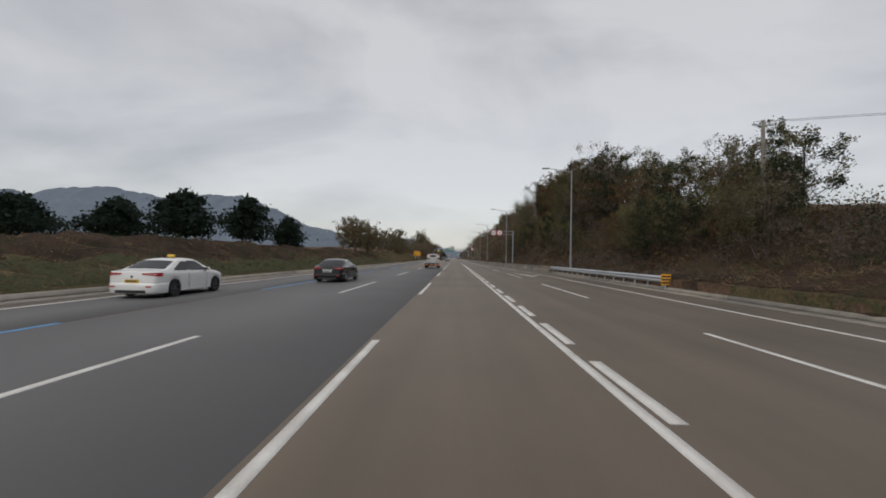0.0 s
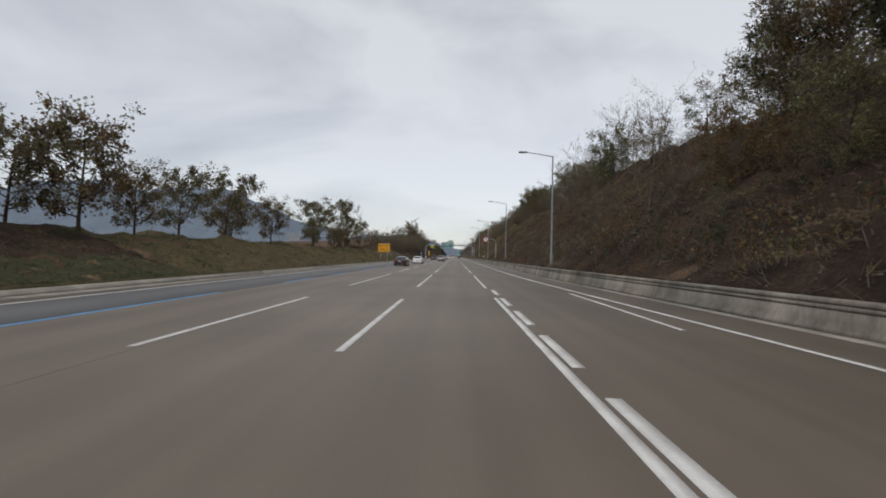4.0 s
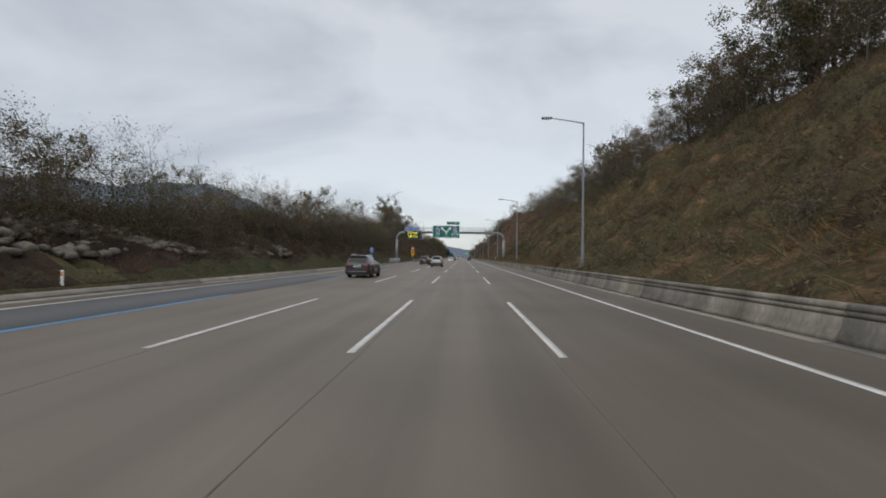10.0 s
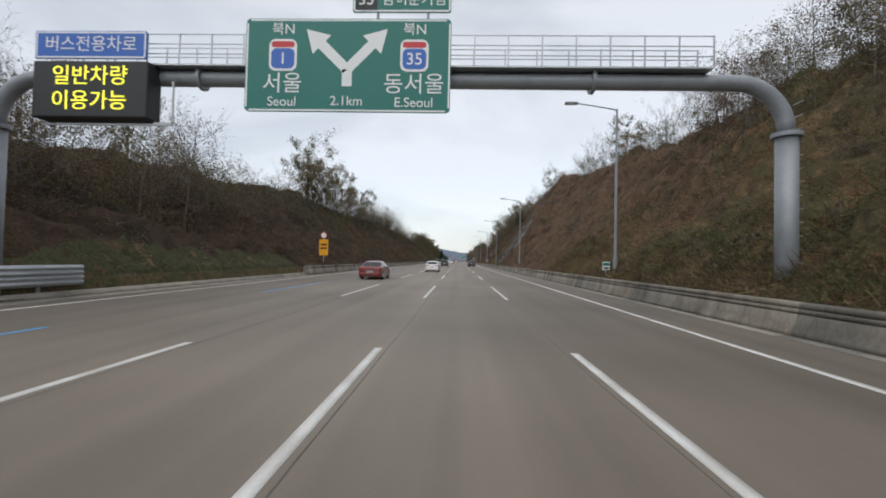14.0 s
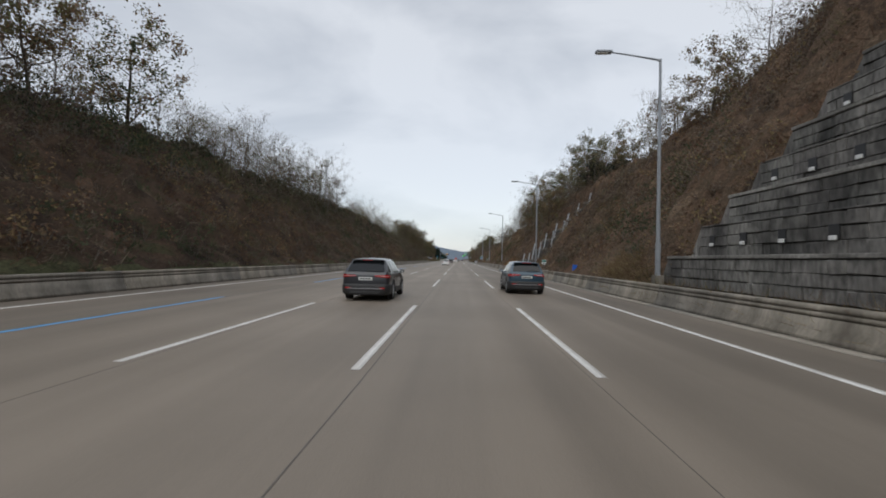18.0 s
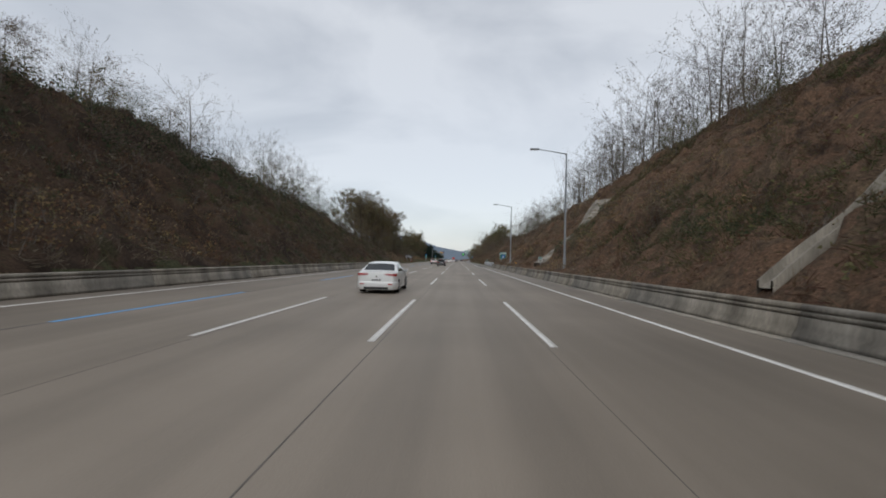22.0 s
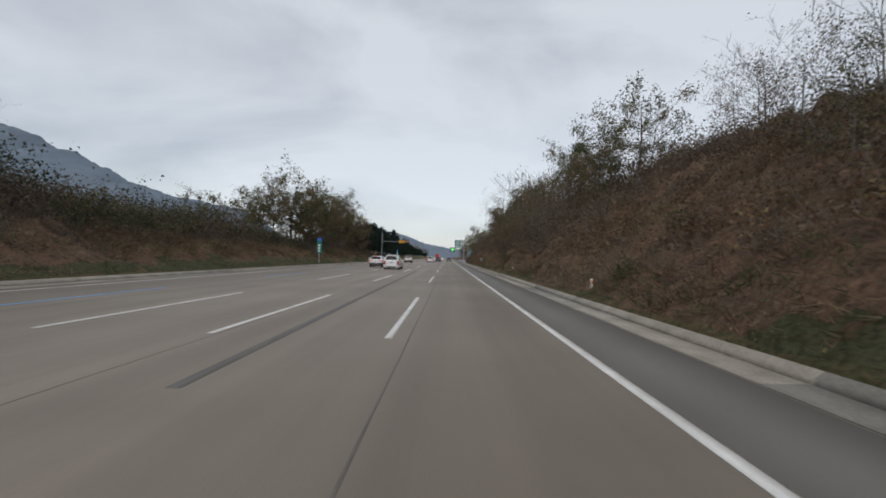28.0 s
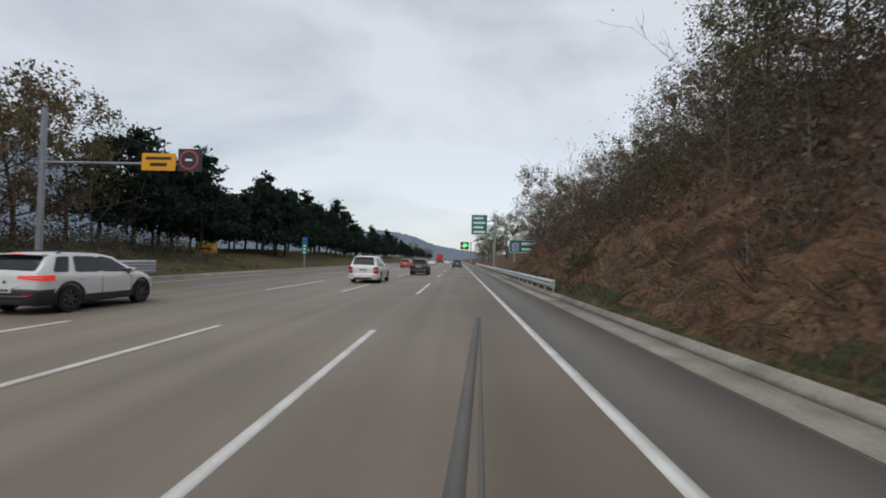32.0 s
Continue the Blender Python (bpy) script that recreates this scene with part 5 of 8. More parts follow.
undergrowth("creepers", 1, 238, 348, 0.5, 16, 34000, [M_BLADE, M_BRUSH_GREEN, M_LEAF_GREEN], [0.35, 0.4, 0.25], 0.15, "green creepers in patches over the slope", 0.3, 1.2, gaps=0.14)
undergrowth("creepers", -1, 440, 606, 5, 19, 60000, [M_LEAF_GREEN, M_BRUSH_GREEN, M_LEAF_DEEP], [0.4, 0.35, 0.25], 0.17, "dark green creepers in patches on the upper slope", 0.4, 1.8, gaps=0.04)
undergrowth("creepers", -1, 556, 606, 0.5, 10, 16000, [M_BLADE, M_BRUSH_GREEN, M_LEAF_GREEN], [0.5, 0.3, 0.2], 0.15, "bright green grass and creepers low on the slope", 0.25, 0.8, gaps=0.02)
thicket(-1, 380, 606, 10, 19, 760, 1.6, 3.4, [M_LEAF_DEEP, M_BRAMBLE, M_LEAF_GREEN], "dark leafy bushes on the upper slope", stems=9, leaves=90, size=0.11)
thicket(-1, 440, 606, 2, 14, 520, 1.2, 2.6, [M_BRAMBLE, M_LEAF_BROWN, M_BRAMBLE], "grey-brown bushes on the slope", stems=12, leaves=80)
thicket(1, 682, 806, 3.0, 16, 1050, 2.0, 4.2, [M_BRAMBLE, M_LEAF_BROWN, M_BRUSH], "tall dense grey-brown shrubbery covering the slope", stems=16, leaves=90, size=0.10)
thicket(-1, 640, 706, 9, 13, 340, 2.6, 4.6, [M_LEAF_DEEP, M_BRAMBLE, M_LEAF_GREEN], "tall dark thicket under the trees", stems=10, leaves=110, size=0.12)
thicket(1, 420, 455, 1.5, 18, 300, 1.2, 2.6, [M_BRAMBLE, M_LEAF_BROWN, M_LEAF_GREEN], "scattered bushes on the rocky slope", stems=12, leaves=80)
thicket(1, 112, 190, 1.5, 18, 520, 1.0, 2.3, [M_BRAMBLE, M_LEAF_BROWN, M_BRAMBLE], "dense brown bushes on the slope", stems=12, leaves=70)
thicket(1, 606, 692, 3, 18, 620, 1.0, 2.5, [M_BRAMBLE, M_LEAF_BROWN, M_BRUSH], "dense leafy brown bushes on the slope", stems=10, leaves=80)
thicket(1, 560, 712, 9, 20, 420, 1.6, 3.2, [M_BRAMBLE, M_LEAF_BROWN, M_BRUSH], "grey-brown bushes on the upper slope", stems=12, leaves=70)


# rough stone facing on the low bank
def stone_facing(side, y0, y1, d0, d1, count):
    rng = np.random.default_rng(41)
    ball = bmesh.new()
    bmesh.ops.create_icosphere(ball, subdivisions=1, radius=1.0)
    base = np.array([v.co for v in ball.verts])
    tris = np.array([[v.index for v in f.verts] for f in ball.faces])
    ball.free()
    c = seat(side, rng.uniform(y0, y1, count), rng.uniform(d0, d1, count))
    c = c[patches(c, 0.12, 6.3) > -0.12]
    vs, fs = [], []
    for i, p in enumerate(c):
        sc = rng.uniform(0.18, 0.46) * np.array([0.9, rng.uniform(0.9, 1.5), rng.uniform(0.5, 0.8)])
        a = rng.uniform(0, 6.28)
        v = base * rng.uniform(0.8, 1.15, (len(base), 1)) * sc
        v = np.c_[v[:, 0] * math.cos(a) - v[:, 1] * math.sin(a), v[:, 0] * math.sin(a) + v[:, 1] * math.cos(a), v[:, 2]]
        vs.append(v + p + (0, 0, 0.42))
        fs.append(tris + i * len(base))
    ob = raw("stone_facing", np.concatenate(vs), np.concatenate(fs), M_STONE)
    return tagged(ob, "rough grey stones facing the low bank above the grass strip", "stones", kind="stuff")


M_STONE = world_mapped(material("rough_bank_stone", (0.23, 0.205, 0.175), rough=0.95, vary=0.4, scale=1.5, fine=12, bump=0.4, tint=(0.085, 0.072, 0.058), island=0.5, spec=0.2))
stone_facing(-1, 196, 262, 2.6, 7.4, 900)


# bushes scattered over the open slopes
for a, b, n, mats in ((70, 186, 620, [M_BRAMBLE, M_BRUSH, M_LEAF_OLIVE]), (186, 345, 620, [M_BRAMBLE, M_LEAF_OLIVE, M_BRUSH_GREEN]), (345, 486, 560, [M_BRAMBLE, M_BRUSH, M_LEAF_RUST]), (486, 606, 620, [M_BRAMBLE, M_LEAF_OLIVE, M_LEAF_RUST]), (606, 740, 900, [M_BRAMBLE, M_LEAF_RUST, M_BRUSH])):
    thicket(1, a, b, 1.2 if a < 600 else 2.6, 20, n, 0.9, 2.1, mats, "brown bushes and brambles scattered over the slope", stems=8, leaves=46)
thicket(-1, 345, 606, 1.0, 18, 2300, 0.9, 2.3, [M_BRAMBLE, M_LEAF_GREEN, M_BRUSH, M_LEAF_RUST], "dark brown bushes crowding the slope", stems=8, leaves=46)
thicket(-1, 350, 600, 8, 18, 620, 1.6, 3.2, [M_BRAMBLE, M_LEAF_OLIVE], "tall bare twigs standing over the slope", stems=14, leaves=24, size=0.09)
thicket(-1, 612, 700, 5, 12, 620, 1.8, 3.6, [M_BRAMBLE, M_LEAF_OLIVE, M_LEAF_GREEN], "tall dark thicket below the trees", stems=8)
thicket(-1, 672, 772, 6.2, 10.2, 1150, 1.7, 2.5, [M_BRAMBLE, M_LEAF_DEEP, M_BRAMBLE], "dense dark brown hedge along the low bank", stems=7, leaves=60)
undergrowth("dry_grass", -1, 676, 764, 2.2, 6.0, 26000, [M_STRAW, M_BRUSH, M_STRAW], [0.35, 0.4, 0.25], 0.15, "orange-brown dry grass below the hedge", 0.35, 0.5)
thicket(-1, 732, 800, 4.5, 12, 520, 1.4, 2.8, [M_BRAMBLE, M_LEAF_GREEN, M_BRUSH], "dark thicket behind the guard rail", stems=8)
thicket(1, 412, 456, 2, 19, 620, 0.6, 1.5, [M_BRAMBLE, M_STRAW, M_BRUSH], "thin dry brush on the rocky slope", stems=10)
thicket(1, 724, 860, 8, 17, 600, 2.0, 3.6, [M_BRAMBLE, M_BRUSH, M_LEAF_OLIVE], "dense thicket of young trees on the slope", stems=8)


# ---- distance ----
def ridge(name, x0, x1, y, heights, mat, label):
    """A far wooded hill: a long mesh with a ragged crest."""
    n = 160
    verts, quads = [], []
    for i in range(n + 1):
        u = i / n
        x = x0 + (x1 - x0) * u
        h = np.interp(u, np.linspace(0, 1, len(heights)), heights) * (1 + 0.06 * noise.noise(Vector((u * 22, 1, 2)))) + 4 * noise.noise(Vector((u * 70, 4, 2))) + 2.5 * noise.noise(Vector((u * 190, 4, 2)))
        for k, (dy, f) in enumerate(((-300, 0.0), (-210, 0.35), (-110, 0.72), (-40, 0.93), (0, 1.0), (120, 0.4))):
            g = 1 + 0.12 * noise.noise(Vector((u * 35, k * 1.7, 8))) if 0 < k < 4 else 1
            verts.append((x, y + dy, -2 + max(h, 0) * f * g))
    for i in range(n):
        for k in range(5):
            quads.append((i * 6 + k, i * 6 + 6 + k, i * 6 + 7 + k, i * 6 + 1 + k))
    return tagged(raw(name, verts, quads, mat, smooth=True), label, "hill", kind="structure")


# blue-grey base colour: the haze in front of the far woods is put into it
M_FAR = material("far_hill_haze_tint", (0.165, 0.20, 0.245), rough=1.0, vary=0.12, scale=0.02, fine=0.10, bump=0.0, spec=0.0)
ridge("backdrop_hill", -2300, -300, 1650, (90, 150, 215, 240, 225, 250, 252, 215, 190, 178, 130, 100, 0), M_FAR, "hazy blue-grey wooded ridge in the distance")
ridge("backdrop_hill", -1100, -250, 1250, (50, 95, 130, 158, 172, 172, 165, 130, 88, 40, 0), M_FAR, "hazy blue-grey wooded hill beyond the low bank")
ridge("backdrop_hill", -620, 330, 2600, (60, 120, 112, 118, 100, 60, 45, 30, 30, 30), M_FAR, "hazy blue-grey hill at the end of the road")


# ---- vehicles ----
M_GLASS = plain("tinted_car_glass", (0.010, 0.012, 0.014), 0.06, spec=0.38)
M_TYRE = material("black_tyre_rubber", (0.018, 0.018, 0.019), rough=0.85, vary=0.3, scale=6, fine=60, bump=0.2)
M_ALLOY = plain("silver_alloy", (0.55, 0.56, 0.58), 0.3, 0.9)
M_DARK_ALLOY = plain("dark_alloy", (0.12, 0.12, 0.13), 0.35, 0.8)
M_BLACK = plain("black_plastic", (0.02, 0.02, 0.021), 0.55)
M_GREY_CLAD = plain("grey_plastic_cladding", (0.046, 0.049, 0.054), 0.65, spec=0.3)
M_CHROME = plain("chrome", (0.72, 0.73, 0.75), 0.15, 1.0)
M_RED_LAMP = plain("red_lamp_lens", (0.42, 0.012, 0.012), 0.15, coat=0.6)
M_RED_LIT = plain("lit_red_lamp", (0.80, 0.05, 0.035), 0.2, glow=0.35)
M_AMBER_LAMP = plain("amber_lamp_lens", (0.75, 0.24, 0.02), 0.2, coat=0.6)
M_AMBER_LIT = plain("lit_amber_lamp", (0.9, 0.36, 0.07), 0.2, glow=0.3)
M_CLEAR_LAMP = plain("clear_lamp_lens", (0.62, 0.64, 0.66), 0.12, coat=0.6)
M_PLATE = plain("white_number_plate", (0.66, 0.67, 0.66), 0.45)
M_PLATE_YELLOW = plain("yellow_number_plate", (0.70, 0.45, 0.05), 0.45)
M_INK = plain("black_ink", (0.02, 0.02, 0.02), 0.6)


def paint(name, color, rough=0.28, metal=0.0):
    m = material(name, color, rough=rough, metal=metal, vary=0.06, scale=1.5, fine=14, bump=0)
    m.node_tree.nodes["Principled BSDF"].inputs["Coat Weight"].default_value = 0.6
    m.node_tree.nodes["Principled BSDF"].inputs["Coat Roughness"].default_value = 0.12
    return m


P_WHITE = paint("white_car_paint", (0.74, 0.745, 0.74))
P_BLACK = paint("black_car_paint", (0.006, 0.006, 0.008), 0.2)
P_BLACK.node_tree.nodes["Principled BSDF"].inputs["Coat Weight"].default_value = 0.2
P_BLACK.node_tree.nodes["Principled BSDF"].inputs["Specular IOR Level"].default_value = 0.3
P_SILVER = paint("silver_car_paint", (0.44, 0.455, 0.47), 0.30, 0.35)
P_DARK = paint("dark_grey_car_paint", (0.030, 0.032, 0.038), 0.3, 0.2)
P_BLUE = paint("dark_teal_car_paint", (0.022, 0.055, 0.085), 0.3, 0.2)
P_MAROON = paint("dark_red_car_paint", (0.16, 0.02, 0.018))
P_RED = paint("red_car_paint", (0.45, 0.03, 0.02))


def ring_mesh(bm, r_out, r_in, x0, x1, sides=28):
    """A flat-sided ring round the x axis."""
    loops = []
    for r, x in ((r_in, x0), (r_out * 0.97, x0), (r_out, x0 + (x1 - x0) * 0.12), (r_out, x1 - (x1 - x0) * 0.12), (r_out * 0.97, x1), (r_in, x1)):
        loops.append([bm.verts.new((x, r * math.cos(2 * math.pi * k / sides), r * math.sin(2 * math.pi * k / sides))) for k in range(sides)])
    for a, b in zip(loops, loops[1:] + loops[:1]):
        for k in range(sides):
            bm.faces.new((a[k], a[(k + 1) % sides], b[(k + 1) % sides], b[k]))
    return bm


wheel_cache = {}


def wheel(thing, x, y, r, width, mat, spokes=5, dish=False):
    """Tyre with a rim of spokes under it; outer face away from the car's middle."""
    side = 1 if x > 0 else -1
    key = (round(r, 3), round(width, 3), side, mat.name, spokes, dish)
    if key not in wheel_cache:
        bm = ring_mesh(bmesh.new(), r, r * 0.66, -width / 2, width / 2)
        bmesh.ops.recalc_face_normals(bm, faces=bm.faces)
        tyre = bpy.data.meshes.new("tyre")
        bm.to_mesh(tyre)
        bm.free()
        tyre.materials.append(M_TYRE)
        bm = bmesh.new()
        ring_mesh(bm, r * 0.665, r * 0.58, -width * 0.46, width * 0.46)
        xo = side * width * (0.02 if dish else 0.36)
        if dish:   # a deep dished steel wheel with round holes' bosses
            bmesh.ops.create_cone(bm, cap_ends=False, segments=28, radius1=r * 0.60, radius2=r * 0.40, depth=width * 0.42, matrix=Matrix.Translation((side * width * 0.22, 0, 0)) @ Matrix.Rotation(math.radians(-90 * side), 4, "Y"))
            tube(bm, (0, 0, 0), (side * width * 0.05, 0, 0), r * 0.42, sides=24)
            tube(bm, (0, 0, 0), (side * width * 0.30, 0, 0), r * 0.17, r * 0.14, sides=16)
            for k in range(8):
                a = k * math.pi / 4
                tube(bm, (0, r * 0.27 * math.cos(a), r * 0.27 * math.sin(a)), (side * width * 0.12, r * 0.27 * math.cos(a), r * 0.27 * math.sin(a)), 0.02, sides=6)
        for k in range(0 if dish else spokes):
            box(bm, xo - 0.02, xo + 0.02, -r * 0.085, r * 0.085, r * 0.1, r * 0.62, bevel=0.008, m=Matrix.Rotation(k * 2 * math.pi / spokes, 4, "X"))
        tube(bm, (xo - 0.03 * side, 0, 0), (xo + 0.03 * side, 0, 0), r * 0.16, sides=14)
        rim = bpy.data.meshes.new("rim")
        bm.to_mesh(rim)
        bm.free()
        rim.materials.append(mat)
        bm = bmesh.new()
        tube(bm, (-width * 0.2, 0, 0), (xo * 0.55, 0, 0), r * 0.6, sides=20)
        back = bpy.data.meshes.new("brake_disc")
        bm.to_mesh(back)
        bm.free()
        back.materials.append(M_BLACK)
        wheel_cache[key] = (tyre, rim, back)
    w = new("wheel", wheel_cache[key][0])
    w.parent = thing
    w.location = (x, y, r)
    for nm, me in (("rim", wheel_cache[key][1]), ("brake_disc", wheel_cache[key][2])):
        o = new(nm, me)
        o.parent = w
    return w


def loft(stations, ring, close=True):
    """Skin through rings of (x, z) at each y."""
    bm = bmesh.new()
    rows = [[bm.verts.new((x, y, z)) for x, z in ring(y)] for y in stations]
    for a, b in zip(rows, rows[1:]):
        n = len(a)
        for k in range(n):
            bm.faces.new((a[k], b[k], b[(k + 1) % n], a[(k + 1) % n]))
    bm.faces.new(rows[0])
    bm.faces.new(rows[-1][::-1])
    bmesh.ops.recalc_face_normals(bm, faces=bm.faces)
    return bm


def pane(name, quad, u0, u1, v0, v1, mat, parent, out=0.008, thick=0.02, corner=0.12):
    """A pane lying just proud of a four-cornered face: u along its base, v upwards; corners cut round."""
    a, b, c, d = (Vector(q) for q in quad)
    at = lambda u, v: (a * (1 - u) + b * u) * (1 - v) + (d * (1 - u) + c * u) * v
    n = (b - a).cross(d - a).normalized()
    cu, cv = corner * (u1 - u0), corner * (v1 - v0)
    uv = [(u0 + cu, v0), (u1 - cu, v0), (u1, v0 + cv), (u1, v1 - cv), (u1 - cu, v1), (u0 + cu, v1), (u0, v1 - cv), (u0, v0 + cv)]
    bm = bmesh.new()
    top = [bm.verts.new(at(u, v) + n * out) for u, v in uv]
    low = [bm.verts.new(at(u, v) + n * (out - thick)) for u, v in uv]
    bm.faces.new(top)
    for k in range(8):
        bm.faces.new((top[k], low[k], low[(k + 1) % 8], top[(k + 1) % 8]))
    bmesh.ops.recalc_face_normals(bm, faces=bm.faces)
    return part(name, bm, mat, parent)


def surface(name, rows, mat, parent, label=""):
    """A smooth sheet through rows of points."""
    bm = bmesh.new()
    vs = [[bm.verts.new(p) for p in row] for row in rows]
    for r0, r1 in zip(vs, vs[1:]):
        for k in range(len(r0) - 1):
            bm.faces.new((r0[k], r0[k + 1], r1[k + 1], r1[k]))
    bmesh.ops.recalc_face_normals(bm, faces=bm.faces)
    return part(name, bm, mat, parent, label, smooth=True)


def car(label, category, mat, L, W, roof, belt, windows, rear_glass, screen, base=2.72, nose=0.92, wheel_r=0.36, sill=0.28, clad=None, alloy=None, lamp=(0.62, 0.28, 0.80, 1.05, 0.92, 1.0),
        rails=False, spoiler=True, plate=None, plate_z=0.85, bright_trim=False, lit=False, roof_sign=False, clear=None, slant=0.0, name="car"):
    """A road car in one smooth shell with real wheel openings, set-in panes, lamps, bumpers and wheels. y runs forward, origin on the ground at its middle.
    roof: (distance from the tail, height) along the middle. windows: tail-to-nose ends at the base, then at the top. lamp: inner share of the width, wrap, then outer and inner foot and top heights."""
    thing = new(name)
    alloy, plate = alloy or M_ALLOY, plate or M_PLATE
    rear, front, hw = -L / 2, L / 2, W / 2
    ya, yb = front - nose - base, front - nose
    H = max(z for _, z in roof)
    ry, rz = [rear + p for p, _ in roof], [z for _, z in roof]
    wid_y = [rear, rear + 0.05, rear + 0.16, rear + 0.6, front - 0.9, front - 0.35, front - 0.1, front]
    wid_w = [hw * 0.84, hw * 0.90, hw * 0.95, hw * 0.985, hw * 0.985, hw * 0.90, hw * 0.76, hw * 0.62]
    top = lambda y: float(np.interp(y, ry, rz))
    width = lambda y: float(np.interp(y, wid_y, wid_w))
    shoulder = lambda y: min(float(np.interp(y, [rear, front], belt)), top(y) - 0.03)

    def upper(y):
        """Half outline from the shoulder to the roof's middle."""
        w, zr, zs = width(y), top(y), shoulder(y)
        g = min(1.0, max(0.0, (zr - zs - 0.05) / 0.35))
        xt = w * (0.95 - 0.25 * min(1.0, (zr - zs) / 0.6))
        return [(w * 0.955, zs), ((w * 0.95 + xt) / 2 + 0.012 * g, zs + (zr - 0.06 * g - zs) * 0.5), (xt, zr - 0.012 - 0.055 * g), (xt * 0.93, zr - 0.008 - 0.022 * g), (xt * 0.6, zr - 0.002), (0.0, zr + 0.006)]

    def side_x(y, z):
        pts = upper(y)[:3]
        return float(np.interp(z, [q[1] for q in pts], [q[0] for q in pts]))

    def ring(y):
        w, zs = width(y), shoulder(y)
        zb = sill + (0.07 if y < rear + 0.15 or y > front - 0.15 else 0)
        zi = zb
        for yw in (ya, yb):
            d = abs(y - yw)
            if d < wheel_r * 1.14:
                zi = max(zi, wheel_r + math.sqrt((wheel_r * 1.14) ** 2 - d * d))
        low = [(w * 0.80, zb), (w * 0.97, zi), (w * 0.99, min(max(zi + 0.025, sill + 0.2), zs - 0.16)), (w, min(max(zi + 0.05, sill + 0.40), zs - 0.12)), (w * 0.992, zs - 0.07)]
        half = low + upper(y)
        return [(-x, z) for x, z in half[:-1]] + [(0.0, half[-1][1])] + [(x, z) for x, z in half[:-1][::-1]]

    arch = [yw + wheel_r * 1.14 * math.cos(q) for yw in (ya, yb) for q in np.linspace(0, math.pi, 17)]
    ys = sorted(set(np.round(np.r_[np.linspace(rear, front, 50), np.linspace(rear, rear + 0.7, 16), np.linspace(front - 0.5, front, 10), arch, ry], 3)))
    body = part("body", loft(ys, ring), mat, thing, smooth=True)
    body.data.set_sharp_from_angle(angle=radians(42))
    part("underbody", boxes((-hw * 0.72, hw * 0.72, rear + 0.25, front - 0.3, 0.2, shoulder(0) - 0.15)), M_BLACK, thing)
    # panes follow the shell
    o = 0.010
    y0, y1 = rear + rear_glass[0], rear + rear_glass[1]

    def across(y, k, share, lift):
        pts = upper(y)[::-1]
        x = k * share * upper(y)[2][0]
        return (x, y - (lift if y < 0 else -lift), float(np.interp(abs(x), [q[0] for q in pts], [q[1] for q in pts])) + lift * 0.6)

    surface("rear_window", [[across(y, k, 0.88, o) for k in np.linspace(-1, 1, 9)] for y in np.linspace(y0, y1, 9)], M_GLASS, thing)
    s0, s1 = rear + screen[0], rear + screen[1]
    surface("windscreen", [[across(y, k, 0.90, o) for k in np.linspace(-1, 1, 9)] for y in np.linspace(s0, s1, 9)], M_GLASS, thing)
    for s in (-1, 1):
        spans = []
        for b0, b1, t0, t1 in windows:
            rows = []
            for u in np.linspace(0, 1, 9):
                yb_, yt_ = rear + b0 + (b1 - b0) * u, rear + t0 + (t1 - t0) * u
                zb_, zt_ = shoulder(yb_) + 0.05, top(yt_) - 0.10
                cut = 0.05 * (abs(u - 0.5) > 0.49)
                col = []
                for v in np.linspace(0, 1, 5):
                    y, z = yb_ + (yt_ - yb_) * v, zb_ + cut * 0.5 + (zt_ - zb_ - cut) * v
                    col.append((s * (side_x(y, z) + o), y, z))
                rows.append(col)
            surface("side_window", rows, M_GLASS, thing)
            spans.append(rows)
        # dark pillar between the two door windows
        p0, p1 = spans[-2][-1], spans[-1][0]
        surface("door_pillar", [[(q[0] - s * 0.003, q[1] - 0.02, q[2]) for q in p0], [(q[0] - s * 0.003, q[1] + 0.02, q[2]) for q in p1]], M_BLACK, thing)
        if bright_trim:
            for row, dz in ((0, -0.012), (4, 0.012)):
                line = [r[row] for sp in spans for r in sp]
                part("window_trim", pipe(bmesh.new(), [(q[0] + s * 0.004, q[1], q[2] + dz) for q in line], 0.010, 6), M_CHROME, thing)
        ym = rear + windows[-1][1] - 0.12
        zm = shoulder(ym)
        mir = part("mirror", boxes((s * hw * 0.95, s * (hw * 0.95 + 0.20), ym - 0.10, ym + 0.06, zm + 0.03, zm + 0.17), bevel=0.04), mat, thing, smooth=True)
        part("mirror_stalk", boxes((s * hw * 0.90, s * (hw * 0.95 + 0.04), ym - 0.03, ym + 0.03, zm - 0.01, zm + 0.05)), M_BLACK, mir)
        part("mirror_glass", boxes((s * (hw * 0.95 + 0.02), s * (hw * 0.95 + 0.18), ym - 0.106, ym - 0.098, zm + 0.05, zm + 0.15)), M_CHROME, mir)
        doors = [rear + windows[-2][0] - 0.02, rear + windows[-2][1] + 0.015, rear + windows[-1][1] - 0.02]
        for yd in doors:
            if abs(yd - ya) > wheel_r * 1.2:
                part("door_gap", boxes((s * (width(yd) - 0.03), s * (width(yd) + 0.0025), yd - 0.005, yd + 0.005, sill + 0.12, shoulder(yd) - 0.07)), M_BLACK, thing)
        for yh in (doors[0] + 0.22, doors[1] + 0.18):
            part("door_handle", boxes((s * (width(yh) - 0.015), s * (width(yh) + 0.022), yh - 0.09, yh + 0.09, shoulder(yh) - 0.155, shoulder(yh) - 0.125), bevel=0.008), M_CHROME if bright_trim or clad is M_GREY_CLAD else mat, thing)
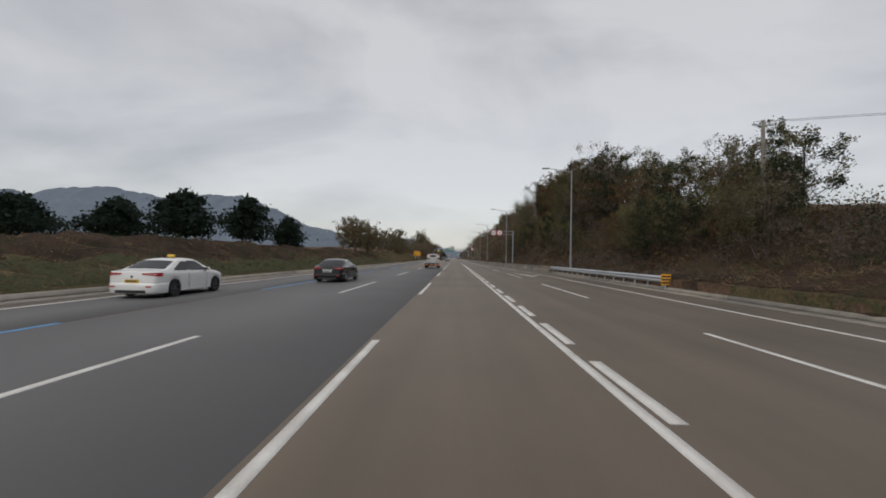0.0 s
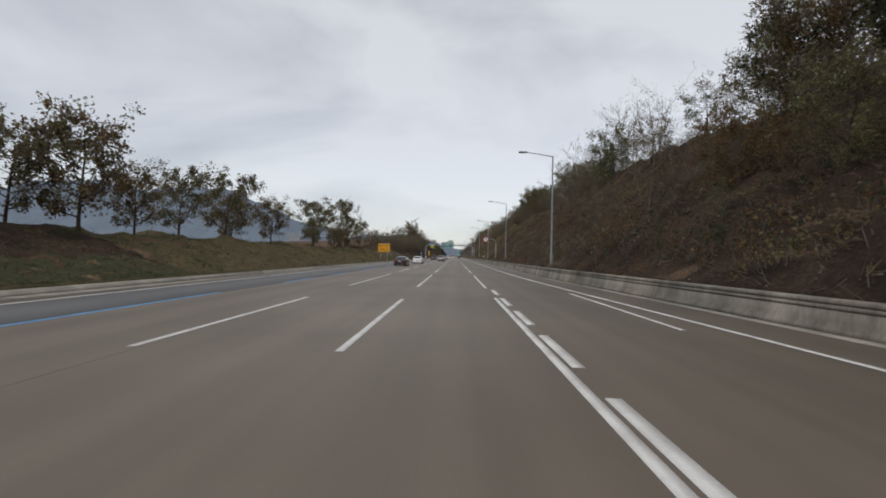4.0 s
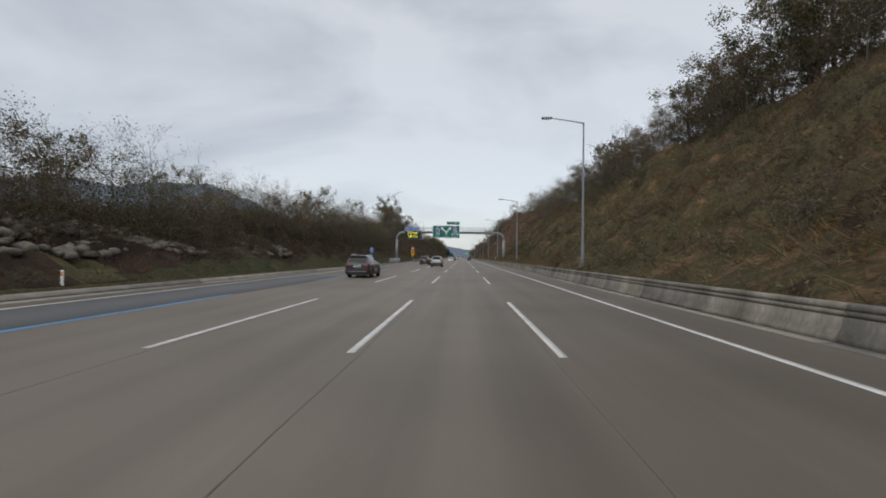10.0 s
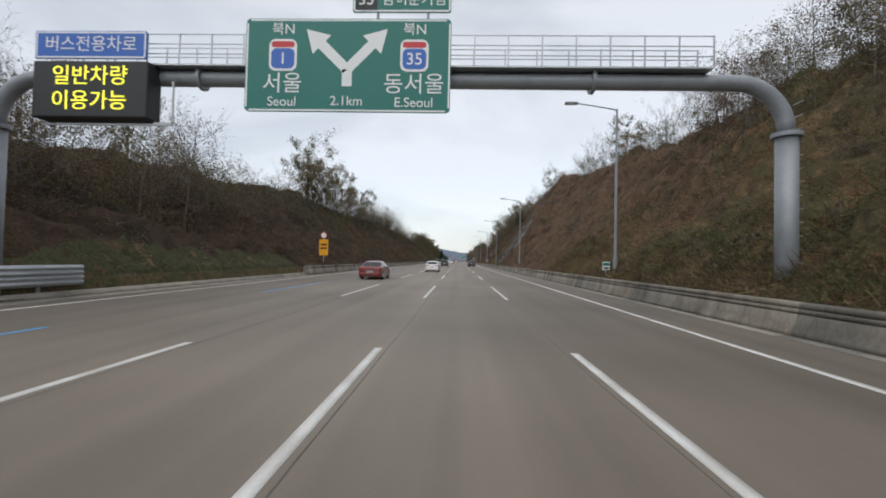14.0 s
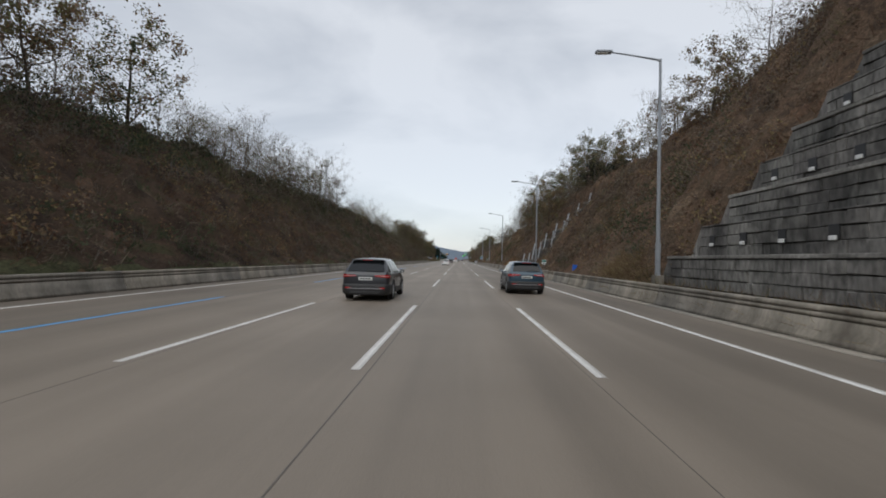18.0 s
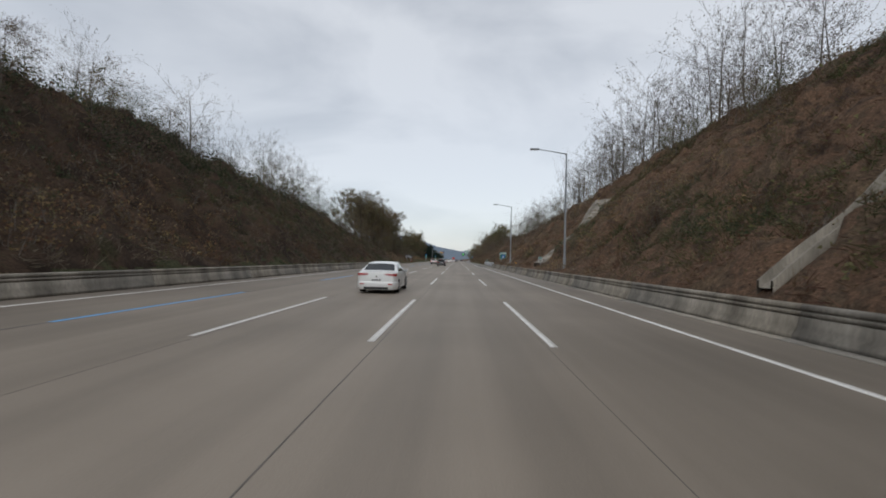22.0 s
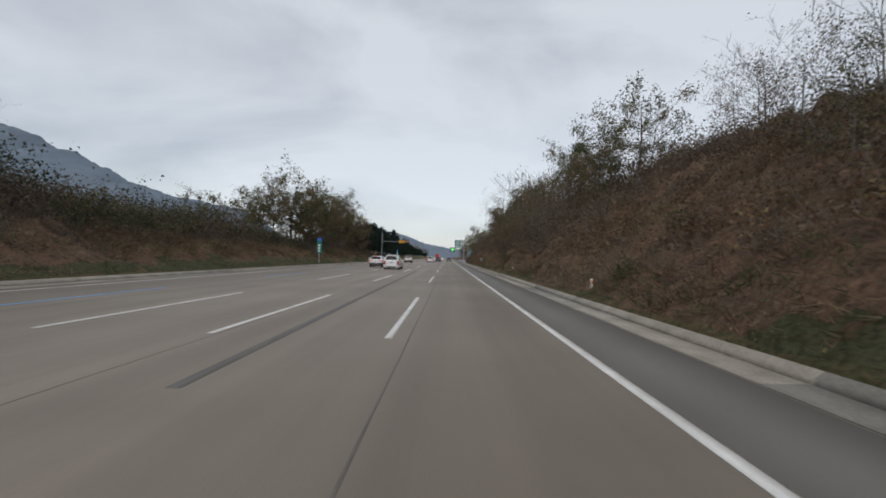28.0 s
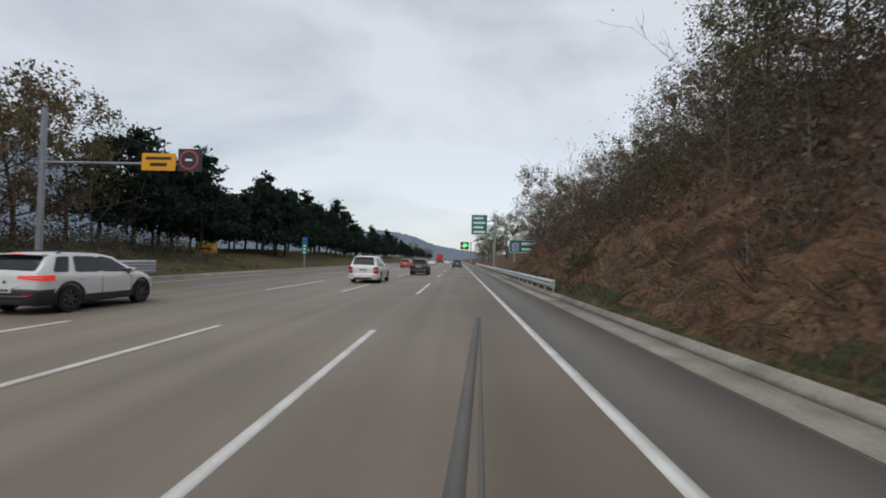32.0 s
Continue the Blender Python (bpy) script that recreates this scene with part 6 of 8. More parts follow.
        if clad:
            part("side_cladding", boxes((s * hw * 0.90, s * hw * 1.0, ya + wheel_r * 1.25, yb - wheel_r * 1.25, sill - 0.02, sill + 0.17), bevel=0.025), clad, thing)
            if clad is M_GREY_CLAD:
                part("door_strip", boxes((s * hw * 0.96, s * hw * 0.998, ya + wheel_r * 1.3, yb - wheel_r * 1.3, sill + 0.30, sill + 0.38), bevel=0.012), clad, thing)
            for yw in (ya, yb):
                q = [(r, a_) for a_ in np.linspace(-0.35, math.pi + 0.35, 19) for r in (1.12, 1.34)]
                rows = [[(s * (width(yw + wheel_r * r * math.cos(a_)) + (0.016 if r > 1.2 else -0.03) + (0.0 if 0 <= a_ <= math.pi else -0.0)), yw + wheel_r * r * math.cos(a_), max(wheel_r + wheel_r * r * math.sin(a_), sill - 0.02)) for r in (1.12, 1.16, 1.30, 1.345)] for a_ in np.linspace(-0.3, math.pi + 0.3, 19)]
                rows = [[(s * (width(y) + dx), y, z) for (x, y, z), dx in zip(row, (-0.06, 0.020, 0.018, -0.02))] for row in rows]
                surface("wheel_arch", rows, clad, thing)
        # tail lamp wraps round the corner of the shell
        inner, wrap, z0o, z1o, z0i, z1i = lamp
        lm = M_RED_LIT if lit else M_RED_LAMP
        xr = width(rear)
        plan = [(xr * f, rear - 0.014) for f in np.linspace(inner, 0.96, 5)] + [(width(rear + q) + 0.012, rear + q) for q in np.linspace(0.02, wrap, 6)]
        n = len(plan)

        def strip_of(f0, f1, grow):
            out = []
            for i, (x, y) in enumerate(plan):
                u = i / (n - 1)
                zl_, zh_ = z0i + (z0o - z0i) * min(1, u * 1.6), z1i + (z1o - z1i) * min(1, u * 1.6)
                lean = slant * max(0, 4 - i) / 4
                out.append([(s * (x + grow - lean * (1 - v)), y - grow * (y < rear + 0.05), zl_ + (zh_ - zl_) * v) for v in np.linspace(f0, f1, 4)])
            return out
        lamp_part = surface("tail_lamp", strip_of(0.0, 1.0, 0.0), lm, thing)
        surface("clear_lens", [r for r in strip_of(*(clear or (0.44, 0.56)), 0.004)][: n - (2 if clear else 4)], M_CLEAR_LAMP, lamp_part)
        part("reflector", boxes((s * hw * 0.6, s * hw * 0.80, rear - 0.088, rear - 0.05, sill + 0.20, sill + 0.25)), M_RED_LAMP, thing)
        surface("headlamp", [[(s * (width(front - q) + 0.006), front - q + 0.006, z) for z in (top(front - q) - 0.20, top(front - q) - 0.05)] for q in np.linspace(0.04, 0.5, 8)], M_CLEAR_LAMP, thing)
        if rails:
            xr_ = upper(0)[3][0]
            bm = pipe(bmesh.new(), [(s * xr_, rear + 0.75, H - 0.05), (s * xr_, rear + 0.9, H + 0.02), (s * xr_, rear + screen[1] - 0.35, H + 0.02), (s * xr_, rear + screen[1] - 0.2, H - 0.04)], 0.02)
            part("roof_rail", bm, M_BLACK if lit else M_ALLOY, thing)
    # bumpers wrap from arch to arch
    side_end = max(rear + 0.3, ya - wheel_r * 1.34) - rear
    run = [(width(rear + q) + 0.024, rear + q) for q in np.linspace(side_end, 0.03, 8)] + [(width(rear) + 0.03, rear - 0.015), (width(rear) * 0.93, rear - 0.065)]
    run += [(width(rear) * f, rear - 0.08) for f in (0.6, 0.0)]
    run = run + [(-x, y) for x, y in run[:-1][::-1]]
    hb = 0.36 if clad else 0.33
    bumper = surface("rear_bumper", [[(x * k, y + d, sill + z) for z, k, d in ((-0.03, 0.95, 0.05), (0.02, 0.99, 0.01), (0.16, 1.0, 0.0), (hb - 0.05, 1.0, 0.0), (hb, 0.99, 0.02), (hb + 0.01, 0.955, 0.09))] for x, y in run], clad or mat, thing)
    part("bumper_insert", boxes((-hw * 0.60, hw * 0.60, rear - 0.088, rear + 0.1, sill - 0.01, sill + 0.10), bevel=0.02), M_BLACK, bumper)
    if clad:
        part("bumper_step", boxes((-hw * 0.72, hw * 0.72, rear - 0.094, rear - 0.06, sill + 0.19, sill + 0.21)), M_ALLOY, bumper)
    part("front_bumper", boxes((-hw * 0.70, hw * 0.70, front - 0.3, front + 0.03, sill + 0.0, sill + 0.26), bevel=0.08), clad or mat, thing, smooth=True)
    part("grille", boxes((-hw * 0.42, hw * 0.42, front - 0.2, front + 0.012, sill + 0.22, sill + 0.34), bevel=0.02), M_BLACK, thing)
    pl = part("number_plate", boxes((-0.26, 0.26, rear - 0.10 if plate_z < sill + hb else rear - 0.022, rear + 0.05, plate_z - 0.06, plate_z + 0.06), bevel=0.006), plate, thing)
    py = rear - 0.104 if plate_z < sill + hb else rear - 0.026
    for k in range(4):
        part("plate_bar", boxes((-0.2 + k * 0.105, -0.12 + k * 0.105, py, py + 0.008, plate_z - 0.03, plate_z + 0.03)), M_INK, pl)
    zbad = min(top(rear) - 0.06, shoulder(rear) - 0.05)
    part("badge", tube(bmesh.new(), (0, rear + 0.01, zbad), (0, rear - 0.015, zbad), 0.045, sides=12), M_CHROME, thing)
    part("tailgate_trim", boxes((-0.34, 0.34, rear - 0.016, rear + 0.02, plate_z + 0.085, plate_z + 0.115), bevel=0.006), M_CHROME if clad is M_GREY_CLAD or bright_trim else mat, thing)
    if spoiler:
        xs_, ysp = upper(y1 + 0.05)[2][0], y1
        zsp = top(y1 + 0.1)
        sp = part("spoiler", boxes((-xs_ * 0.94, xs_ * 0.94, ysp - 0.14, ysp + 0.14, zsp - 0.045, zsp - 0.01), bevel=0.014), M_BLACK if clad is M_GREY_CLAD else mat, thing, smooth=False)
        part("brake_lamp", boxes((-0.2, 0.2, ysp - 0.146, ysp - 0.132, zsp - 0.04, zsp - 0.018)), lm, sp)
        zw = top(y0 + 0.02)
        part("rear_wiper", pipe(bmesh.new(), [(0.0, y0 - 0.03, zw), (0.3, y0 - 0.02, zw + 0.03), (0.55, y0 - 0.015, zw + 0.02)], 0.012, 6), M_BLACK, thing)
    if roof_sign:
        rs = part("roof_sign", boxes((-0.15, 0.15, -0.33, -0.2, H, H + 0.13), bevel=0.04), M_PLATE_YELLOW, thing)
        part("sign_foot", boxes((-0.24, 0.24, -0.37, -0.18, H - 0.02, H + 0.012), bevel=0.008), M_BLACK, rs)
    for s in (-1, 1):
        for yw in (ya, yb):
            wheel(thing, s * (hw - 0.118), yw, wheel_r, 0.225, alloy, 5 if alloy is M_ALLOY else 7)
        part("exhaust", tube(bmesh.new(), (s * hw * 0.5, rear - 0.05, sill + 0.02), (s * hw * 0.5, rear + 0.2, sill + 0.02), 0.035, sides=10), M_ALLOY, thing)
    return tagged(thing, label, category)


def wagon(L, H, tail=0.34, zb=1.08, hood=1.02, back=1.02):
    """Outline and panes of a tall car."""
    return dict(L=L, roof=((0.0, zb - 0.16), (0.02, zb), (0.06, zb + 0.04), (tail, H - 0.09), (tail + 0.12, H - 0.035), (1.2, H), (2.2, H - 0.01), (2.62, H - 0.09), (3.42, hood + 0.05), (3.7, hood), (L - 0.5, hood - 0.10), (L - 0.14, hood - 0.24), (L, hood - 0.44)),
                belt=(back + 0.02, 0.96), rear_glass=(0.075, tail - 0.015), screen=(3.34, 2.70), windows=((0.42, 0.86, 0.62, 1.02), (1.06, 1.92, 1.14, 1.92), (1.96, 3.10, 1.96, 2.56)))


def saloon(L, tail_z=0.98):
    return dict(L=L, roof=((0.0, tail_z - 0.12), (0.04, tail_z), (0.50, tail_z + 0.03), (0.62, tail_z + 0.05), (1.35, 1.36), (1.7, 1.43), (2.2, 1.465), (2.6, 1.44), (2.85, 1.37), (3.62, 0.99), (3.8, 0.96), (L - 0.5, 0.86), (L - 0.12, 0.72), (L, 0.54)),
                belt=(0.96, 0.90), rear_glass=(0.68, 1.34), screen=(3.54, 2.88), windows=((1.02, 1.92, 1.50, 1.92), (1.96, 3.22, 1.96, 2.80)), spoiler=False, sill=0.21, wheel_r=0.335, base=2.84, nose=0.95)


WIDE = (0.48, 0.34, 0.80, 0.93, 0.86, 0.91)
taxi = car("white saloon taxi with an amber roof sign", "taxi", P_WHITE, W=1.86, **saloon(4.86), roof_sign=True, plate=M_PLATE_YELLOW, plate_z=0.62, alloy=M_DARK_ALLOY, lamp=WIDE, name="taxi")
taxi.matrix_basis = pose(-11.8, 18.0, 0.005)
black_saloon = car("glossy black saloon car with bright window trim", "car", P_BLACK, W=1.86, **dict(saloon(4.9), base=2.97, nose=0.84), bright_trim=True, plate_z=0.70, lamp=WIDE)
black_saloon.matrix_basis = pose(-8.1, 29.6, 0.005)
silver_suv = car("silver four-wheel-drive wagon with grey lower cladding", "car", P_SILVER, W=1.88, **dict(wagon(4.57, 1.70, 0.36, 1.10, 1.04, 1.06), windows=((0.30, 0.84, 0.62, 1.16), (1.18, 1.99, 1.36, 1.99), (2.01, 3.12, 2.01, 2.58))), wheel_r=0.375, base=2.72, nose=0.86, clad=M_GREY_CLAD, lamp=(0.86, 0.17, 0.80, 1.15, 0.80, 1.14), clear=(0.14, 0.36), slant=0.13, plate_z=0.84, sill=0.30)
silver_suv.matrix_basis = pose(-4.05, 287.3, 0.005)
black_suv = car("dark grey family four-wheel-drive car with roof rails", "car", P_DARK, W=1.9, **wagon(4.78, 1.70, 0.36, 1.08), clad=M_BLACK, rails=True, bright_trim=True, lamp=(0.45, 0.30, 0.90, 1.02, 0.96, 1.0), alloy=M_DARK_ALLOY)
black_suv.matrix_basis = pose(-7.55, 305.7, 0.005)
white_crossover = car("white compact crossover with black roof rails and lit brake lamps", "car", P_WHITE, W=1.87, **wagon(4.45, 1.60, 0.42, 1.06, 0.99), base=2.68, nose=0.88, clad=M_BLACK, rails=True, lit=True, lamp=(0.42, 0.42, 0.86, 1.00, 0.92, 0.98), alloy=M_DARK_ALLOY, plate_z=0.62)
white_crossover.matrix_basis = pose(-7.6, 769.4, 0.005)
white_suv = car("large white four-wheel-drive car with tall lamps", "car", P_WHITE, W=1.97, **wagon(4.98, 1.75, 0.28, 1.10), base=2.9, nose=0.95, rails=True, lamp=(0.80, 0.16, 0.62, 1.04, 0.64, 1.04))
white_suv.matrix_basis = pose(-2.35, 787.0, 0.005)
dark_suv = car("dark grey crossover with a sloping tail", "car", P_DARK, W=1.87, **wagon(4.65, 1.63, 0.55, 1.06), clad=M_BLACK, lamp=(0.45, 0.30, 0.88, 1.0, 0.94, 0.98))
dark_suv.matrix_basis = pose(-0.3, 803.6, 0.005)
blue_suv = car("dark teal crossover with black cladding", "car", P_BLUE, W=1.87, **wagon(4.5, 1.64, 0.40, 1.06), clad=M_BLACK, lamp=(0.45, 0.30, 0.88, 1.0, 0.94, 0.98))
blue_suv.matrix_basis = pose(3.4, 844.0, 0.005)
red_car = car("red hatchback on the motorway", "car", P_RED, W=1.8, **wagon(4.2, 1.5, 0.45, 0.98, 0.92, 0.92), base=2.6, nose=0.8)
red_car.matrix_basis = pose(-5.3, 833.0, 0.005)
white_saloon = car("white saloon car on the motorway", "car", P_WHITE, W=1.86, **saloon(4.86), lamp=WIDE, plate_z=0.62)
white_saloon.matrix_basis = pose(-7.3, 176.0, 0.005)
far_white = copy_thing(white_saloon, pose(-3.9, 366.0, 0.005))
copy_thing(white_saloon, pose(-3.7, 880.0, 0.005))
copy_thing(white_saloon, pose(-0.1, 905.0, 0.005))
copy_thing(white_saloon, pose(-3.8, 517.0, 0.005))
# the cars above once more, added at further places along the lanes
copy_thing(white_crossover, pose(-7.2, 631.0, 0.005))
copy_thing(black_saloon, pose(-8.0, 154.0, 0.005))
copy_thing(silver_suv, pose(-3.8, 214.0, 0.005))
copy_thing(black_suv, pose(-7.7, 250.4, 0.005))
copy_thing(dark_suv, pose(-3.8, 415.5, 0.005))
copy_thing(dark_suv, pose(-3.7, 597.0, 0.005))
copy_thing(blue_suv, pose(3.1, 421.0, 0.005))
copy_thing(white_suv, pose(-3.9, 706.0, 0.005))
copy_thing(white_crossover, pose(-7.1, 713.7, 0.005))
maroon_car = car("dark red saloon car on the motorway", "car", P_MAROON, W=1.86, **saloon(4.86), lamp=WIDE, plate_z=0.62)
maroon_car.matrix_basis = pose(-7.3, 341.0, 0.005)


# ---- flatbed recovery truck ----
M_DECK = material("grey_steel_deck", (0.20, 0.215, 0.23), rough=0.5, metal=0.4, vary=0.25, scale=1.5, fine=30)
M_YELLOW_GRIP = material("yellow_grip_plate", (0.70, 0.42, 0.05), rough=0.6, vary=0.3, scale=3, fine=40, bump=0.3)
M_ORANGE = plain("orange_stripe", (0.80, 0.30, 0.03), 0.5)
M_CHEQUER = material("chequer_plate", (0.66, 0.67, 0.68), rough=0.45, metal=0.35, vary=0.3, scale=8, fine=30, bump=0.5)


M_WORK_GLASS = plain("work_lamp_lens", (0.20, 0.19, 0.17), 0.12, 0.6, coat=0.6)


def plate_of(outline, x0, x1):
    """A flat plate of a given outline (y, z), from x0 to x1."""
    bm = bmesh.new()
    near, far = [[bm.verts.new((x, y, z)) for y, z in outline] for x in (x0, x1)]
    bm.faces.new(near)
    bm.faces.new(far[::-1])
    n = len(outline)
    for k in range(n):
        bm.faces.new((near[k], far[k], far[(k + 1) % n], near[(k + 1) % n]))
    bmesh.ops.recalc_face_normals(bm, faces=bm.faces)
    return bm


def arc_points(r, a0, a1, n=9, z=0.40):
    return [(r * math.cos(a), z + r * math.sin(a)) for a in np.linspace(radians(a0), radians(a1), n)]


def recovery_truck():
    t = new("recovery_truck")   # y = 0 at the rear axle, x = 0 in the middle
    part("chassis", boxes((-0.45, -0.3, -2.1, 4.9, 0.55, 0.80), (0.3, 0.45, -2.1, 4.9, 0.55, 0.80), (-0.45, 0.45, -1.8, -1.6, 0.55, 0.75), (-0.45, 0.45, 1.8, 2.0, 0.55, 0.75)), M_BLACK, t)
    part("deck", boxes((-1.08, 1.08, -2.4, 3.15, 0.86, 0.94), bevel=0.01), M_DECK, t)
    for s in (-1, 1):
        grip = part("grip_strip", boxes((s * 0.45, s * 0.88, -2.38, 3.1, 0.942, 0.952)), M_YELLOW_GRIP, t)
        tagged(part("grip_ribs", boxes(*[(s * x, s * (x + 0.09), y, y + 0.03, 0.951, 0.958) for y in np.arange(-2.34, 3.05, 0.13) for x in (0.47, 0.62, 0.77)]), M_DECK, grip), kind="stuff")
        part("edge_bar", boxes((s * 0.885, s * 0.93, -2.38, 3.1, 0.942, 0.962), (s * 0.40, s * 0.44, -2.38, 3.1, 0.942, 0.962)), M_BLACK, grip)
        part("red_line", boxes((s * 0.96, s * 0.985, -2.38, 3.1, 0.942, 0.950)), M_RED_LAMP, t)
        part("side_marker", boxes((s * 1.098, s * 1.108, 0.95, 1.12, 0.66, 0.72), bevel=0.004), M_AMBER_LAMP, t)
        part("side_marker", boxes((s * 1.098, s * 1.108, 2.75, 2.88, 0.70, 0.74), bevel=0.004), M_AMBER_LAMP, t)
        part("wheel_well", boxes((s * 0.55, s * 1.06, -0.60, 0.62, 0.74, 0.85), (s * 0.55, s * 1.05, 0.56, 0.64, 0.42, 0.84)), M_BLACK, t)
        part("front_wheel_well", boxes((s * 0.80, s * 1.035, 3.30, 4.62, 0.64, 0.86), bevel=0.02), M_BLACK, t)
        part("cab_post", boxes((s * 0.985, s * 1.03, 3.30, 3.42, 0.98, 2.05), bevel=0.01), M_BLACK, t)
        part("lamp_bracket", boxes((s * 0.67, s * 1.02, 3.30, 3.36, 2.03, 2.20), bevel=0.02), M_GREY_CLAD, t)
        part("roof_post", boxes((s * 0.60, s * 0.66, 3.28, 3.36, 1.62, 2.22), bevel=0.01), P_WHITE, t)
        part("side_decal", boxes((s * 1.022, s * 1.027, 4.18, 4.42, 1.27, 1.30), (s * 1.022, s * 1.027, 4.22, 4.48, 1.21, 1.24)), M_GREY_CLAD, t)
        part("tie_rod", tube(bmesh.new(), (s * 0.15, 2.2, 0.975), (s * 0.95, 3.0, 0.985), 0.018, sides=6), M_STEEL, t)
        part("tie_hook", boxes((s * 0.90, s * 1.0, 1.0, 1.12, 0.955, 0.99), (s * 0.90, s * 1.0, -0.6, -0.48, 0.955, 0.99), bevel=0.01), M_BLACK, t)
        rail = part("side_rail", boxes((s * 1.04, s * 1.14, -2.4, 3.2, 0.80, 0.98), bevel=0.015), P_WHITE, t)
        part("stripe", boxes((s * 1.138, s * 1.146, -2.4, 3.2, 0.80, 0.86)), M_ORANGE, rail)
        part("side_skirt", plate_of(arc_points(0.56, 2, 45) + [(3.15, 0.796), (3.15, 0.42)], s * 1.04, s * 1.10), P_WHITE, t)
        part("skirt_edge", boxes((s * 1.035, s * 1.104, 0.58, 3.15, 0.405, 0.425)), M_GREY_CLAD, t)
        guard = part("mudguard", plate_of([(-1.06, 0.34), (-1.06, 0.47), (-0.52, 0.79)] + arc_points(0.56, 135, 184), s * 1.05, s * 1.11), P_WHITE, t)
        for k in range(3):
            for half, mt in ((0, M_GREY_CLAD), (1, M_RED_LAMP)):
                y, z = -0.92 + 0.105 * k + 0.02 * half, 0.45 + 0.02 * k + 0.05 * half
                part("maker_mark", plate_of([(y, z), (y + 0.03, z + 0.002), (y + 0.05, z + 0.05), (y + 0.02, z + 0.048)], s * 1.112, s * 1.117), mt, guard)
                part("maker_mark", plate_of([(y + 0.055, z + 0.004), (y + 0.08, z + 0.008), (y + 0.085, z + 0.056), (y + 0.05, z + 0.05)], s * 1.112, s * 1.117), mt, guard)
        # black box put in for the shade under the deck's tail
        part("rear_shade_box", boxes((s * 0.75, s * 1.0, -2.1, -0.75, 0.40, 0.80), bevel=0.02), M_BLACK, t)
        part("arch", boxes((s * 0.92, s * 1.08, -0.52, 0.60, 0.78, 0.85), bevel=0.02), M_BLACK, t)
        wheel(t, s * 0.93, 0.0, 0.40, 0.30, M_ALLOY, 8, dish=True)
        wheel(t, s * 0.95, 4.05, 0.40, 0.24, M_ALLOY, 8, dish=True)
        # rear lamps
        for k, (x, mt) in enumerate(((0.95, M_AMBER_LIT), (0.78, M_RED_LIT), (0.61, M_CLEAR_LAMP))):
            part("rear_lamp", tube(bmesh.new(), (s * x, -2.22, 0.56), (s * x, -2.29, 0.56), 0.07, sides=18), mt, t)
        part("marker_lamp", boxes((s * 1.02, s * 1.12, -2.28, -2.2, 0.53, 0.59), bevel=0.02), M_RED_LIT, t)
        part("reflector_plate", boxes((s * 0.28, s * 0.5, -2.262, -2.245, 0.49, 0.60)), M_RED_LAMP, t)
        # work lamps and posts behind the cab
        wl_body = part("work_lamp", boxes((s * 0.72, s * 0.98, 3.02, 3.14, 1.30, 1.62), bevel=0.04), M_BLACK, t)
        part("lamp_rim", boxes((s * 0.725, s * 0.975, 3.006, 3.03, 1.305, 1.615), bevel=0.01), M_CHROME, wl_body)
        part("lamp_glass", boxes((s * 0.75, s * 0.95, 2.998, 3.012, 1.33, 1.59), bevel=0.004), M_WORK_GLASS, wl_body)
        side = boxes((s * 0.62, s * 1.02, 3.16, 3.22, 0.98, 1.62))
        for v in side.verts:   # outer top corner cut away
            if abs(v.co.x) > 1.0 and v.co.z > 1.5:
                v.co.z = 1.32
        part("headboard_side", side, M_CHEQUER, t)
        part("headboard_post", boxes((s * 0.56, s * 0.62, 3.10, 3.18, 0.98, 1.72), bevel=0.01), M_BLACK, t)
        for x, mt in ((0.92, M_AMBER_LIT), (0.77, M_RED_LIT)):
            part("lamp_rim", tube(bmesh.new(), (s * x, 3.31, 2.115), (s * x, 3.282, 2.115), 0.078, sides=20), M_BLACK, t)
            part("roof_lamp", tube(bmesh.new(), (s * x, 3.30, 2.115), (s * x, 3.272, 2.115), 0.062, 0.05, sides=20), mt, t)
        # cab sides
        part("mirror_arm", pipe(bmesh.new(), [(s * 1.0, 4.75, 1.75), (s * 1.28, 4.85, 1.78), (s * 1.30, 4.85, 1.5)], 0.02), M_BLACK, t)
        part("mirror", boxes((s * 1.20, s * 1.40, 4.80, 4.92, 1.38, 1.75), bevel=0.04), M_BLACK, t)
        part("step", boxes((s * 0.85, s * 1.06, 3.45, 3.62, 0.35, 0.75), bevel=0.03), M_BLACK, t)
        part("cab_window", plate_of([(4.12, 1.42), (4.40, 1.36), (4.92, 1.20), (4.93, 1.34), (4.72, 1.90), (4.16, 1.93), (4.12, 1.88)], s * 1.0, s * 1.030), M_GLASS, t)
        part("quarter_window", plate_of([(3.46, 1.10), (3.60, 1.10), (3.64, 1.90), (3.50, 1.93)], s * 1.0, s * 1.026), M_GLASS, t)
        part("door_gap", boxes((s * 1.0, s * 1.024, 4.02, 4.035, 0.82, 1.96)), M_BLACK, t)
        part("door_handle", boxes((s * 1.02, s * 1.045, 4.07, 4.16, 1.08, 1.20), bevel=0.01), M_BLACK, t)
    part("rear_bar", boxes((-1.08, 1.08, -2.25, -2.15, 0.46, 0.66), bevel=0.01), M_BLACK, t)
    part("deck_tail", boxes((-1.10, 1.10, -2.46, -2.38, 0.80, 0.95), bevel=0.01), M_STEEL, t)
    pl = part("number_plate", boxes((-0.20, 0.20, -2.272, -2.255, 0.49, 0.63)), M_PLATE_YELLOW, t)
    for k in range(5):
        part("plate_bar", boxes((-0.17 + k * 0.07, -0.12 + k * 0.07, -2.276, -2.270, 0.52, 0.60)), M_INK, pl)
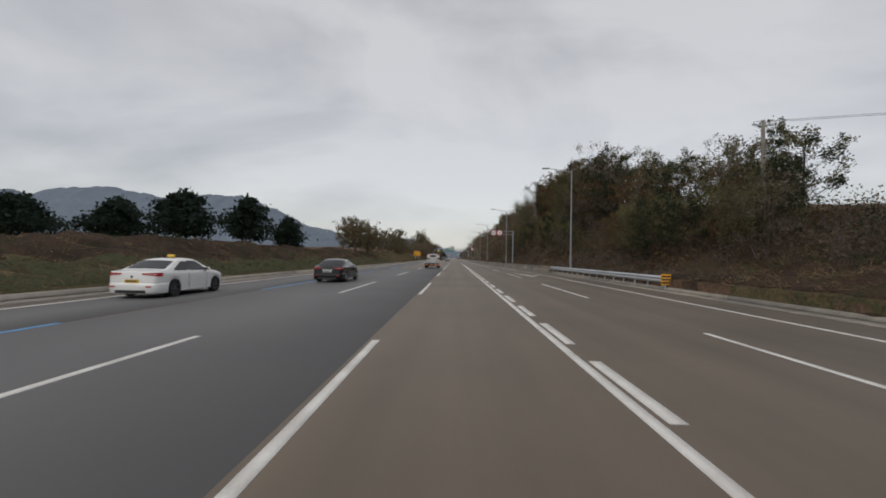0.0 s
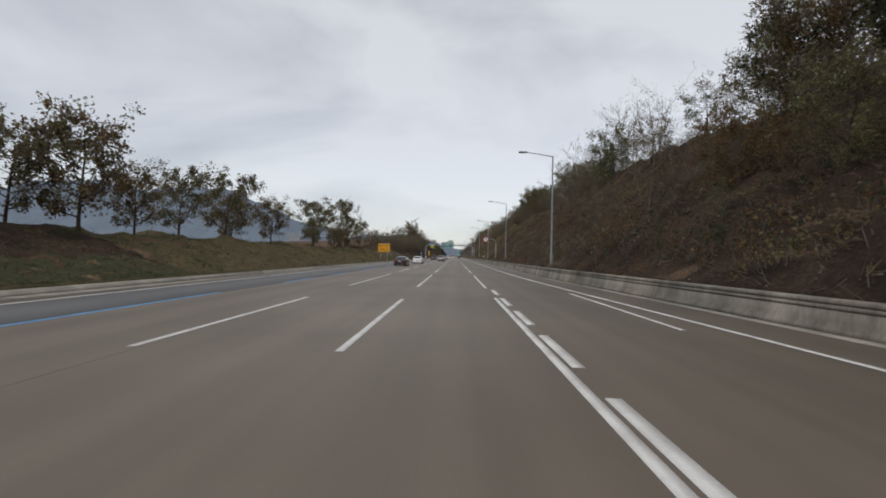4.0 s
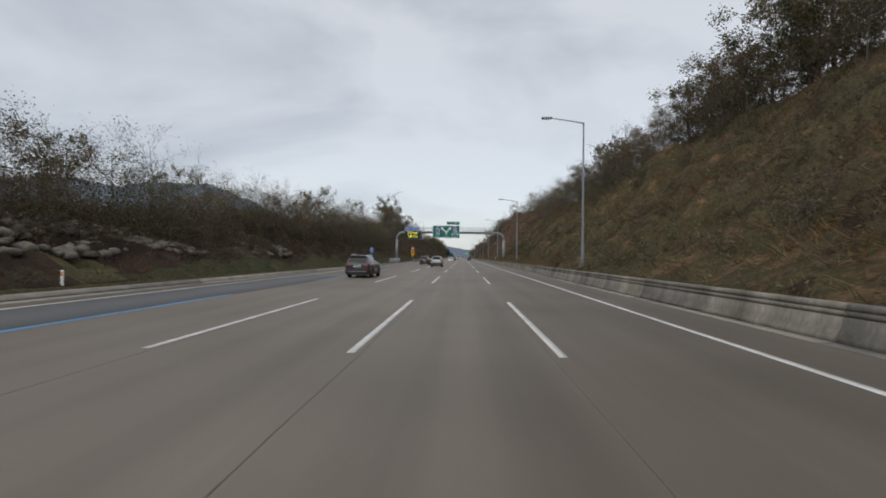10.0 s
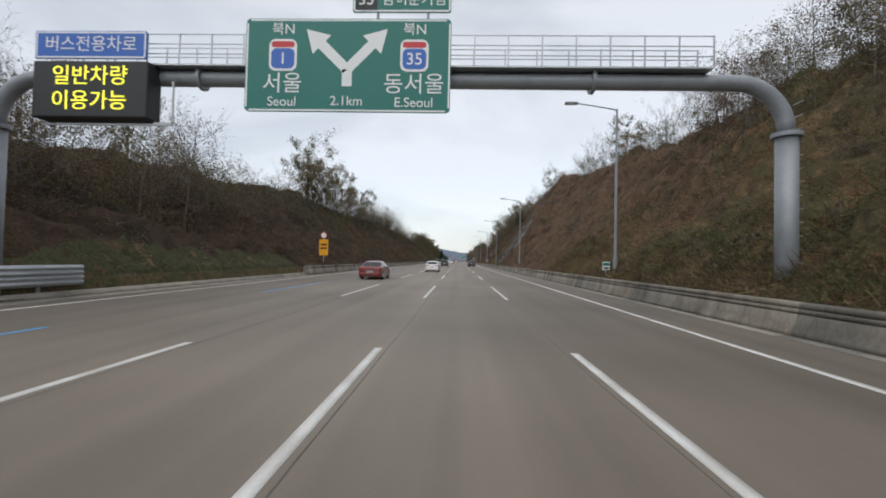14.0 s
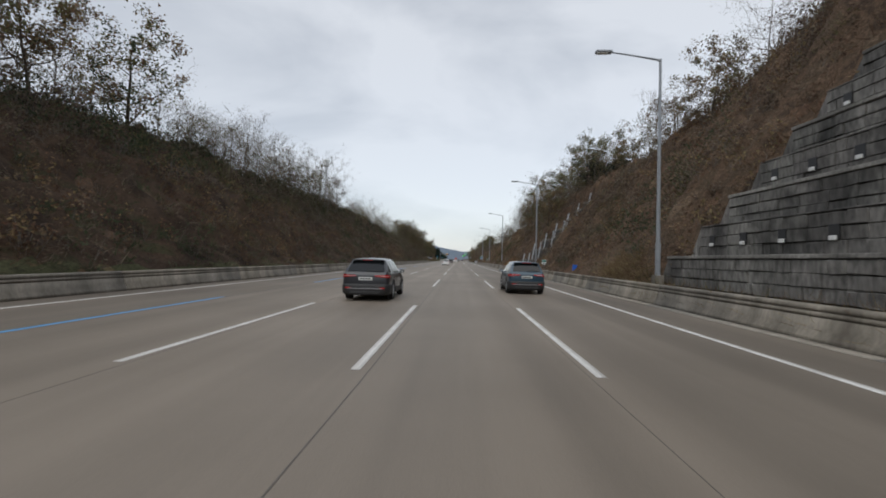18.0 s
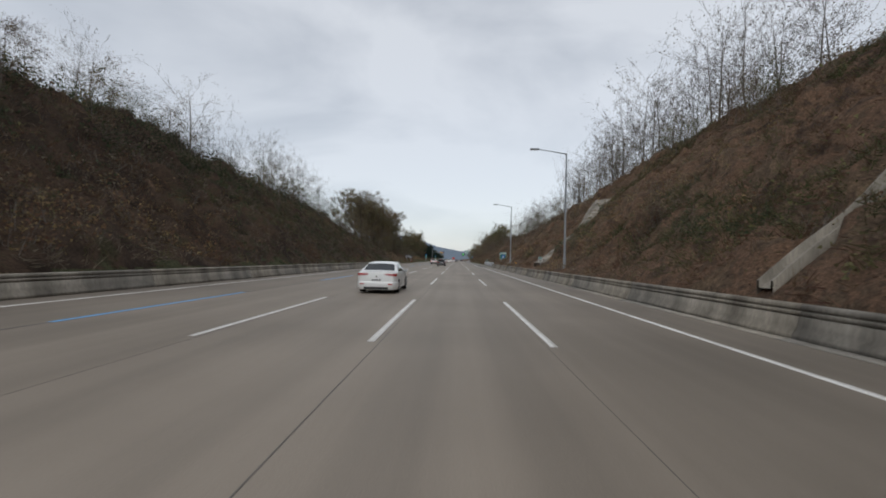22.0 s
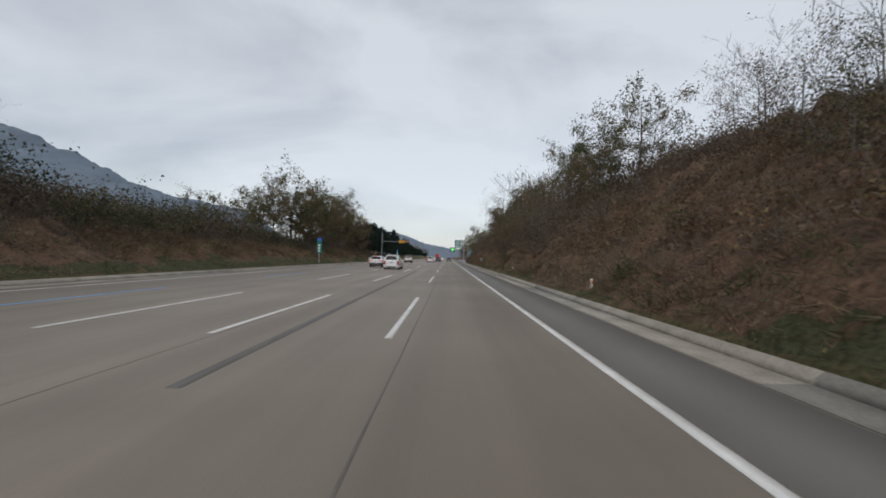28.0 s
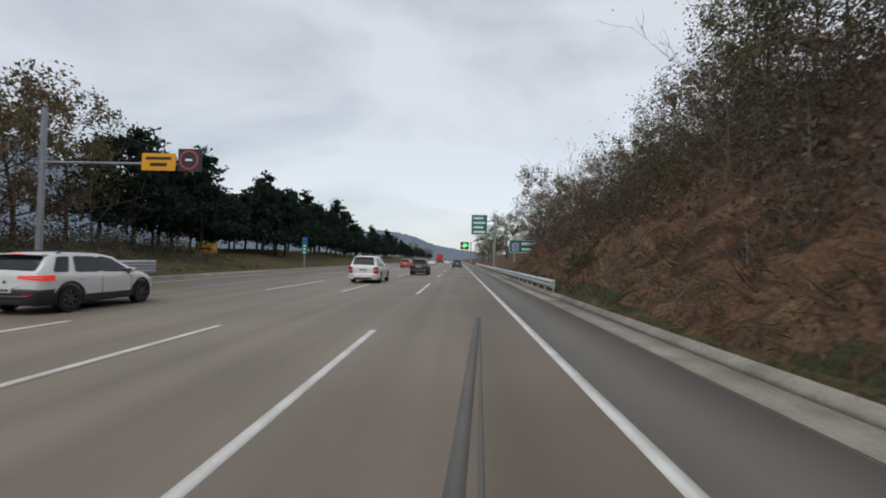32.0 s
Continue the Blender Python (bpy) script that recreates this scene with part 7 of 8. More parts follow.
    part("underrun_bar", boxes((-0.9, 0.9, -1.95, -1.85, 0.36, 0.44), bevel=0.015), M_BLACK, t)
    # cab
    bm = boxes((-1.02, 1.02, 3.40, 5.15, 0.62, 2.20))
    bmesh.ops.bevel(bm, geom=[e for e in bm.edges if abs(e.verts[0].co.y - e.verts[1].co.y) > 0.1 and e.verts[0].co.z > 2 or e.verts[0].co.z > 2 and e.verts[1].co.z > 2], offset=0.17, segments=6, affect="EDGES", profile=0.5)
    bmesh.ops.bevel(bm, geom=[e for e in bm.edges if abs(e.verts[0].co.z - e.verts[1].co.z) > 0.8], offset=0.09, segments=4, affect="EDGES", profile=0.5)
    for v in bm.verts:   # the nose leans back above the waist
        if v.co.y > 4.6:
            v.co.y -= max(0, v.co.z - 1.15) * 0.36
    cab = part("cab", bm, P_WHITE, t, smooth=True)
    cab.data.set_sharp_from_angle(angle=radians(35))
    part("roof_rail", tube(bmesh.new(), (0.90, 3.5, 2.18), (0.90, 4.4, 2.18), 0.015, sides=6), P_WHITE, t)
    part("windscreen", boxes((-0.92, 0.92, 5.02, 5.06, 1.30, 1.40)), M_GLASS, t)
    part("rear_window", boxes((-0.48, 0.48, 3.37, 3.41, 1.72, 2.02), bevel=0.02), M_GLASS, t)
    part("front_bumper", boxes((-1.0, 1.0, 5.05, 5.25, 0.40, 0.75), bevel=0.05), P_WHITE, t)
    part("headboard", boxes((-0.56, 0.56, 3.14, 3.18, 1.02, 1.62)), M_CHEQUER, t)
    part("rope_hook", boxes((-0.06, 0.12, 3.05, 3.12, 1.02, 1.10), bevel=0.01), M_RED_LAMP, t)
    bar = part("beacon_bar", boxes((-1.02, 1.02, 3.30, 3.56, 2.20, 2.34), bevel=0.03), M_GREY_CLAD, t)
    for k in range(10):
        part("beacon_lens", boxes((-0.95 + k * 0.193, -0.82 + k * 0.193, 3.285, 3.305, 2.235, 2.275), bevel=0.004), M_CLEAR_LAMP, bar)
    tagged(part("chequer_ribs", boxes(*[(x + (0.03 if r % 2 else 0) - 0.012, x + (0.03 if r % 2 else 0) + 0.012, 3.134, 3.141, 1.05 + r * 0.05, 1.062 + r * 0.05) for r in range(11) for x in np.arange(-0.5, 0.5, 0.06)]), M_CHROME, t), kind="stuff")
    part("mudflap", boxes((0.75, 1.1, -0.62, -0.6, 0.2, 0.55)), M_BLACK, t)
    part("mudflap", boxes((-1.1, -0.75, -0.62, -0.6, 0.2, 0.55)), M_BLACK, t)
    return tagged(t, "white flatbed recovery truck with yellow deck strips and lit rear lamps", "truck")


truck = recovery_truck()
truck.matrix_basis = pose(-3.75, 68.3, 0.005)


def box_lorry():
    t = new("lorry")
    part("cargo_box", boxes((-1.2, 1.2, -4, 2.4, 1.0, 3.6), bevel=0.04), P_RED, t)
    part("rear_door", boxes((-1.12, -0.02, -4.03, -4.0, 1.1, 3.5), (0.02, 1.12, -4.03, -4.0, 1.1, 3.5), bevel=0.01), P_RED, t)
    part("cab", boxes((-1.15, 1.15, 2.6, 4.4, 0.7, 2.8), bevel=0.12), P_WHITE, t)
    part("chassis", boxes((-0.9, 0.9, -3.9, 4.2, 0.5, 1.0)), M_BLACK, t)
    for s in (-1, 1):
        for y in (-2.6, 3.3):
            wheel(t, s * 1.0, y, 0.48, 0.3, M_ALLOY, 8)
        part("tail_lamp", boxes((s * 0.8, s * 1.1, -4.02, -3.95, 0.75, 0.9)), M_RED_LAMP, t)
    return tagged(t, "red box lorry far along the motorway", "lorry")


lorry = box_lorry()
lorry.matrix_basis = pose(-3.7, 935, 0.005)


# ---- signs and gantry ----
M_SIGN_GREEN = material("green_sign_sheeting", (0.006, 0.17, 0.140), rough=0.45, vary=0.08, scale=1, fine=20, bump=0)
M_SIGN_BLUE = plain("blue_sign_sheeting", (0.03, 0.13, 0.50), 0.45)
M_SIGN_WHITE = plain("white_sign_sheeting", (0.78, 0.80, 0.80), 0.45)
M_SIGN_RED = plain("red_sign_sheeting", (0.55, 0.03, 0.04), 0.45)
M_SIGN_ORANGE = material("orange_sign_sheeting", (0.86, 0.40, 0.015), rough=0.45, vary=0.08, scale=1, fine=20, bump=0)
M_SIGN_DARK = plain("dark_sign_back", (0.03, 0.032, 0.035), 0.6)
M_LED = plain("lit_yellow_green_leds", (0.85, 0.80, 0.06), 0.5, glow=0.85)
M_LED_RED = plain("dim_red_leds", (0.38, 0.05, 0.06), 0.5, glow=0.12)


def rounded(bm, x0, x1, z0, z1, y0, y1, r=0.1, seg=5):
    """An upright plate with round corners."""
    pts = []
    for cx, cz, a0 in ((x1 - r, z1 - r, 0), (x0 + r, z1 - r, 90), (x0 + r, z0 + r, 180), (x1 - r, z0 + r, 270)):
        for k in range(seg + 1):
            a = radians(a0 + 90 * k / seg)
            pts.append((cx + r * math.cos(a), cz + r * math.sin(a)))
    f = [bm.verts.new((x, y0, z)) for x, z in pts]
    b = [bm.verts.new((x, y1, z)) for x, z in pts]
    bm.faces.new(f)
    bm.faces.new(b[::-1])
    for k in range(len(pts)):
        bm.faces.new((f[k], b[k], b[(k + 1) % len(pts)], f[(k + 1) % len(pts)]))
    bmesh.ops.recalc_face_normals(bm, faces=bm.faces)
    return bm


def plate(name, x0, x1, z0, z1, y, mat, parent, r=0.1, thick=0.03, border=None):
    p = part(name, rounded(bmesh.new(), x0, x1, z0, z1, y, y + thick, r), mat, parent)
    if border:
        w = 0.05
        part("sign_border", boxes((x0 + r, x1 - r, y - 0.004, y, z1 - 0.02 - w, z1 - 0.02), (x0 + r, x1 - r, y - 0.004, y, z0 + 0.02, z0 + 0.02 + w),
                                  (x0 + 0.02, x0 + 0.02 + w, y - 0.004, y, z0 + r, z1 - r), (x1 - 0.02 - w, x1 - 0.02, y - 0.004, y, z0 + r, z1 - r)), border, p)
    return p


def arrow_strip(bm, pts, w, y):
    """A band through points, drawn flat on a sign, with an arrow head at its end."""
    for a, b in zip(pts, pts[1:]):
        a, b = Vector((a[0], 0, a[1])), Vector((b[0], 0, b[1]))
        d = (b - a).normalized()
        n = Vector((-d.z, 0, d.x)) * w / 2
        vs = [bm.verts.new(p + Vector((0, y, 0))) for p in (a - n, b - n, b + n, a + n)]
        bm.faces.new(vs)
    n2 = n * 2.6
    bm.faces.new([bm.verts.new(p + Vector((0, y, 0))) for p in (b - n2, b + d * w * 2.2, b + n2)])
    return bm


def route_shield(parent, cx, cz, y, number):
    """The route marker: white edge, blue field, red cap."""
    edge = part("shield", rounded(bmesh.new(), cx - 0.42, cx + 0.42, cz - 0.48, cz + 0.48, y - 0.006, y, 0.2), M_SIGN_WHITE, parent)
    part("shield_field", rounded(bmesh.new(), cx - 0.35, cx + 0.35, cz - 0.41, cz + 0.2, y - 0.010, y - 0.006, 0.16), M_SIGN_BLUE, edge)
    part("shield_cap", rounded(bmesh.new(), cx - 0.35, cx + 0.35, cz + 0.23, cz + 0.41, y - 0.010, y - 0.006, 0.08), M_SIGN_RED, edge)
    words(number, 0.5, M_SIGN_WHITE, edge, (cx, y - 0.014, cz - 0.12))


GY = 317.5
gantry = tagged(new("sign_gantry"), "grey steel sign gantry with a walkway spanning the road", "gantry")
for x in (-15.2, 9.4):
    part("post", tube(bmesh.new(), (x, GY, 0.0), (x, GY, 5.6), 0.30, sides=20), M_GREY_METAL, gantry, smooth=True)
for x in (-15.2, 9.4):
    part("flange", tube(bmesh.new(), (x, GY, 5.55), (x, GY, 5.68), 0.40, sides=20), M_GREY_METAL, gantry)
    part("footing", boxes((x - 0.6, x + 0.6, GY - 0.6, GY + 0.6, -0.5, 0.12), bevel=0.03), M_CONCRETE, gantry)
arc = [(-15.2 + 1.5 * (1 - math.cos(a)), GY, 5.68 + 1.5 * math.sin(a)) for a in np.linspace(0, math.pi / 2, 8)]
arc += [(9.4 - 1.5 * (1 - math.cos(a)), GY, 5.68 + 1.5 * math.sin(a)) for a in np.linspace(math.pi / 2, 0, 8)]
part("beam", pipe(bmesh.new(), arc, 0.24, 16), M_GREY_METAL, gantry, smooth=True)
for x in (-8.5, -2.0, 3.6):
    part("joint_flange", tube(bmesh.new(), (x - 0.05, GY, 7.18), (x + 0.05, GY, 7.18), 0.36, sides=18), M_GREY_METAL, gantry)
part("walkway", boxes((-13.0, 7.0, GY - 0.45, GY + 0.45, 7.43, 7.48)), M_STEEL, gantry)
for z in (7.78, 8.08, 8.38):
    for y in (GY - 0.45, GY + 0.45):
        part("hand_rail", tube(bmesh.new(), (-13.0, y, z), (7.0, y, z), 0.02, sides=6), M_STEEL, gantry)
for x in np.arange(-13.0, 7.1, 1.0):
    for y in (GY - 0.45, GY + 0.45):
        part("rail_post", boxes((x - 0.02, x + 0.02, y - 0.02, y + 0.02, 7.48, 8.40)), M_STEEL, gantry)
for z in np.arange(1.0, 7.0, 0.4):
    part("ladder_rung", tube(bmesh.new(), (9.72, GY - 0.2, z), (9.72, GY + 0.2, z), 0.015, sides=6), M_STEEL, gantry)

sign = tagged(new("direction_sign"), "large green overhead direction sign with a forked white arrow", "road sign")
FY = GY - 0.62
board = plate("board", -6.85, -0.70, 5.98, 8.78, FY, M_SIGN_GREEN, sign, 0.14, 0.05, M_SIGN_WHITE)
for x in (-5.6, -3.7, -1.9):
    part("bracket", boxes((x - 0.05, x + 0.05, FY + 0.05, GY - 0.2, 6.4, 8.4)), M_GREY_METAL, sign)
bm = bmesh.new()
arrow_strip(bm, [(-3.78, 6.75), (-3.78, 7.25), (-4.55, 8.0)], 0.30, FY - 0.006)
arrow_strip(bm, [(-3.78, 7.25), (-3.05, 8.0)], 0.30, FY - 0.009)
part("forked_arrow", bm, M_SIGN_WHITE, sign)
for cx, num, ko, en in ((-5.72, "1", "서울", "Seoul"), (-1.78, "35", "동서울", "E.Seoul")):
    words("북N", 0.42, M_SIGN_WHITE, sign, (cx, FY - 0.006, 8.45))
    route_shield(sign, cx, 7.68, FY, num)
    words(ko, 0.66, M_SIGN_WHITE, sign, (cx, FY - 0.006, 6.80))
    words(en, 0.40, M_SIGN_WHITE, sign, (cx, FY - 0.006, 6.27))
words("2.1km", 0.40, M_SIGN_WHITE, sign, (-3.78, FY - 0.006, 6.3))
top_sign = tagged(new("junction_sign"), "small green junction name sign on top of the gantry", "road sign")
plate("board", -3.65, -0.72, 8.98, 9.72, FY, M_SIGN_GREEN, top_sign, 0.06, 0.05, M_SIGN_WHITE)
plate("number_panel", -3.58, -2.92, 9.04, 9.66, FY - 0.006, M_SIGN_DARK, top_sign, 0.05, 0.006)
words("35", 0.48, M_SIGN_WHITE, top_sign, (-3.25, FY - 0.012, 9.35))
words("남이분기점", 0.42, M_SIGN_WHITE, top_sign, (-1.82, FY - 0.006, 9.35))
for x in (-2.9, -1.4):
    part("bracket", boxes((x - 0.04, x + 0.04, FY + 0.03, FY + 0.09, 8.6, 9.1)), M_GREY_METAL, top_sign)
vms = tagged(new("message_board"), "black electronic message board with lit yellow-green letters under a blue sign", "message board")
part("housing", boxes((-13.3, -9.75, GY - 0.75, GY - 0.1, 5.70, 7.42), bevel=0.05), M_SIGN_DARK, vms)
part("frame", boxes((-9.7, -9.1, GY - 0.5, GY - 0.45, 5.6, 5.65), (-9.15, -9.1, GY - 0.5, GY - 0.45, 5.6, 6.9), (-13.2, -9.1, GY - 0.5, GY - 0.42, 5.55, 5.6)), M_STEEL, vms)
words("일반차량", 0.64, M_LED, vms, (-11.52, GY - 0.76, 6.93))
words("이용가능", 0.64, M_LED, vms, (-11.52, GY - 0.76, 6.18))
plate("blue_panel", -13.3, -9.85, 7.50, 8.34, GY - 0.7, M_SIGN_BLUE, vms, 0.05, 0.05, M_SIGN_WHITE)
words("버스전용차로", 0.52, M_SIGN_WHITE, vms, (-11.57, GY - 0.706, 7.92))

# orange board on the bank
orange_sign = tagged(new("warning_board"), "orange snowplough warning board on two posts on the grassy bank", "road sign")
plate("board", -17.55, -14.75, 2.25, 4.25, 187.2, M_SIGN_ORANGE, orange_sign, 0.05, 0.06, M_INK)
words("제설차량 주의", 0.50, M_INK, orange_sign, (-16.15, 187.194, 3.68), sx=0.92)
words("600m 앞", 0.56, M_INK, orange_sign, (-16.15, 187.194, 2.78))
for x in (-16.9, -15.4):
    part("post", tube(bmesh.new(), (x, 187.3, 0.2), (x, 187.3, 4.1), 0.06, sides=10), M_STEEL, orange_sign)
part("beacon", boxes((-16.75, -15.5, 188.0, 187.3, 4.27, 4.40), bevel=0.03), M_SIGN_BLUE, orange_sign)
part("solar_panel", boxes((-16.4, -15.9, 187.1, 187.5, 4.55, 4.60)), M_SIGN_DARK, orange_sign)
part("panel_stem", tube(bmesh.new(), (-16.15, 187.28, 4.3), (-16.15, 187.28, 4.56), 0.03, sides=8), M_STEEL, orange_sign)


def disc_sign(parent, x, y, z, r, text):
    d = part("sign_disc", tube(bmesh.new(), (x, y + 0.02, z), (x, y - 0.0, z), r, sides=36), M_SIGN_RED, parent)
    part("sign_field", tube(bmesh.new(), (x, y, z), (x, y - 0.006, z), r * 0.80, sides=36), M_SIGN_WHITE, d)
    if text:
        words(text, r * 0.95, M_INK, d, (x, y - 0.01, z), sx=0.8)
    return d


limit_sign = tagged(new("speed_limit_sign"), "two round speed limit signs on a grey cantilever arm", "road sign")
lz = land(10.75, 84.5)
part("post", tube(bmesh.new(), (10.75, 84.5, lz - 0.5), (10.75, 84.5, 7.0), 0.15, 0.12, 14), M_GREY_METAL, limit_sign)
part("arm", boxes((6.6, 10.75, 84.45, 84.55, 6.82, 6.92), (6.6, 10.75, 84.45, 84.55, 6.22, 6.32), bevel=0.01), M_GREY_METAL, limit_sign)
disc_sign(limit_sign, 7.05, 84.40, 6.55, 0.55, "100")
lower = disc_sign(limit_sign, 8.20, 84.40, 6.55, 0.55, "50")
part("minimum_bar", boxes((7.98, 8.42, 84.388, 84.394, 6.26, 6.30)), M_INK, lower)
curved_sign = tagged(new("distance_sign"), "round red-edged distance sign on a curved grey arm", "road sign")
cz = land(9.2, 184.9)
part("post", tube(bmesh.new(), (9.2, 184.9, cz - 0.5), (9.2, 184.9, 4.6), 0.14, sides=14), M_GREY_METAL, curved_sign)
part("curved_arm", pipe(bmesh.new(), [(9.2, 184.9, 4.5)] + [(9.2 - 0.9 * (1 - math.cos(a)), 184.9, 4.7 + 0.9 * math.sin(a)) for a in np.linspace(0, math.pi / 2, 8)] + [(6.9, 184.9, 5.62)], 0.07, 10), M_GREY_METAL, curved_sign, smooth=True)
cd = disc_sign(curved_sign, 6.92, 184.78, 5.5, 0.56, "")
part("writing_bar", boxes((6.70, 7.14, 184.766, 184.773, 5.62, 5.78)), M_INK, cd)
part("writing_bar", boxes((6.66, 6.90, 184.766, 184.773, 5.32, 5.42), (6.96, 7.2, 184.766, 184.773, 5.36, 5.46)), M_INK, cd)

# emergency post
ez = land(-15.6, 353.6)
post = tagged(new("emergency_post"), "orange emergency sign with a round plate on a post", "road sign")
part("post", tube(bmesh.new(), (-15.6, 353.6, ez - 0.4), (-15.6, 353.6, 4.6), 0.05, sides=8), M_STEEL, post)
plate("orange_panel", -16.1, -15.1, 1.9, 3.7, 353.5, M_SIGN_ORANGE, post, 0.05, 0.04)
part("writing_bar", boxes((-15.95, -15.25, 353.49, 353.498, 3.0, 3.2), (-15.95, -15.25, 353.49, 353.498, 2.6, 2.8)), M_INK, post)
disc_sign(post, -15.6, 353.5, 4.15, 0.36, "")
blue_sign = tagged(new("lane_sign"), "small blue lane sign on a thin post by the kerb", "road sign")
part("post", tube(bmesh.new(), (-15.3, 289.9, 0.0), (-15.3, 289.9, 3.0), 0.045, sides=8), M_STEEL, blue_sign)
plate("board", -15.66, -14.94, 2.15, 3.02, 289.83, M_SIGN_BLUE, blue_sign, 0.05, 0.03)
part("writing_bar", boxes((-15.55, -15.05, 289.818, 289.826, 2.84, 2.92), (-15.5, -15.1, 289.818, 289.826, 2.70, 2.78)), M_SIGN_WHITE, blue_sign)
part("picture", boxes((-15.42, -15.18, 289.818, 289.826, 2.36, 2.46), (-15.36, -15.12, 289.818, 289.826, 2.28, 2.34), (-15.48, -15.3, 289.818, 289.826, 2.48, 2.58)), M_SIGN_WHITE, blue_sign)
marker_post = tagged(new("marker_post"), "short weathered concrete marker post by the kerb", "post")
part("shaft", boxes((-15.12, -14.96, 287.45, 287.6, 0.0, 0.95), bevel=0.015), M_PALE_CONCRETE, marker_post)
part("cap", boxes((-15.14, -14.94, 287.43, 287.62, 0.95, 1.03), bevel=0.015), M_PALE_CONCRETE, marker_post)

# green exit sign, green posts and boards further on
g1 = tagged(new("information_sign"), "square green information sign on two posts below the slope", "road sign")
gz = land(9.6, 589)
for x in (9.2, 10.1):
    part("post", tube(bmesh.new(), (x, 589.1, gz - 0.4), (x, 589.1, 3.2), 0.04, sides=8), M_STEEL, g1)
plate("board", 8.95, 10.35, 2.0, 3.4, 589.0, M_SIGN_GREEN, g1, 0.05, 0.04, M_SIGN_WHITE)
plate("picture_panel", 9.35, 9.95, 2.15, 2.85, 588.994, M_SIGN_BLUE, g1, 0.05, 0.006)
part("writing_bar", boxes((9.1, 10.2, 588.985, 588.994, 3.05, 3.2), (9.55, 9.75, 588.98, 588.988, 2.25, 2.7)), M_SIGN_WHITE, g1)
dark_board = tagged(new("notice_board"), "dark notice board with rows of pale writing on the verge", "notice board")
plate("board", -17.3, -14.9, 1.7, 2.75, 641.0, M_SIGN_DARK, dark_board, 0.03, 0.06)
for k in range(3):
    for j in range(6):
        part("writing_bar", boxes((-17.12 + 0.37 * j, -16.9 + 0.37 * j, 640.99, 640.998, 1.86 + 0.3 * k, 1.95 + 0.3 * k)), M_SIGN_WHITE, dark_board)
for x in (-16.8, -15.4):
    part("post", tube(bmesh.new(), (x, 641.05, 0.0), (x, 641.05, 1.9), 0.05, sides=8), M_STEEL, dark_board)


def green_marker(y):
    t = tagged(new("marker_sign"), "narrow green upright sign on a post by the kerb", "road sign", "green marker signs")
    part("post", tube(bmesh.new(), (-15.5, y + 0.08, 0.0), (-15.5, y + 0.08, 3.8), 0.05, sides=8), M_STEEL, t)
    plate("board", -15.85, -15.15, 1.75, 3.55, y, M_SIGN_GREEN, t, 0.05, 0.04)
    plate("blue_cap", -15.8, -15.2, 3.56, 3.95, y, M_SIGN_BLUE, t, 0.05, 0.04)
    part("writing_bar", boxes((-15.65, -15.35, y - 0.01, y - 0.002, 2.0, 2.2), (-15.65, -15.35, y - 0.01, y - 0.002, 2.4, 2.6), (-15.65, -15.35, y - 0.01, y - 0.002, 2.8, 3.0)), M_SIGN_WHITE, t)


green_marker(713.0)
green_marker(811.0)

lamp_sign = tagged(new("cantilever_sign"), "grey pole with a long arm holding yellow and red signs", "road sign")
part("post", tube(bmesh.new(), (-16, 776.6, 0.0), (-16, 776.6, 8.35), 0.15, 0.12, 14), M_GREY_METAL, lamp_sign)
part("arm", tube(bmesh.new(), (-16, 776.6, 5.78), (-8.4, 776.6, 5.78), 0.07, 0.05, 10), M_GREY_METAL, lamp_sign)
part("stay_wire", tube(bmesh.new(), (-16, 776.6, 8.3), (-9.6, 776.6, 6.2), 0.012, sides=5), M_BLACK, lamp_sign)
plate("yellow_board", -11.1, -9.5, 5.45, 6.25, 776.45, M_SIGN_ORANGE, lamp_sign, 0.04, 0.05)
part("writing_bar", boxes((-10.9, -9.7, 776.44, 776.448, 5.95, 6.08), (-10.7, -9.9, 776.44, 776.448, 5.65, 5.8)), M_INK, lamp_sign)
part("display", boxes((-9.35, -8.3, 776.4, 776.6, 5.42, 6.47), bevel=0.02), M_SIGN_DARK, lamp_sign)
part("display_ring", ring_mesh(bmesh.new(), 0.45, 0.37, -0.006, 0.006), M_LED_RED, lamp_sign).matrix_basis = pose(-8.825, 776.39, 5.95, 0, 0, 90)
part("writing_bar", boxes((-8.99, -8.67, 776.385, 776.392, 5.90, 6.0)), M_SIGN_WHITE, lamp_sign)

exit_sign = tagged(new("exit_sign"), "tall green exit list sign on a grey post beside the road", "road sign")
part("post", tube(bmesh.new(), (9.2, 825, 0.0), (9.2, 825, 8.7), 0.17, 0.14, 14), M_GREY_METAL, exit_sign)
for z in (6.3, 7.7):
    part("arm", boxes((7.6, 9.2, 824.93, 825.05, z - 0.07, z + 0.07)), M_GREY_METAL, exit_sign)
plate("board", 5.55, 8.0, 5.55, 8.65, 824.85, M_SIGN_GREEN, exit_sign, 0.08, 0.05, M_SIGN_WHITE)
for k in range(4):
    part("writing_bar", boxes((5.9, 7.65 - 0.25 * (k % 2), 824.84, 824.848, 5.85 + 0.7 * k, 6.15 + 0.7 * k)), M_SIGN_WHITE, exit_sign)
route_sign = tagged(new("route_sign"), "wide green route sign on posts behind the guard rail", "road sign")
plate("board", 10.3, 14.2, 2.75, 4.45, 814.8, M_SIGN_GREEN, route_sign, 0.08, 0.05, M_SIGN_WHITE)
route_shield(route_sign, 11.1, 3.5, 814.8, "35")
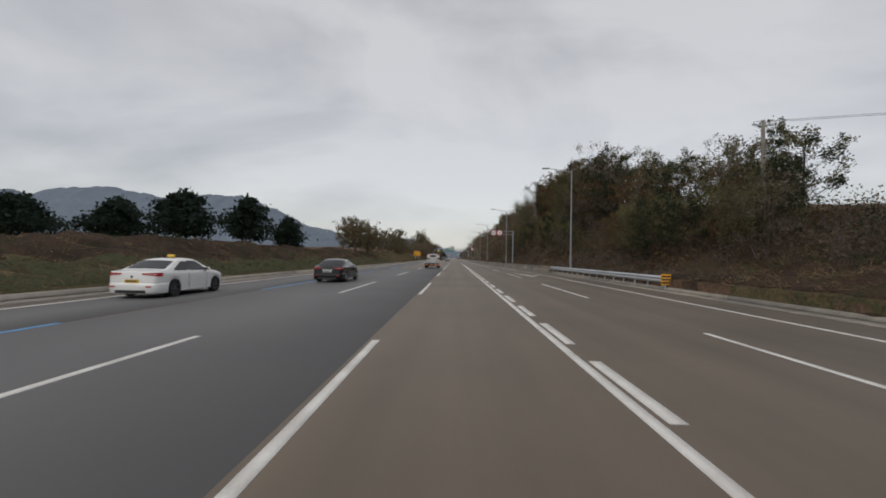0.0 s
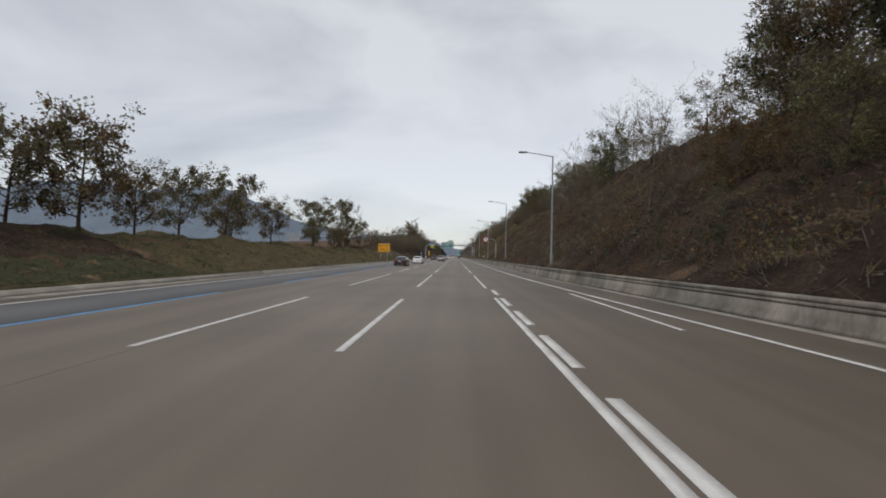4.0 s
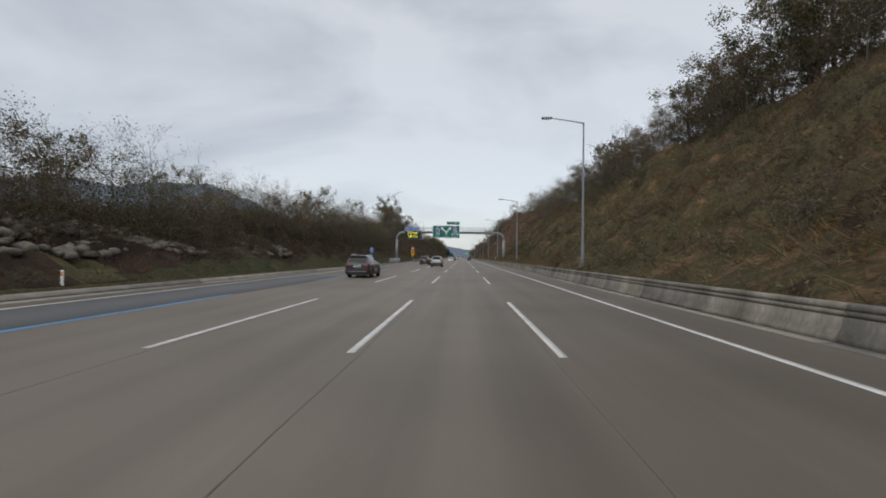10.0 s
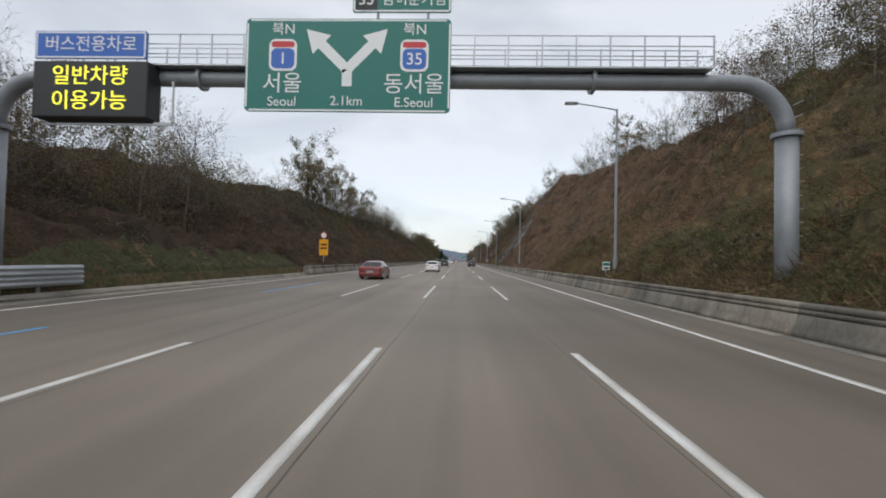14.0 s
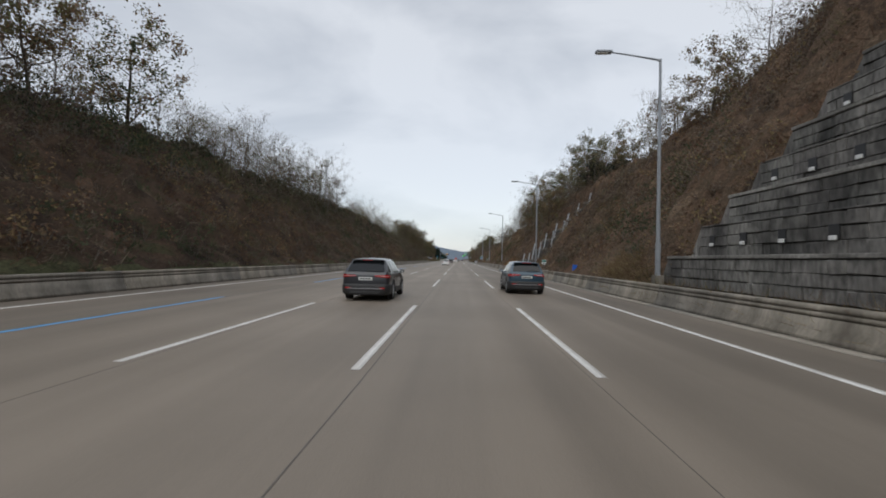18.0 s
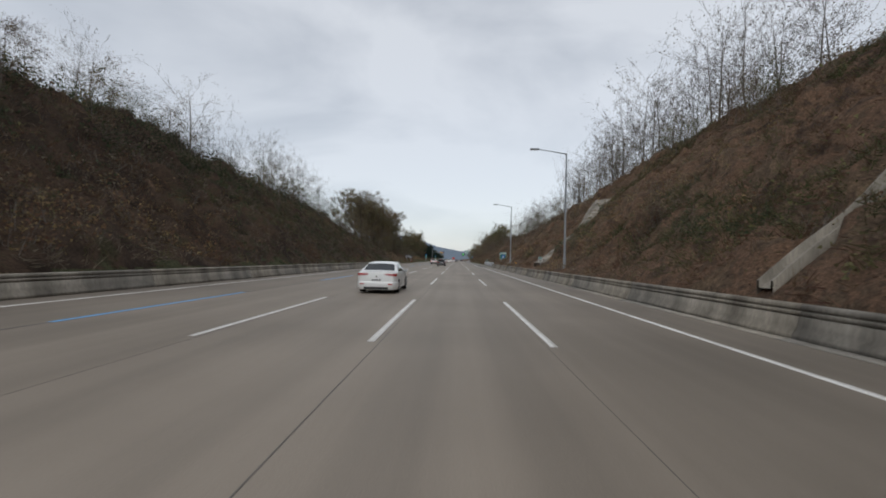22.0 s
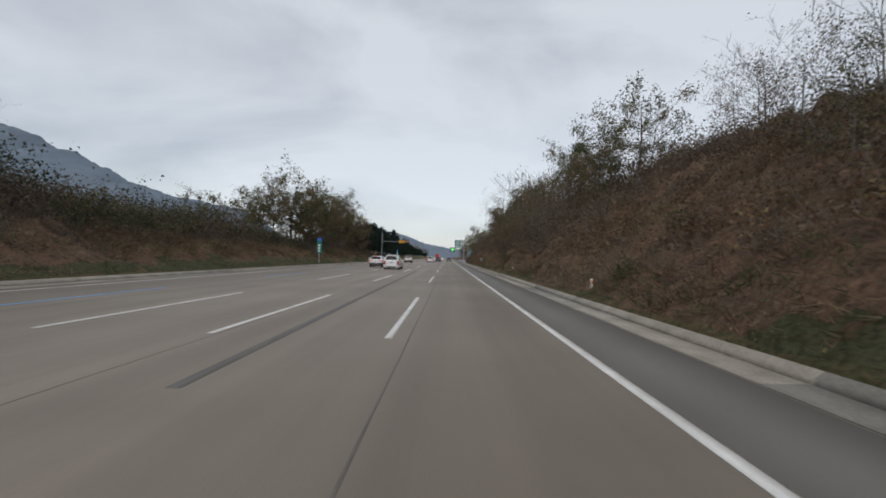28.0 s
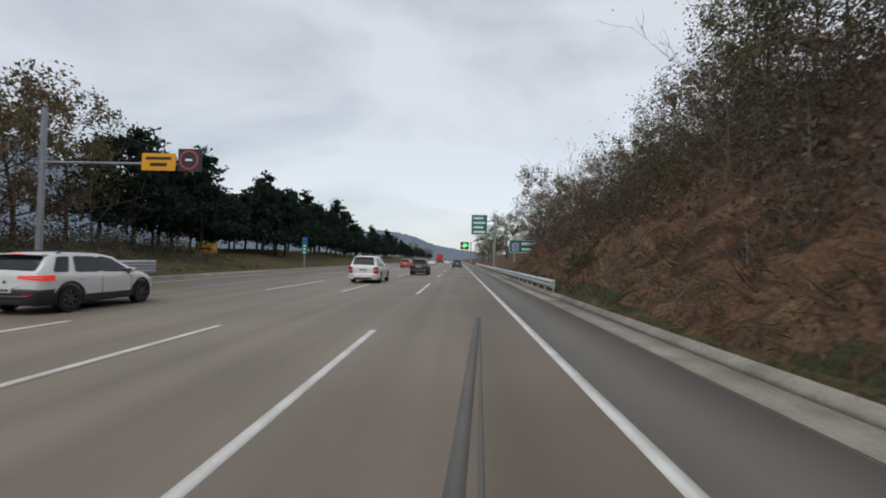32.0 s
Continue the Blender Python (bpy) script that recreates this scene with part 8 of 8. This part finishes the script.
part("writing_bar", boxes((11.9, 13.2, 814.79, 814.798, 3.75, 4.1), (11.9, 13.8, 814.79, 814.798, 3.1, 3.35), (13.4, 13.9, 814.79, 814.798, 3.7, 4.2)), M_SIGN_WHITE, route_sign)
for x in (11.0, 13.5):
    part("post", tube(bmesh.new(), (x, 814.95, 0.0), (x, 814.95, 4.0), 0.08, sides=10), M_STEEL, route_sign)
led_board = tagged(new("traffic_display"), "black traffic display with green lit lines over the shoulder", "message board")
part("housing", boxes((4.2, 6.9, 900, 900.3, 5.0, 7.4), bevel=0.04), M_SIGN_DARK, led_board)
part("lit_lines", boxes((4.5, 6.6, 899.985, 899.995, 6.0, 6.3), (5.3, 5.6, 899.985, 899.995, 5.3, 7.2), (5.9, 6.5, 899.985, 899.995, 6.6, 6.8)), plain("lit_green_leds", (0.2, 0.9, 0.25), 0.5, glow=1.0), led_board)
part("post", tube(bmesh.new(), (7.6, 900.15, 0.0), (7.6, 900.15, 7.5), 0.16, sides=12), M_GREY_METAL, led_board)
part("arm", boxes((6.8, 7.6, 900.1, 900.2, 6.8, 6.95)), M_GREY_METAL, led_board)


# ---- small roadside things ----
def distance_marker(x, y):
    t = tagged(new("distance_marker"), "small pale distance marker plate on a short post", "marker post", "distance markers")
    z = land(x, y)
    part("post", tube(bmesh.new(), (x, y, z - 0.3), (x, y, z + 0.9), 0.03, sides=8), M_STEEL, t)
    plate("plate", x - 0.22, x + 0.22, z + 0.45, z + 0.95, y - 0.05, M_SIGN_WHITE, t, 0.03, 0.02)
    part("green_band", boxes((x - 0.2, x + 0.2, y - 0.058, y - 0.05, z + 0.72, z + 0.9)), M_SIGN_GREEN, t)
    part("writing_bar", boxes((x - 0.15, x + 0.15, y - 0.058, y - 0.05, z + 0.52, z + 0.62)), M_INK, t)


for x, y in ((8.7, 220), (8.7, 331.5), (8.8, 444.2), (9.3, 545), (9.4, 636.2), (9.3, 733)):
    distance_marker(x, y)
drum = tagged(new("plastic_drum"), "blue plastic drum standing on the slope's foot", "drum")
z = land(9.05, 432.6)
bm = bmesh.new()
tube(bm, (9.05, 432.6, z - 0.25), (9.05, 432.6, z + 0.38), 0.19, 0.20, 20)
part("barrel", bm, plain("blue_plastic", (0.02, 0.12, 0.55), 0.4), drum)
for k in (0.05, 0.22):
    part("hoop", tube(bmesh.new(), (9.05, 432.6, z + k), (9.05, 432.6, z + k + 0.03), 0.212, sides=20), plain("blue_hoop", (0.015, 0.09, 0.42), 0.4), drum)
M_CABINET = material("brown_weathered_cabinet", (0.105, 0.092, 0.080), rough=0.7, vary=0.3, scale=2, fine=20, bump=0.05)
cabinet = tagged(new("utility_cabinet"), "grey-brown metal utility cabinet behind the guard rail", "cabinet")
z = land(10.0, 624.5) - 0.5
part("body", boxes((9.6, 10.4, 624.1, 624.7, z - 0.3, z + 1.25), bevel=0.015), M_CABINET, cabinet)
part("roof", boxes((9.55, 10.45, 624.05, 624.75, z + 1.25, z + 1.31), bevel=0.01), M_CABINET, cabinet)
part("door", boxes((9.64, 10.36, 624.085, 624.1, z + 0.05, z + 1.18)), M_CABINET, cabinet)
grit = tagged(new("grit_box"), "small orange box standing behind the barrier", "box")
z = land(9.4, 566)
part("body", boxes((9.2, 9.52, 565.85, 566.15, z - 0.2, z + 0.30), bevel=0.02), M_SIGN_ORANGE, grit)
part("lid", boxes((9.18, 9.54, 565.82, 566.18, z + 0.30, z + 0.34), bevel=0.01), M_SIGN_ORANGE, grit)
hydrant = tagged(new("red_post"), "short red post on the verge beside the kerb", "post")
part("stem", tube(bmesh.new(), (-15.6, 645, 0.0), (-15.6, 645, 0.75), 0.09, sides=12), M_SIGN_RED, hydrant)
part("cap", tube(bmesh.new(), (-15.6, 645, 0.75), (-15.6, 645, 0.86), 0.13, 0.05, 12), M_SIGN_RED, hydrant)
for y in (201, 232, 668, 690):
    dl = tagged(new("delineator"), "short white delineator post at the road edge", "post", "delineators")
    x = -15.3 if y < 500 else 8.9
    part("stem", boxes((x - 0.05, x + 0.05, y - 0.03, y + 0.03, 0.0, 0.95), bevel=0.01), M_SIGN_WHITE, dl)
    part("reflector", boxes((x - 0.035, x + 0.035, y - 0.036, y - 0.03, 0.72, 0.88)), M_AMBER_LAMP, dl)
chevron = tagged(new("chevron_board"), "black and orange striped hazard board at the guard rail's end", "road sign")
cx = WALL_R(25.6) + 0.42
part("board", boxes((cx - 0.28, cx + 0.28, 25.55, 25.6, 0.32, 0.92), bevel=0.01), M_SIGN_ORANGE, chevron)
for k in range(3):
    part("stripe", boxes((cx - 0.27, cx + 0.27, 25.535, 25.55, 0.40 + 0.18 * k, 0.48 + 0.18 * k)), M_INK, chevron)
part("post", tube(bmesh.new(), (cx, 25.65, 0.0), (cx, 25.65, 0.8), 0.04, sides=8), M_STEEL, chevron)

# overhead line pole in the wood, mast on the far crest
pole = tagged(new("utility_pole"), "grey concrete utility pole with two wires above the wood", "utility pole")
pz = land(20, 29.7)
part("pole", tube(bmesh.new(), (20, 29.7, pz - 0.5), (20, 29.7, 11.1), 0.17, 0.11, 12), M_PALE_CONCRETE, pole)
part("crossarm", boxes((19.3, 20.7, 29.65, 29.75, 10.75, 10.85)), M_STEEL, pole)
for x in (19.4, 20.6):
    part("insulator", tube(bmesh.new(), (x, 29.7, 10.85), (x, 29.7, 11.02), 0.05, sides=8), M_SIGN_WHITE, pole)
    part("wire", pipe(bmesh.new(), [(x + k * 6.0, 29.7 - k * 3.2, 11.0 - 1.2 * math.sin(math.pi * k / 10)) for k in range(11)], 0.012, 4), M_BLACK, pole)
mast = tagged(new("antenna_mast"), "slim steel antenna mast above the trees", "mast")
mz = land(-33, 503)
part("tube", tube(bmesh.new(), (-33, 503, mz - 0.5), (-33, 503, 25.0), 0.22, 0.16, 12), M_STEEL, mast)
part("platform", tube(bmesh.new(), (-33, 503, 23.6), (-33, 503, 23.7), 0.75, sides=16), M_STEEL, mast)
for k in range(6):
    a = k * math.pi / 3
    part("antenna_panel", boxes((-0.12, 0.12, 0.55, 0.68, 23.7, 25.2), bevel=0.02), M_SIGN_WHITE, mast).matrix_basis = pose(-33, 503, 0, 0, 0, math.degrees(a))
part("lightning_rod", tube(bmesh.new(), (-33, 503, 25.0), (-33, 503, 27.6), 0.03, 0.015, 6), M_STEEL, mast)


def pylon(x, y, h):
    t = tagged(new("power_pylon"), "distant steel lattice power pylon", "pylon")
    for sx in (-1, 1):
        for sy in (-1, 1):
            part("leg", tube(bmesh.new(), (x + sx * h * 0.09, y + sy * h * 0.09, 0), (x + sx * h * 0.015, y + sy * h * 0.015, h), 0.25, 0.15, 5), M_STEEL, t)
    for k in range(3):
        part("cross_arm", boxes((x - h * 0.13, x + h * 0.13, y - 0.4, y + 0.4, h * (0.72 + 0.1 * k), h * (0.72 + 0.1 * k) + 0.5)), M_STEEL, t)


pylon(-165, 1400, 62)

# long white growers' tunnels behind the pines
for k in range(3):
    gh = tagged(new("polytunnel"), "long white plastic growing tunnel beyond the bank", "polytunnel", "polytunnels")
    gx, gy = -46 - k * 9, 62 + k * 6
    bm = bmesh.new()
    rows = []
    for y in (0, 8, 16, 24):
        rows.append([bm.verts.new((3.4 * math.cos(a), y, 3.0 * math.sin(a))) for a in np.linspace(0, math.pi, 11)])
    for a, b in zip(rows, rows[1:]):
        for j in range(10):
            bm.faces.new((a[j], a[j + 1], b[j + 1], b[j]))
    bm.faces.new(rows[0])
    bm.faces.new(rows[-1][::-1])
    bmesh.ops.recalc_face_normals(bm, faces=bm.faces)
    part("cover", bm, plain("white_plastic_film", (0.72, 0.73, 0.72), 0.5), gh)
    for y in (0, 8, 16, 24):
        part("hoop", pipe(bmesh.new(), [(3.45 * math.cos(a), y, 3.05 * math.sin(a)) for a in np.linspace(0, math.pi, 11)], 0.04, 5), M_STEEL, gh)
    gh.matrix_basis = pose(gx, gy, land(gx, gy) - 0.3, 0, 0, 70)


yellow_bin = new("grit_bin")
bz = land(-22.6, 802)
part("body", boxes((-23.4, -21.8, 801.6, 802.4, bz - 0.2, bz + 0.95), bevel=0.04), M_SIGN_ORANGE, yellow_bin)
part("lid", boxes((-23.45, -21.75, 801.55, 802.45, bz + 0.95, bz + 1.08), bevel=0.03), M_SIGN_ORANGE, yellow_bin)
part("writing_bar", boxes((-23.1, -22.1, 801.585, 801.598, bz + 0.35, bz + 0.6)), M_INK, yellow_bin)
tagged(yellow_bin, "yellow roadside grit bin under the pines", "grit bin")


# far carriageway beyond the bank: its lamps and the arch that carries its sign
for y in (37, 77, 116, 155, 195):
    copy_thing(lamp, pose(-48, y, -0.9, 0, 0, 180))
far_gantry = new("far_sign_gantry")
part("beam", pipe(bmesh.new(), [(-37, 232, -3)] + [(-38.2 + 1.2 * math.cos(a), 232, 5.9 + 1.2 * math.sin(a)) for a in np.linspace(0, math.pi / 2, 7)] + [(-56.8 - 1.2 * math.sin(a), 232, 5.9 + 1.2 * math.cos(a)) for a in np.linspace(0, math.pi / 2, 7)] + [(-58, 232, -3)], 0.2, 12), M_GREY_METAL, far_gantry, smooth=True)
part("sign_back", boxes((-55, -51.5, 231.7, 231.8, 5.6, 8.2), bevel=0.02), M_GREY_METAL, far_gantry)
for z in (7.5, 8.0, 8.5):
    part("rail", tube(bmesh.new(), (-56.5, 231.6, z), (-38.5, 231.6, z), 0.025, sides=6), M_STEEL, far_gantry)
tagged(far_gantry, "grey steel sign gantry over the far carriageway", "gantry")

# ---- retaining walls, chute and steps on the slope ----
def rough_panel(rng, w, rise, mat, thing, courses):
    """One cast panel faced with rough split courses, some standing proud of the others."""
    bm = bmesh.new()
    h = (rise - 0.02) / courses
    for c in range(courses):
        y = 0.0
        while y < w - 0.05:
            e = min(w, y + rng.uniform(0.55, 1.15))
            if w - e < 0.3:
                e = w
            proud = rng.uniform(0.0, 0.075)
            box(bm, -proud, 0.16, y + 0.006, e - 0.006, c * h + 0.012, (c + 1) * h - 0.022, bevel=0.018)
            y = e
    for v in bm.verts:
        if v.co.x < 0.1:
            v.co += Vector((rng.normal(0, 0.012), rng.normal(0, 0.008), rng.normal(0, 0.010)))
    return part("panel", bm, mat, thing)


def stepped_wall(name, y0, y1, rows, x0, z0, rise, back, narrow, label, anchors=True, mat=M_GREY_WALL, courses=3):
    """Rows of rough-faced concrete panels, each set back from the one below, with ledges between them."""
    thing = new(name)
    rng = np.random.default_rng(rows)
    made = {}
    for i in range(rows):
        xa, za = x0 + back * i, z0 + rise * i
        end = y1 - narrow * i - (0.5 if narrow and i else 0)
        bold = i % 2 == 0 or not anchors
        n = max(1, round((end - y0) / 2.0))
        w = round((end - y0) / n, 2)
        part("ledge", boxes((xa - (0.09 if bold else 0.02), xa + back + 0.3, end - n * w, end, za + rise - ((0.13 if anchors else 0.2) if bold else 0.05), za + rise), bevel=0.02), M_LEDGE if bold else mat, thing)
        part("backing", boxes((xa + 0.12, xa + back + 2.2, end - n * w + 0.02, end - 0.02, za - 0.6, za + rise - 0.13)), M_BLACK_WALL, thing)
        for k in range(n):
            key = (w, int(rng.integers(0, 4)), bold)
            if key not in made:
                p = rough_panel(rng, w, rise - ((0.13 if anchors else 0.2) if bold else 0.05), mat, thing, courses)
                made[key] = p.data
            else:
                p = new("panel", made[key])
                p.parent = thing
            p.location = (xa, end - (k + 1) * w, za)
            if narrow and k == 0:   # the end of each row slopes back into the hill
                bm = bmesh.new()
                box(bm, -0.02, 0.5, -0.02, narrow + 0.25, 0, rise - 0.13, bevel=0.02)
                for v in bm.verts:
                    if v.co.y > 0.1 and v.co.z > 0.3:
                        v.co.y = 0.0
                part("end_piece", bm, mat, thing).location = (xa, end, za)
            if anchors and not bold:
                m = new("anchor_shade_plate", anchor_shade_plate)
                m.parent = thing
                m.location = (xa - 0.09, end - (k + 0.5) * w, za + rise * 0.5)
                m = new("anchor_head", anchor_head)
                m.parent = thing
                m.location = (xa - 0.15, end - (k + 0.5) * w, za + rise * 0.40)
    return tagged(thing, label, "retaining wall", kind="structure")


M_ANCHOR_HEAD = material("whitewashed_anchor_head", (0.70, 0.70, 0.68), rough=0.7, vary=0.2, scale=3, fine=20, bump=0.1)
# raised black plate that stands in for the shaded recess round each head
tmp = part("anchor_shade_plate", boxes((0, 0.05, -0.19, 0.19, -0.24, 0.22), bevel=0.01), M_BLACK)
anchor_shade_plate = tmp.data
bpy.data.objects.remove(tmp)
tmp = part("anchor_head", boxes((0, 0.08, -0.12, 0.12, -0.12, 0.02), bevel=0.02), M_ANCHOR_HEAD)
anchor_head = tmp.data
bpy.data.objects.remove(tmp)
wall_a = stepped_wall("wall_anchored", 400.6, 418.2, 11, 9.75, 0.7, 1.36, 0.95, 0.55, "tall stepped wall of dark streaked concrete with white anchor heads")
wall_b = stepped_wall("wall_stepped", 455.4, 468.2, 7, 9.85, 0.4, 1.55, 1.62, 0.0, "stepped wall of dark weathered concrete panels with steel ladders", anchors=False, mat=M_BLACK_WALL, courses=2)


def ladder(x, y, z, height, lean):
    t = tagged(new("wall_ladder"), "galvanised steel ladder leaning on the stepped wall", "ladder", "ladders on the stepped wall")
    for dy in (-0.28, 0.28):
        part("stile", tube(bmesh.new(), (x, y + dy, z), (x + lean, y + dy, z + height), 0.05, sides=6), M_STEEL, t)
    for k in range(int(height / 0.4)):
        f = (k + 0.5) * 0.4 / height
        part("rung", tube(bmesh.new(), (x + lean * f, y - 0.28, z + height * f), (x + lean * f, y + 0.28, z + height * f), 0.025, sides=5), M_STEEL, t)


for i in range(7):
    for k, yy in enumerate((458.5, 463.5)):
        if i < 6 or k == 1:
            ladder(9.15 + 1.62 * i, yy + 0.5 * (i % 2), 0.4 + 1.55 * i, 2.4, 0.42)
stair = tagged(new("steel_stair"), "zigzag galvanised steel stair beside the anchored wall", "stairs")
for s in (-0.4, 0.4):
    part("stringer", tube(bmesh.new(), (9.5, 399.6 + s, 0.6), (20.0, 399.6 + s, 15.6), 0.07, sides=6), M_STEEL, stair)
    part("handrail", tube(bmesh.new(), (9.5, 399.6 + s, 1.6), (20.0, 399.6 + s, 16.6), 0.03, sides=6), M_STEEL, stair)
    for k in range(12):
        f = k / 11
        part("baluster", tube(bmesh.new(), (9.5 + 10.5 * f, 399.6 + s, 0.6 + 15 * f), (9.5 + 10.5 * f, 399.6 + s, 1.6 + 15 * f), 0.02, sides=5), M_STEEL, stair)
for k in range(46):
    f = k / 45
    part("tread", boxes((9.4 + 10.5 * f, 9.68 + 10.5 * f, 399.2, 400.0, 0.62 + 15 * f, 0.66 + 15 * f)), M_STEEL, stair)


def on_slope(xa, ya, xb, yb, width, mat, name, parent=None, lift=0.08, sides=0.0, n=14):
    """A band that follows the ground uphill from one place to another."""
    verts, quads = [], []
    a, b = Vector((xa, ya)), Vector((xb, yb))
    d = (b - a).normalized()
    nrm = Vector((-d.y, d.x)) * width / 2
    prof = ((-1, -0.4), (-1, lift + sides), (-0.75, lift + sides), (-0.7, lift), (0.7, lift), (0.75, lift + sides), (1, lift + sides), (1, -0.4))
    for i in range(n + 1):
        c = a + (b - a) * i / n
        z = land(c.x, c.y)
        for u, h in prof:
            verts.append((c.x + nrm.x * u, c.y + nrm.y * u, z + h + 0.12))
    k = len(prof)
    for i in range(n):
        for j in range(k - 1):
            quads.append((i * k + j, i * k + j + 1, i * k + k + j + 1, i * k + k + j))
    return raw(name, verts, quads, mat, parent)


chute = new("drainage_chute")
ca, cb = Vector((9.3, 545.4)), Vector((19.0, 551.9))
for k in range(13):   # cast slabs with open joints, wider towards the top
    p, q = ca + (cb - ca) * (k + 0.04) / 13, ca + (cb - ca) * (k + 0.97) / 13
    on_slope(p.x, p.y, q.x, q.y, 1.9 + 0.13 * k, M_CONCRETE, "slab", chute, lift=0.1, n=2)
tagged(chute, "grey cast concrete drainage chute running down the slope", "drain")
steps = tagged(new("hillside_steps"), "narrow concrete steps climbing the brown slope", "stairs")
for k in range(30):
    f = k / 29
    x, y = 9.4 + 11.5 * f, 575.2 + 5.8 * f
    z = land(x, y) + 0.25
    part("step", boxes((-0.2, 0.2, -0.45, 0.45, -0.35, 0.0), bevel=0.01), M_PALE_CONCRETE, steps).matrix_basis = pose(x, y, z, 0, 0, 27)
chute2 = tagged(on_slope(8.7, 507.4, 18.0, 510.0, 0.5, M_CONCRETE, "drainage_chute", lift=0.05, sides=0.22), "narrow concrete drainage channel crossing the slope", "drain")

# ---- wear on the road ----
for x, a, b, w in ((-1.62, 110, 900, 0.020), (1.62, 110, 600, 0.010), (-5.2, -20, 900, 0.012), (2.22, 596, 690, 0.035), (-9.35, 340, 600, 0.12)):
    pts = np.arange(a, b, 2.5)
    wob = lambda y, x=x: x + 0.045 * noise.noise(Vector((x, y * 0.11, 3))) + 0.03 * noise.noise(Vector((x, y * 0.5, 9)))
    strip("joint_seam", wob, a, b, w, M_SEAM, z=0.0025, step=2.5)
for x in (-4.4, -2.5, -0.9, 1.05, 2.67, 4.6):
    strip("crack", x, 618.2, 620.3, 0.07, M_SEAM, z=0.003, step=1)
    strip("crack", x + 0.15, 624.5, 626.0, 0.05, M_SEAM, z=0.003, step=1)
    strip("crack", x + 0.1, 627.4, 629.6, 0.035, M_SEAM, z=0.003, step=1, x_end=x + 0.16)
strip("skid_mark", 3.55, 757, 769.5, 0.16, M_PATCH, z=0.0022, x_end=4.3)
strip("skid_mark", 3.78, 757, 769.5, 0.05, M_PATCH, z=0.0020, x_end=4.36)
strip("tar_band", -0.3, 655, 700, 0.2, M_PATCH, z=0.002, x_end=-0.6)
strip("tar_band", 1.78, 720, 737.5, 0.17, M_PATCH, z=0.003, x_end=2.0)
strip("repair_patch", 4.42, 733.8, 735.3, 0.55, M_PATCH, z=0.003, step=1, x_end=4.5)
strip("repair_patch", 4.62, 733.5, 735.6, 0.22, M_PATCH, z=0.0026, step=1, x_end=4.78)
strip("repair_patch", 4.6, 76.4, 79.0, 1.6, M_PATCH, z=0.003, step=1)
strip("grey_lane_band", -5.55, Y0, 66, 7.2, M_GREY_ROAD, z=0.0014)
strip("bus_lane_band", -11.03, Y0, 250, 3.5, M_GREY_ROAD, z=0.0014)
strip("shoulder_band", 6.45, 596, Y1, 1.76, M_SHOULDER, z=0.0012)
arrow = bmesh.new()
for pts in (((6.5, 41.5), (6.75, 41.5), (6.75, 46), (6.5, 46)), ((6.3, 45.8), (7.0, 45.8), (6.0, 50.0), (5.95, 50.0)), ((6.62, 42.2), (6.62, 42.9), (7.9, 46.6), (7.9, 45.9))):
    arrow.faces.new([arrow.verts.new((x + 0.5, y, 0.004)) for x, y in pts])
part("merge_arrow", arrow, M_WHITE_PAINT, road)
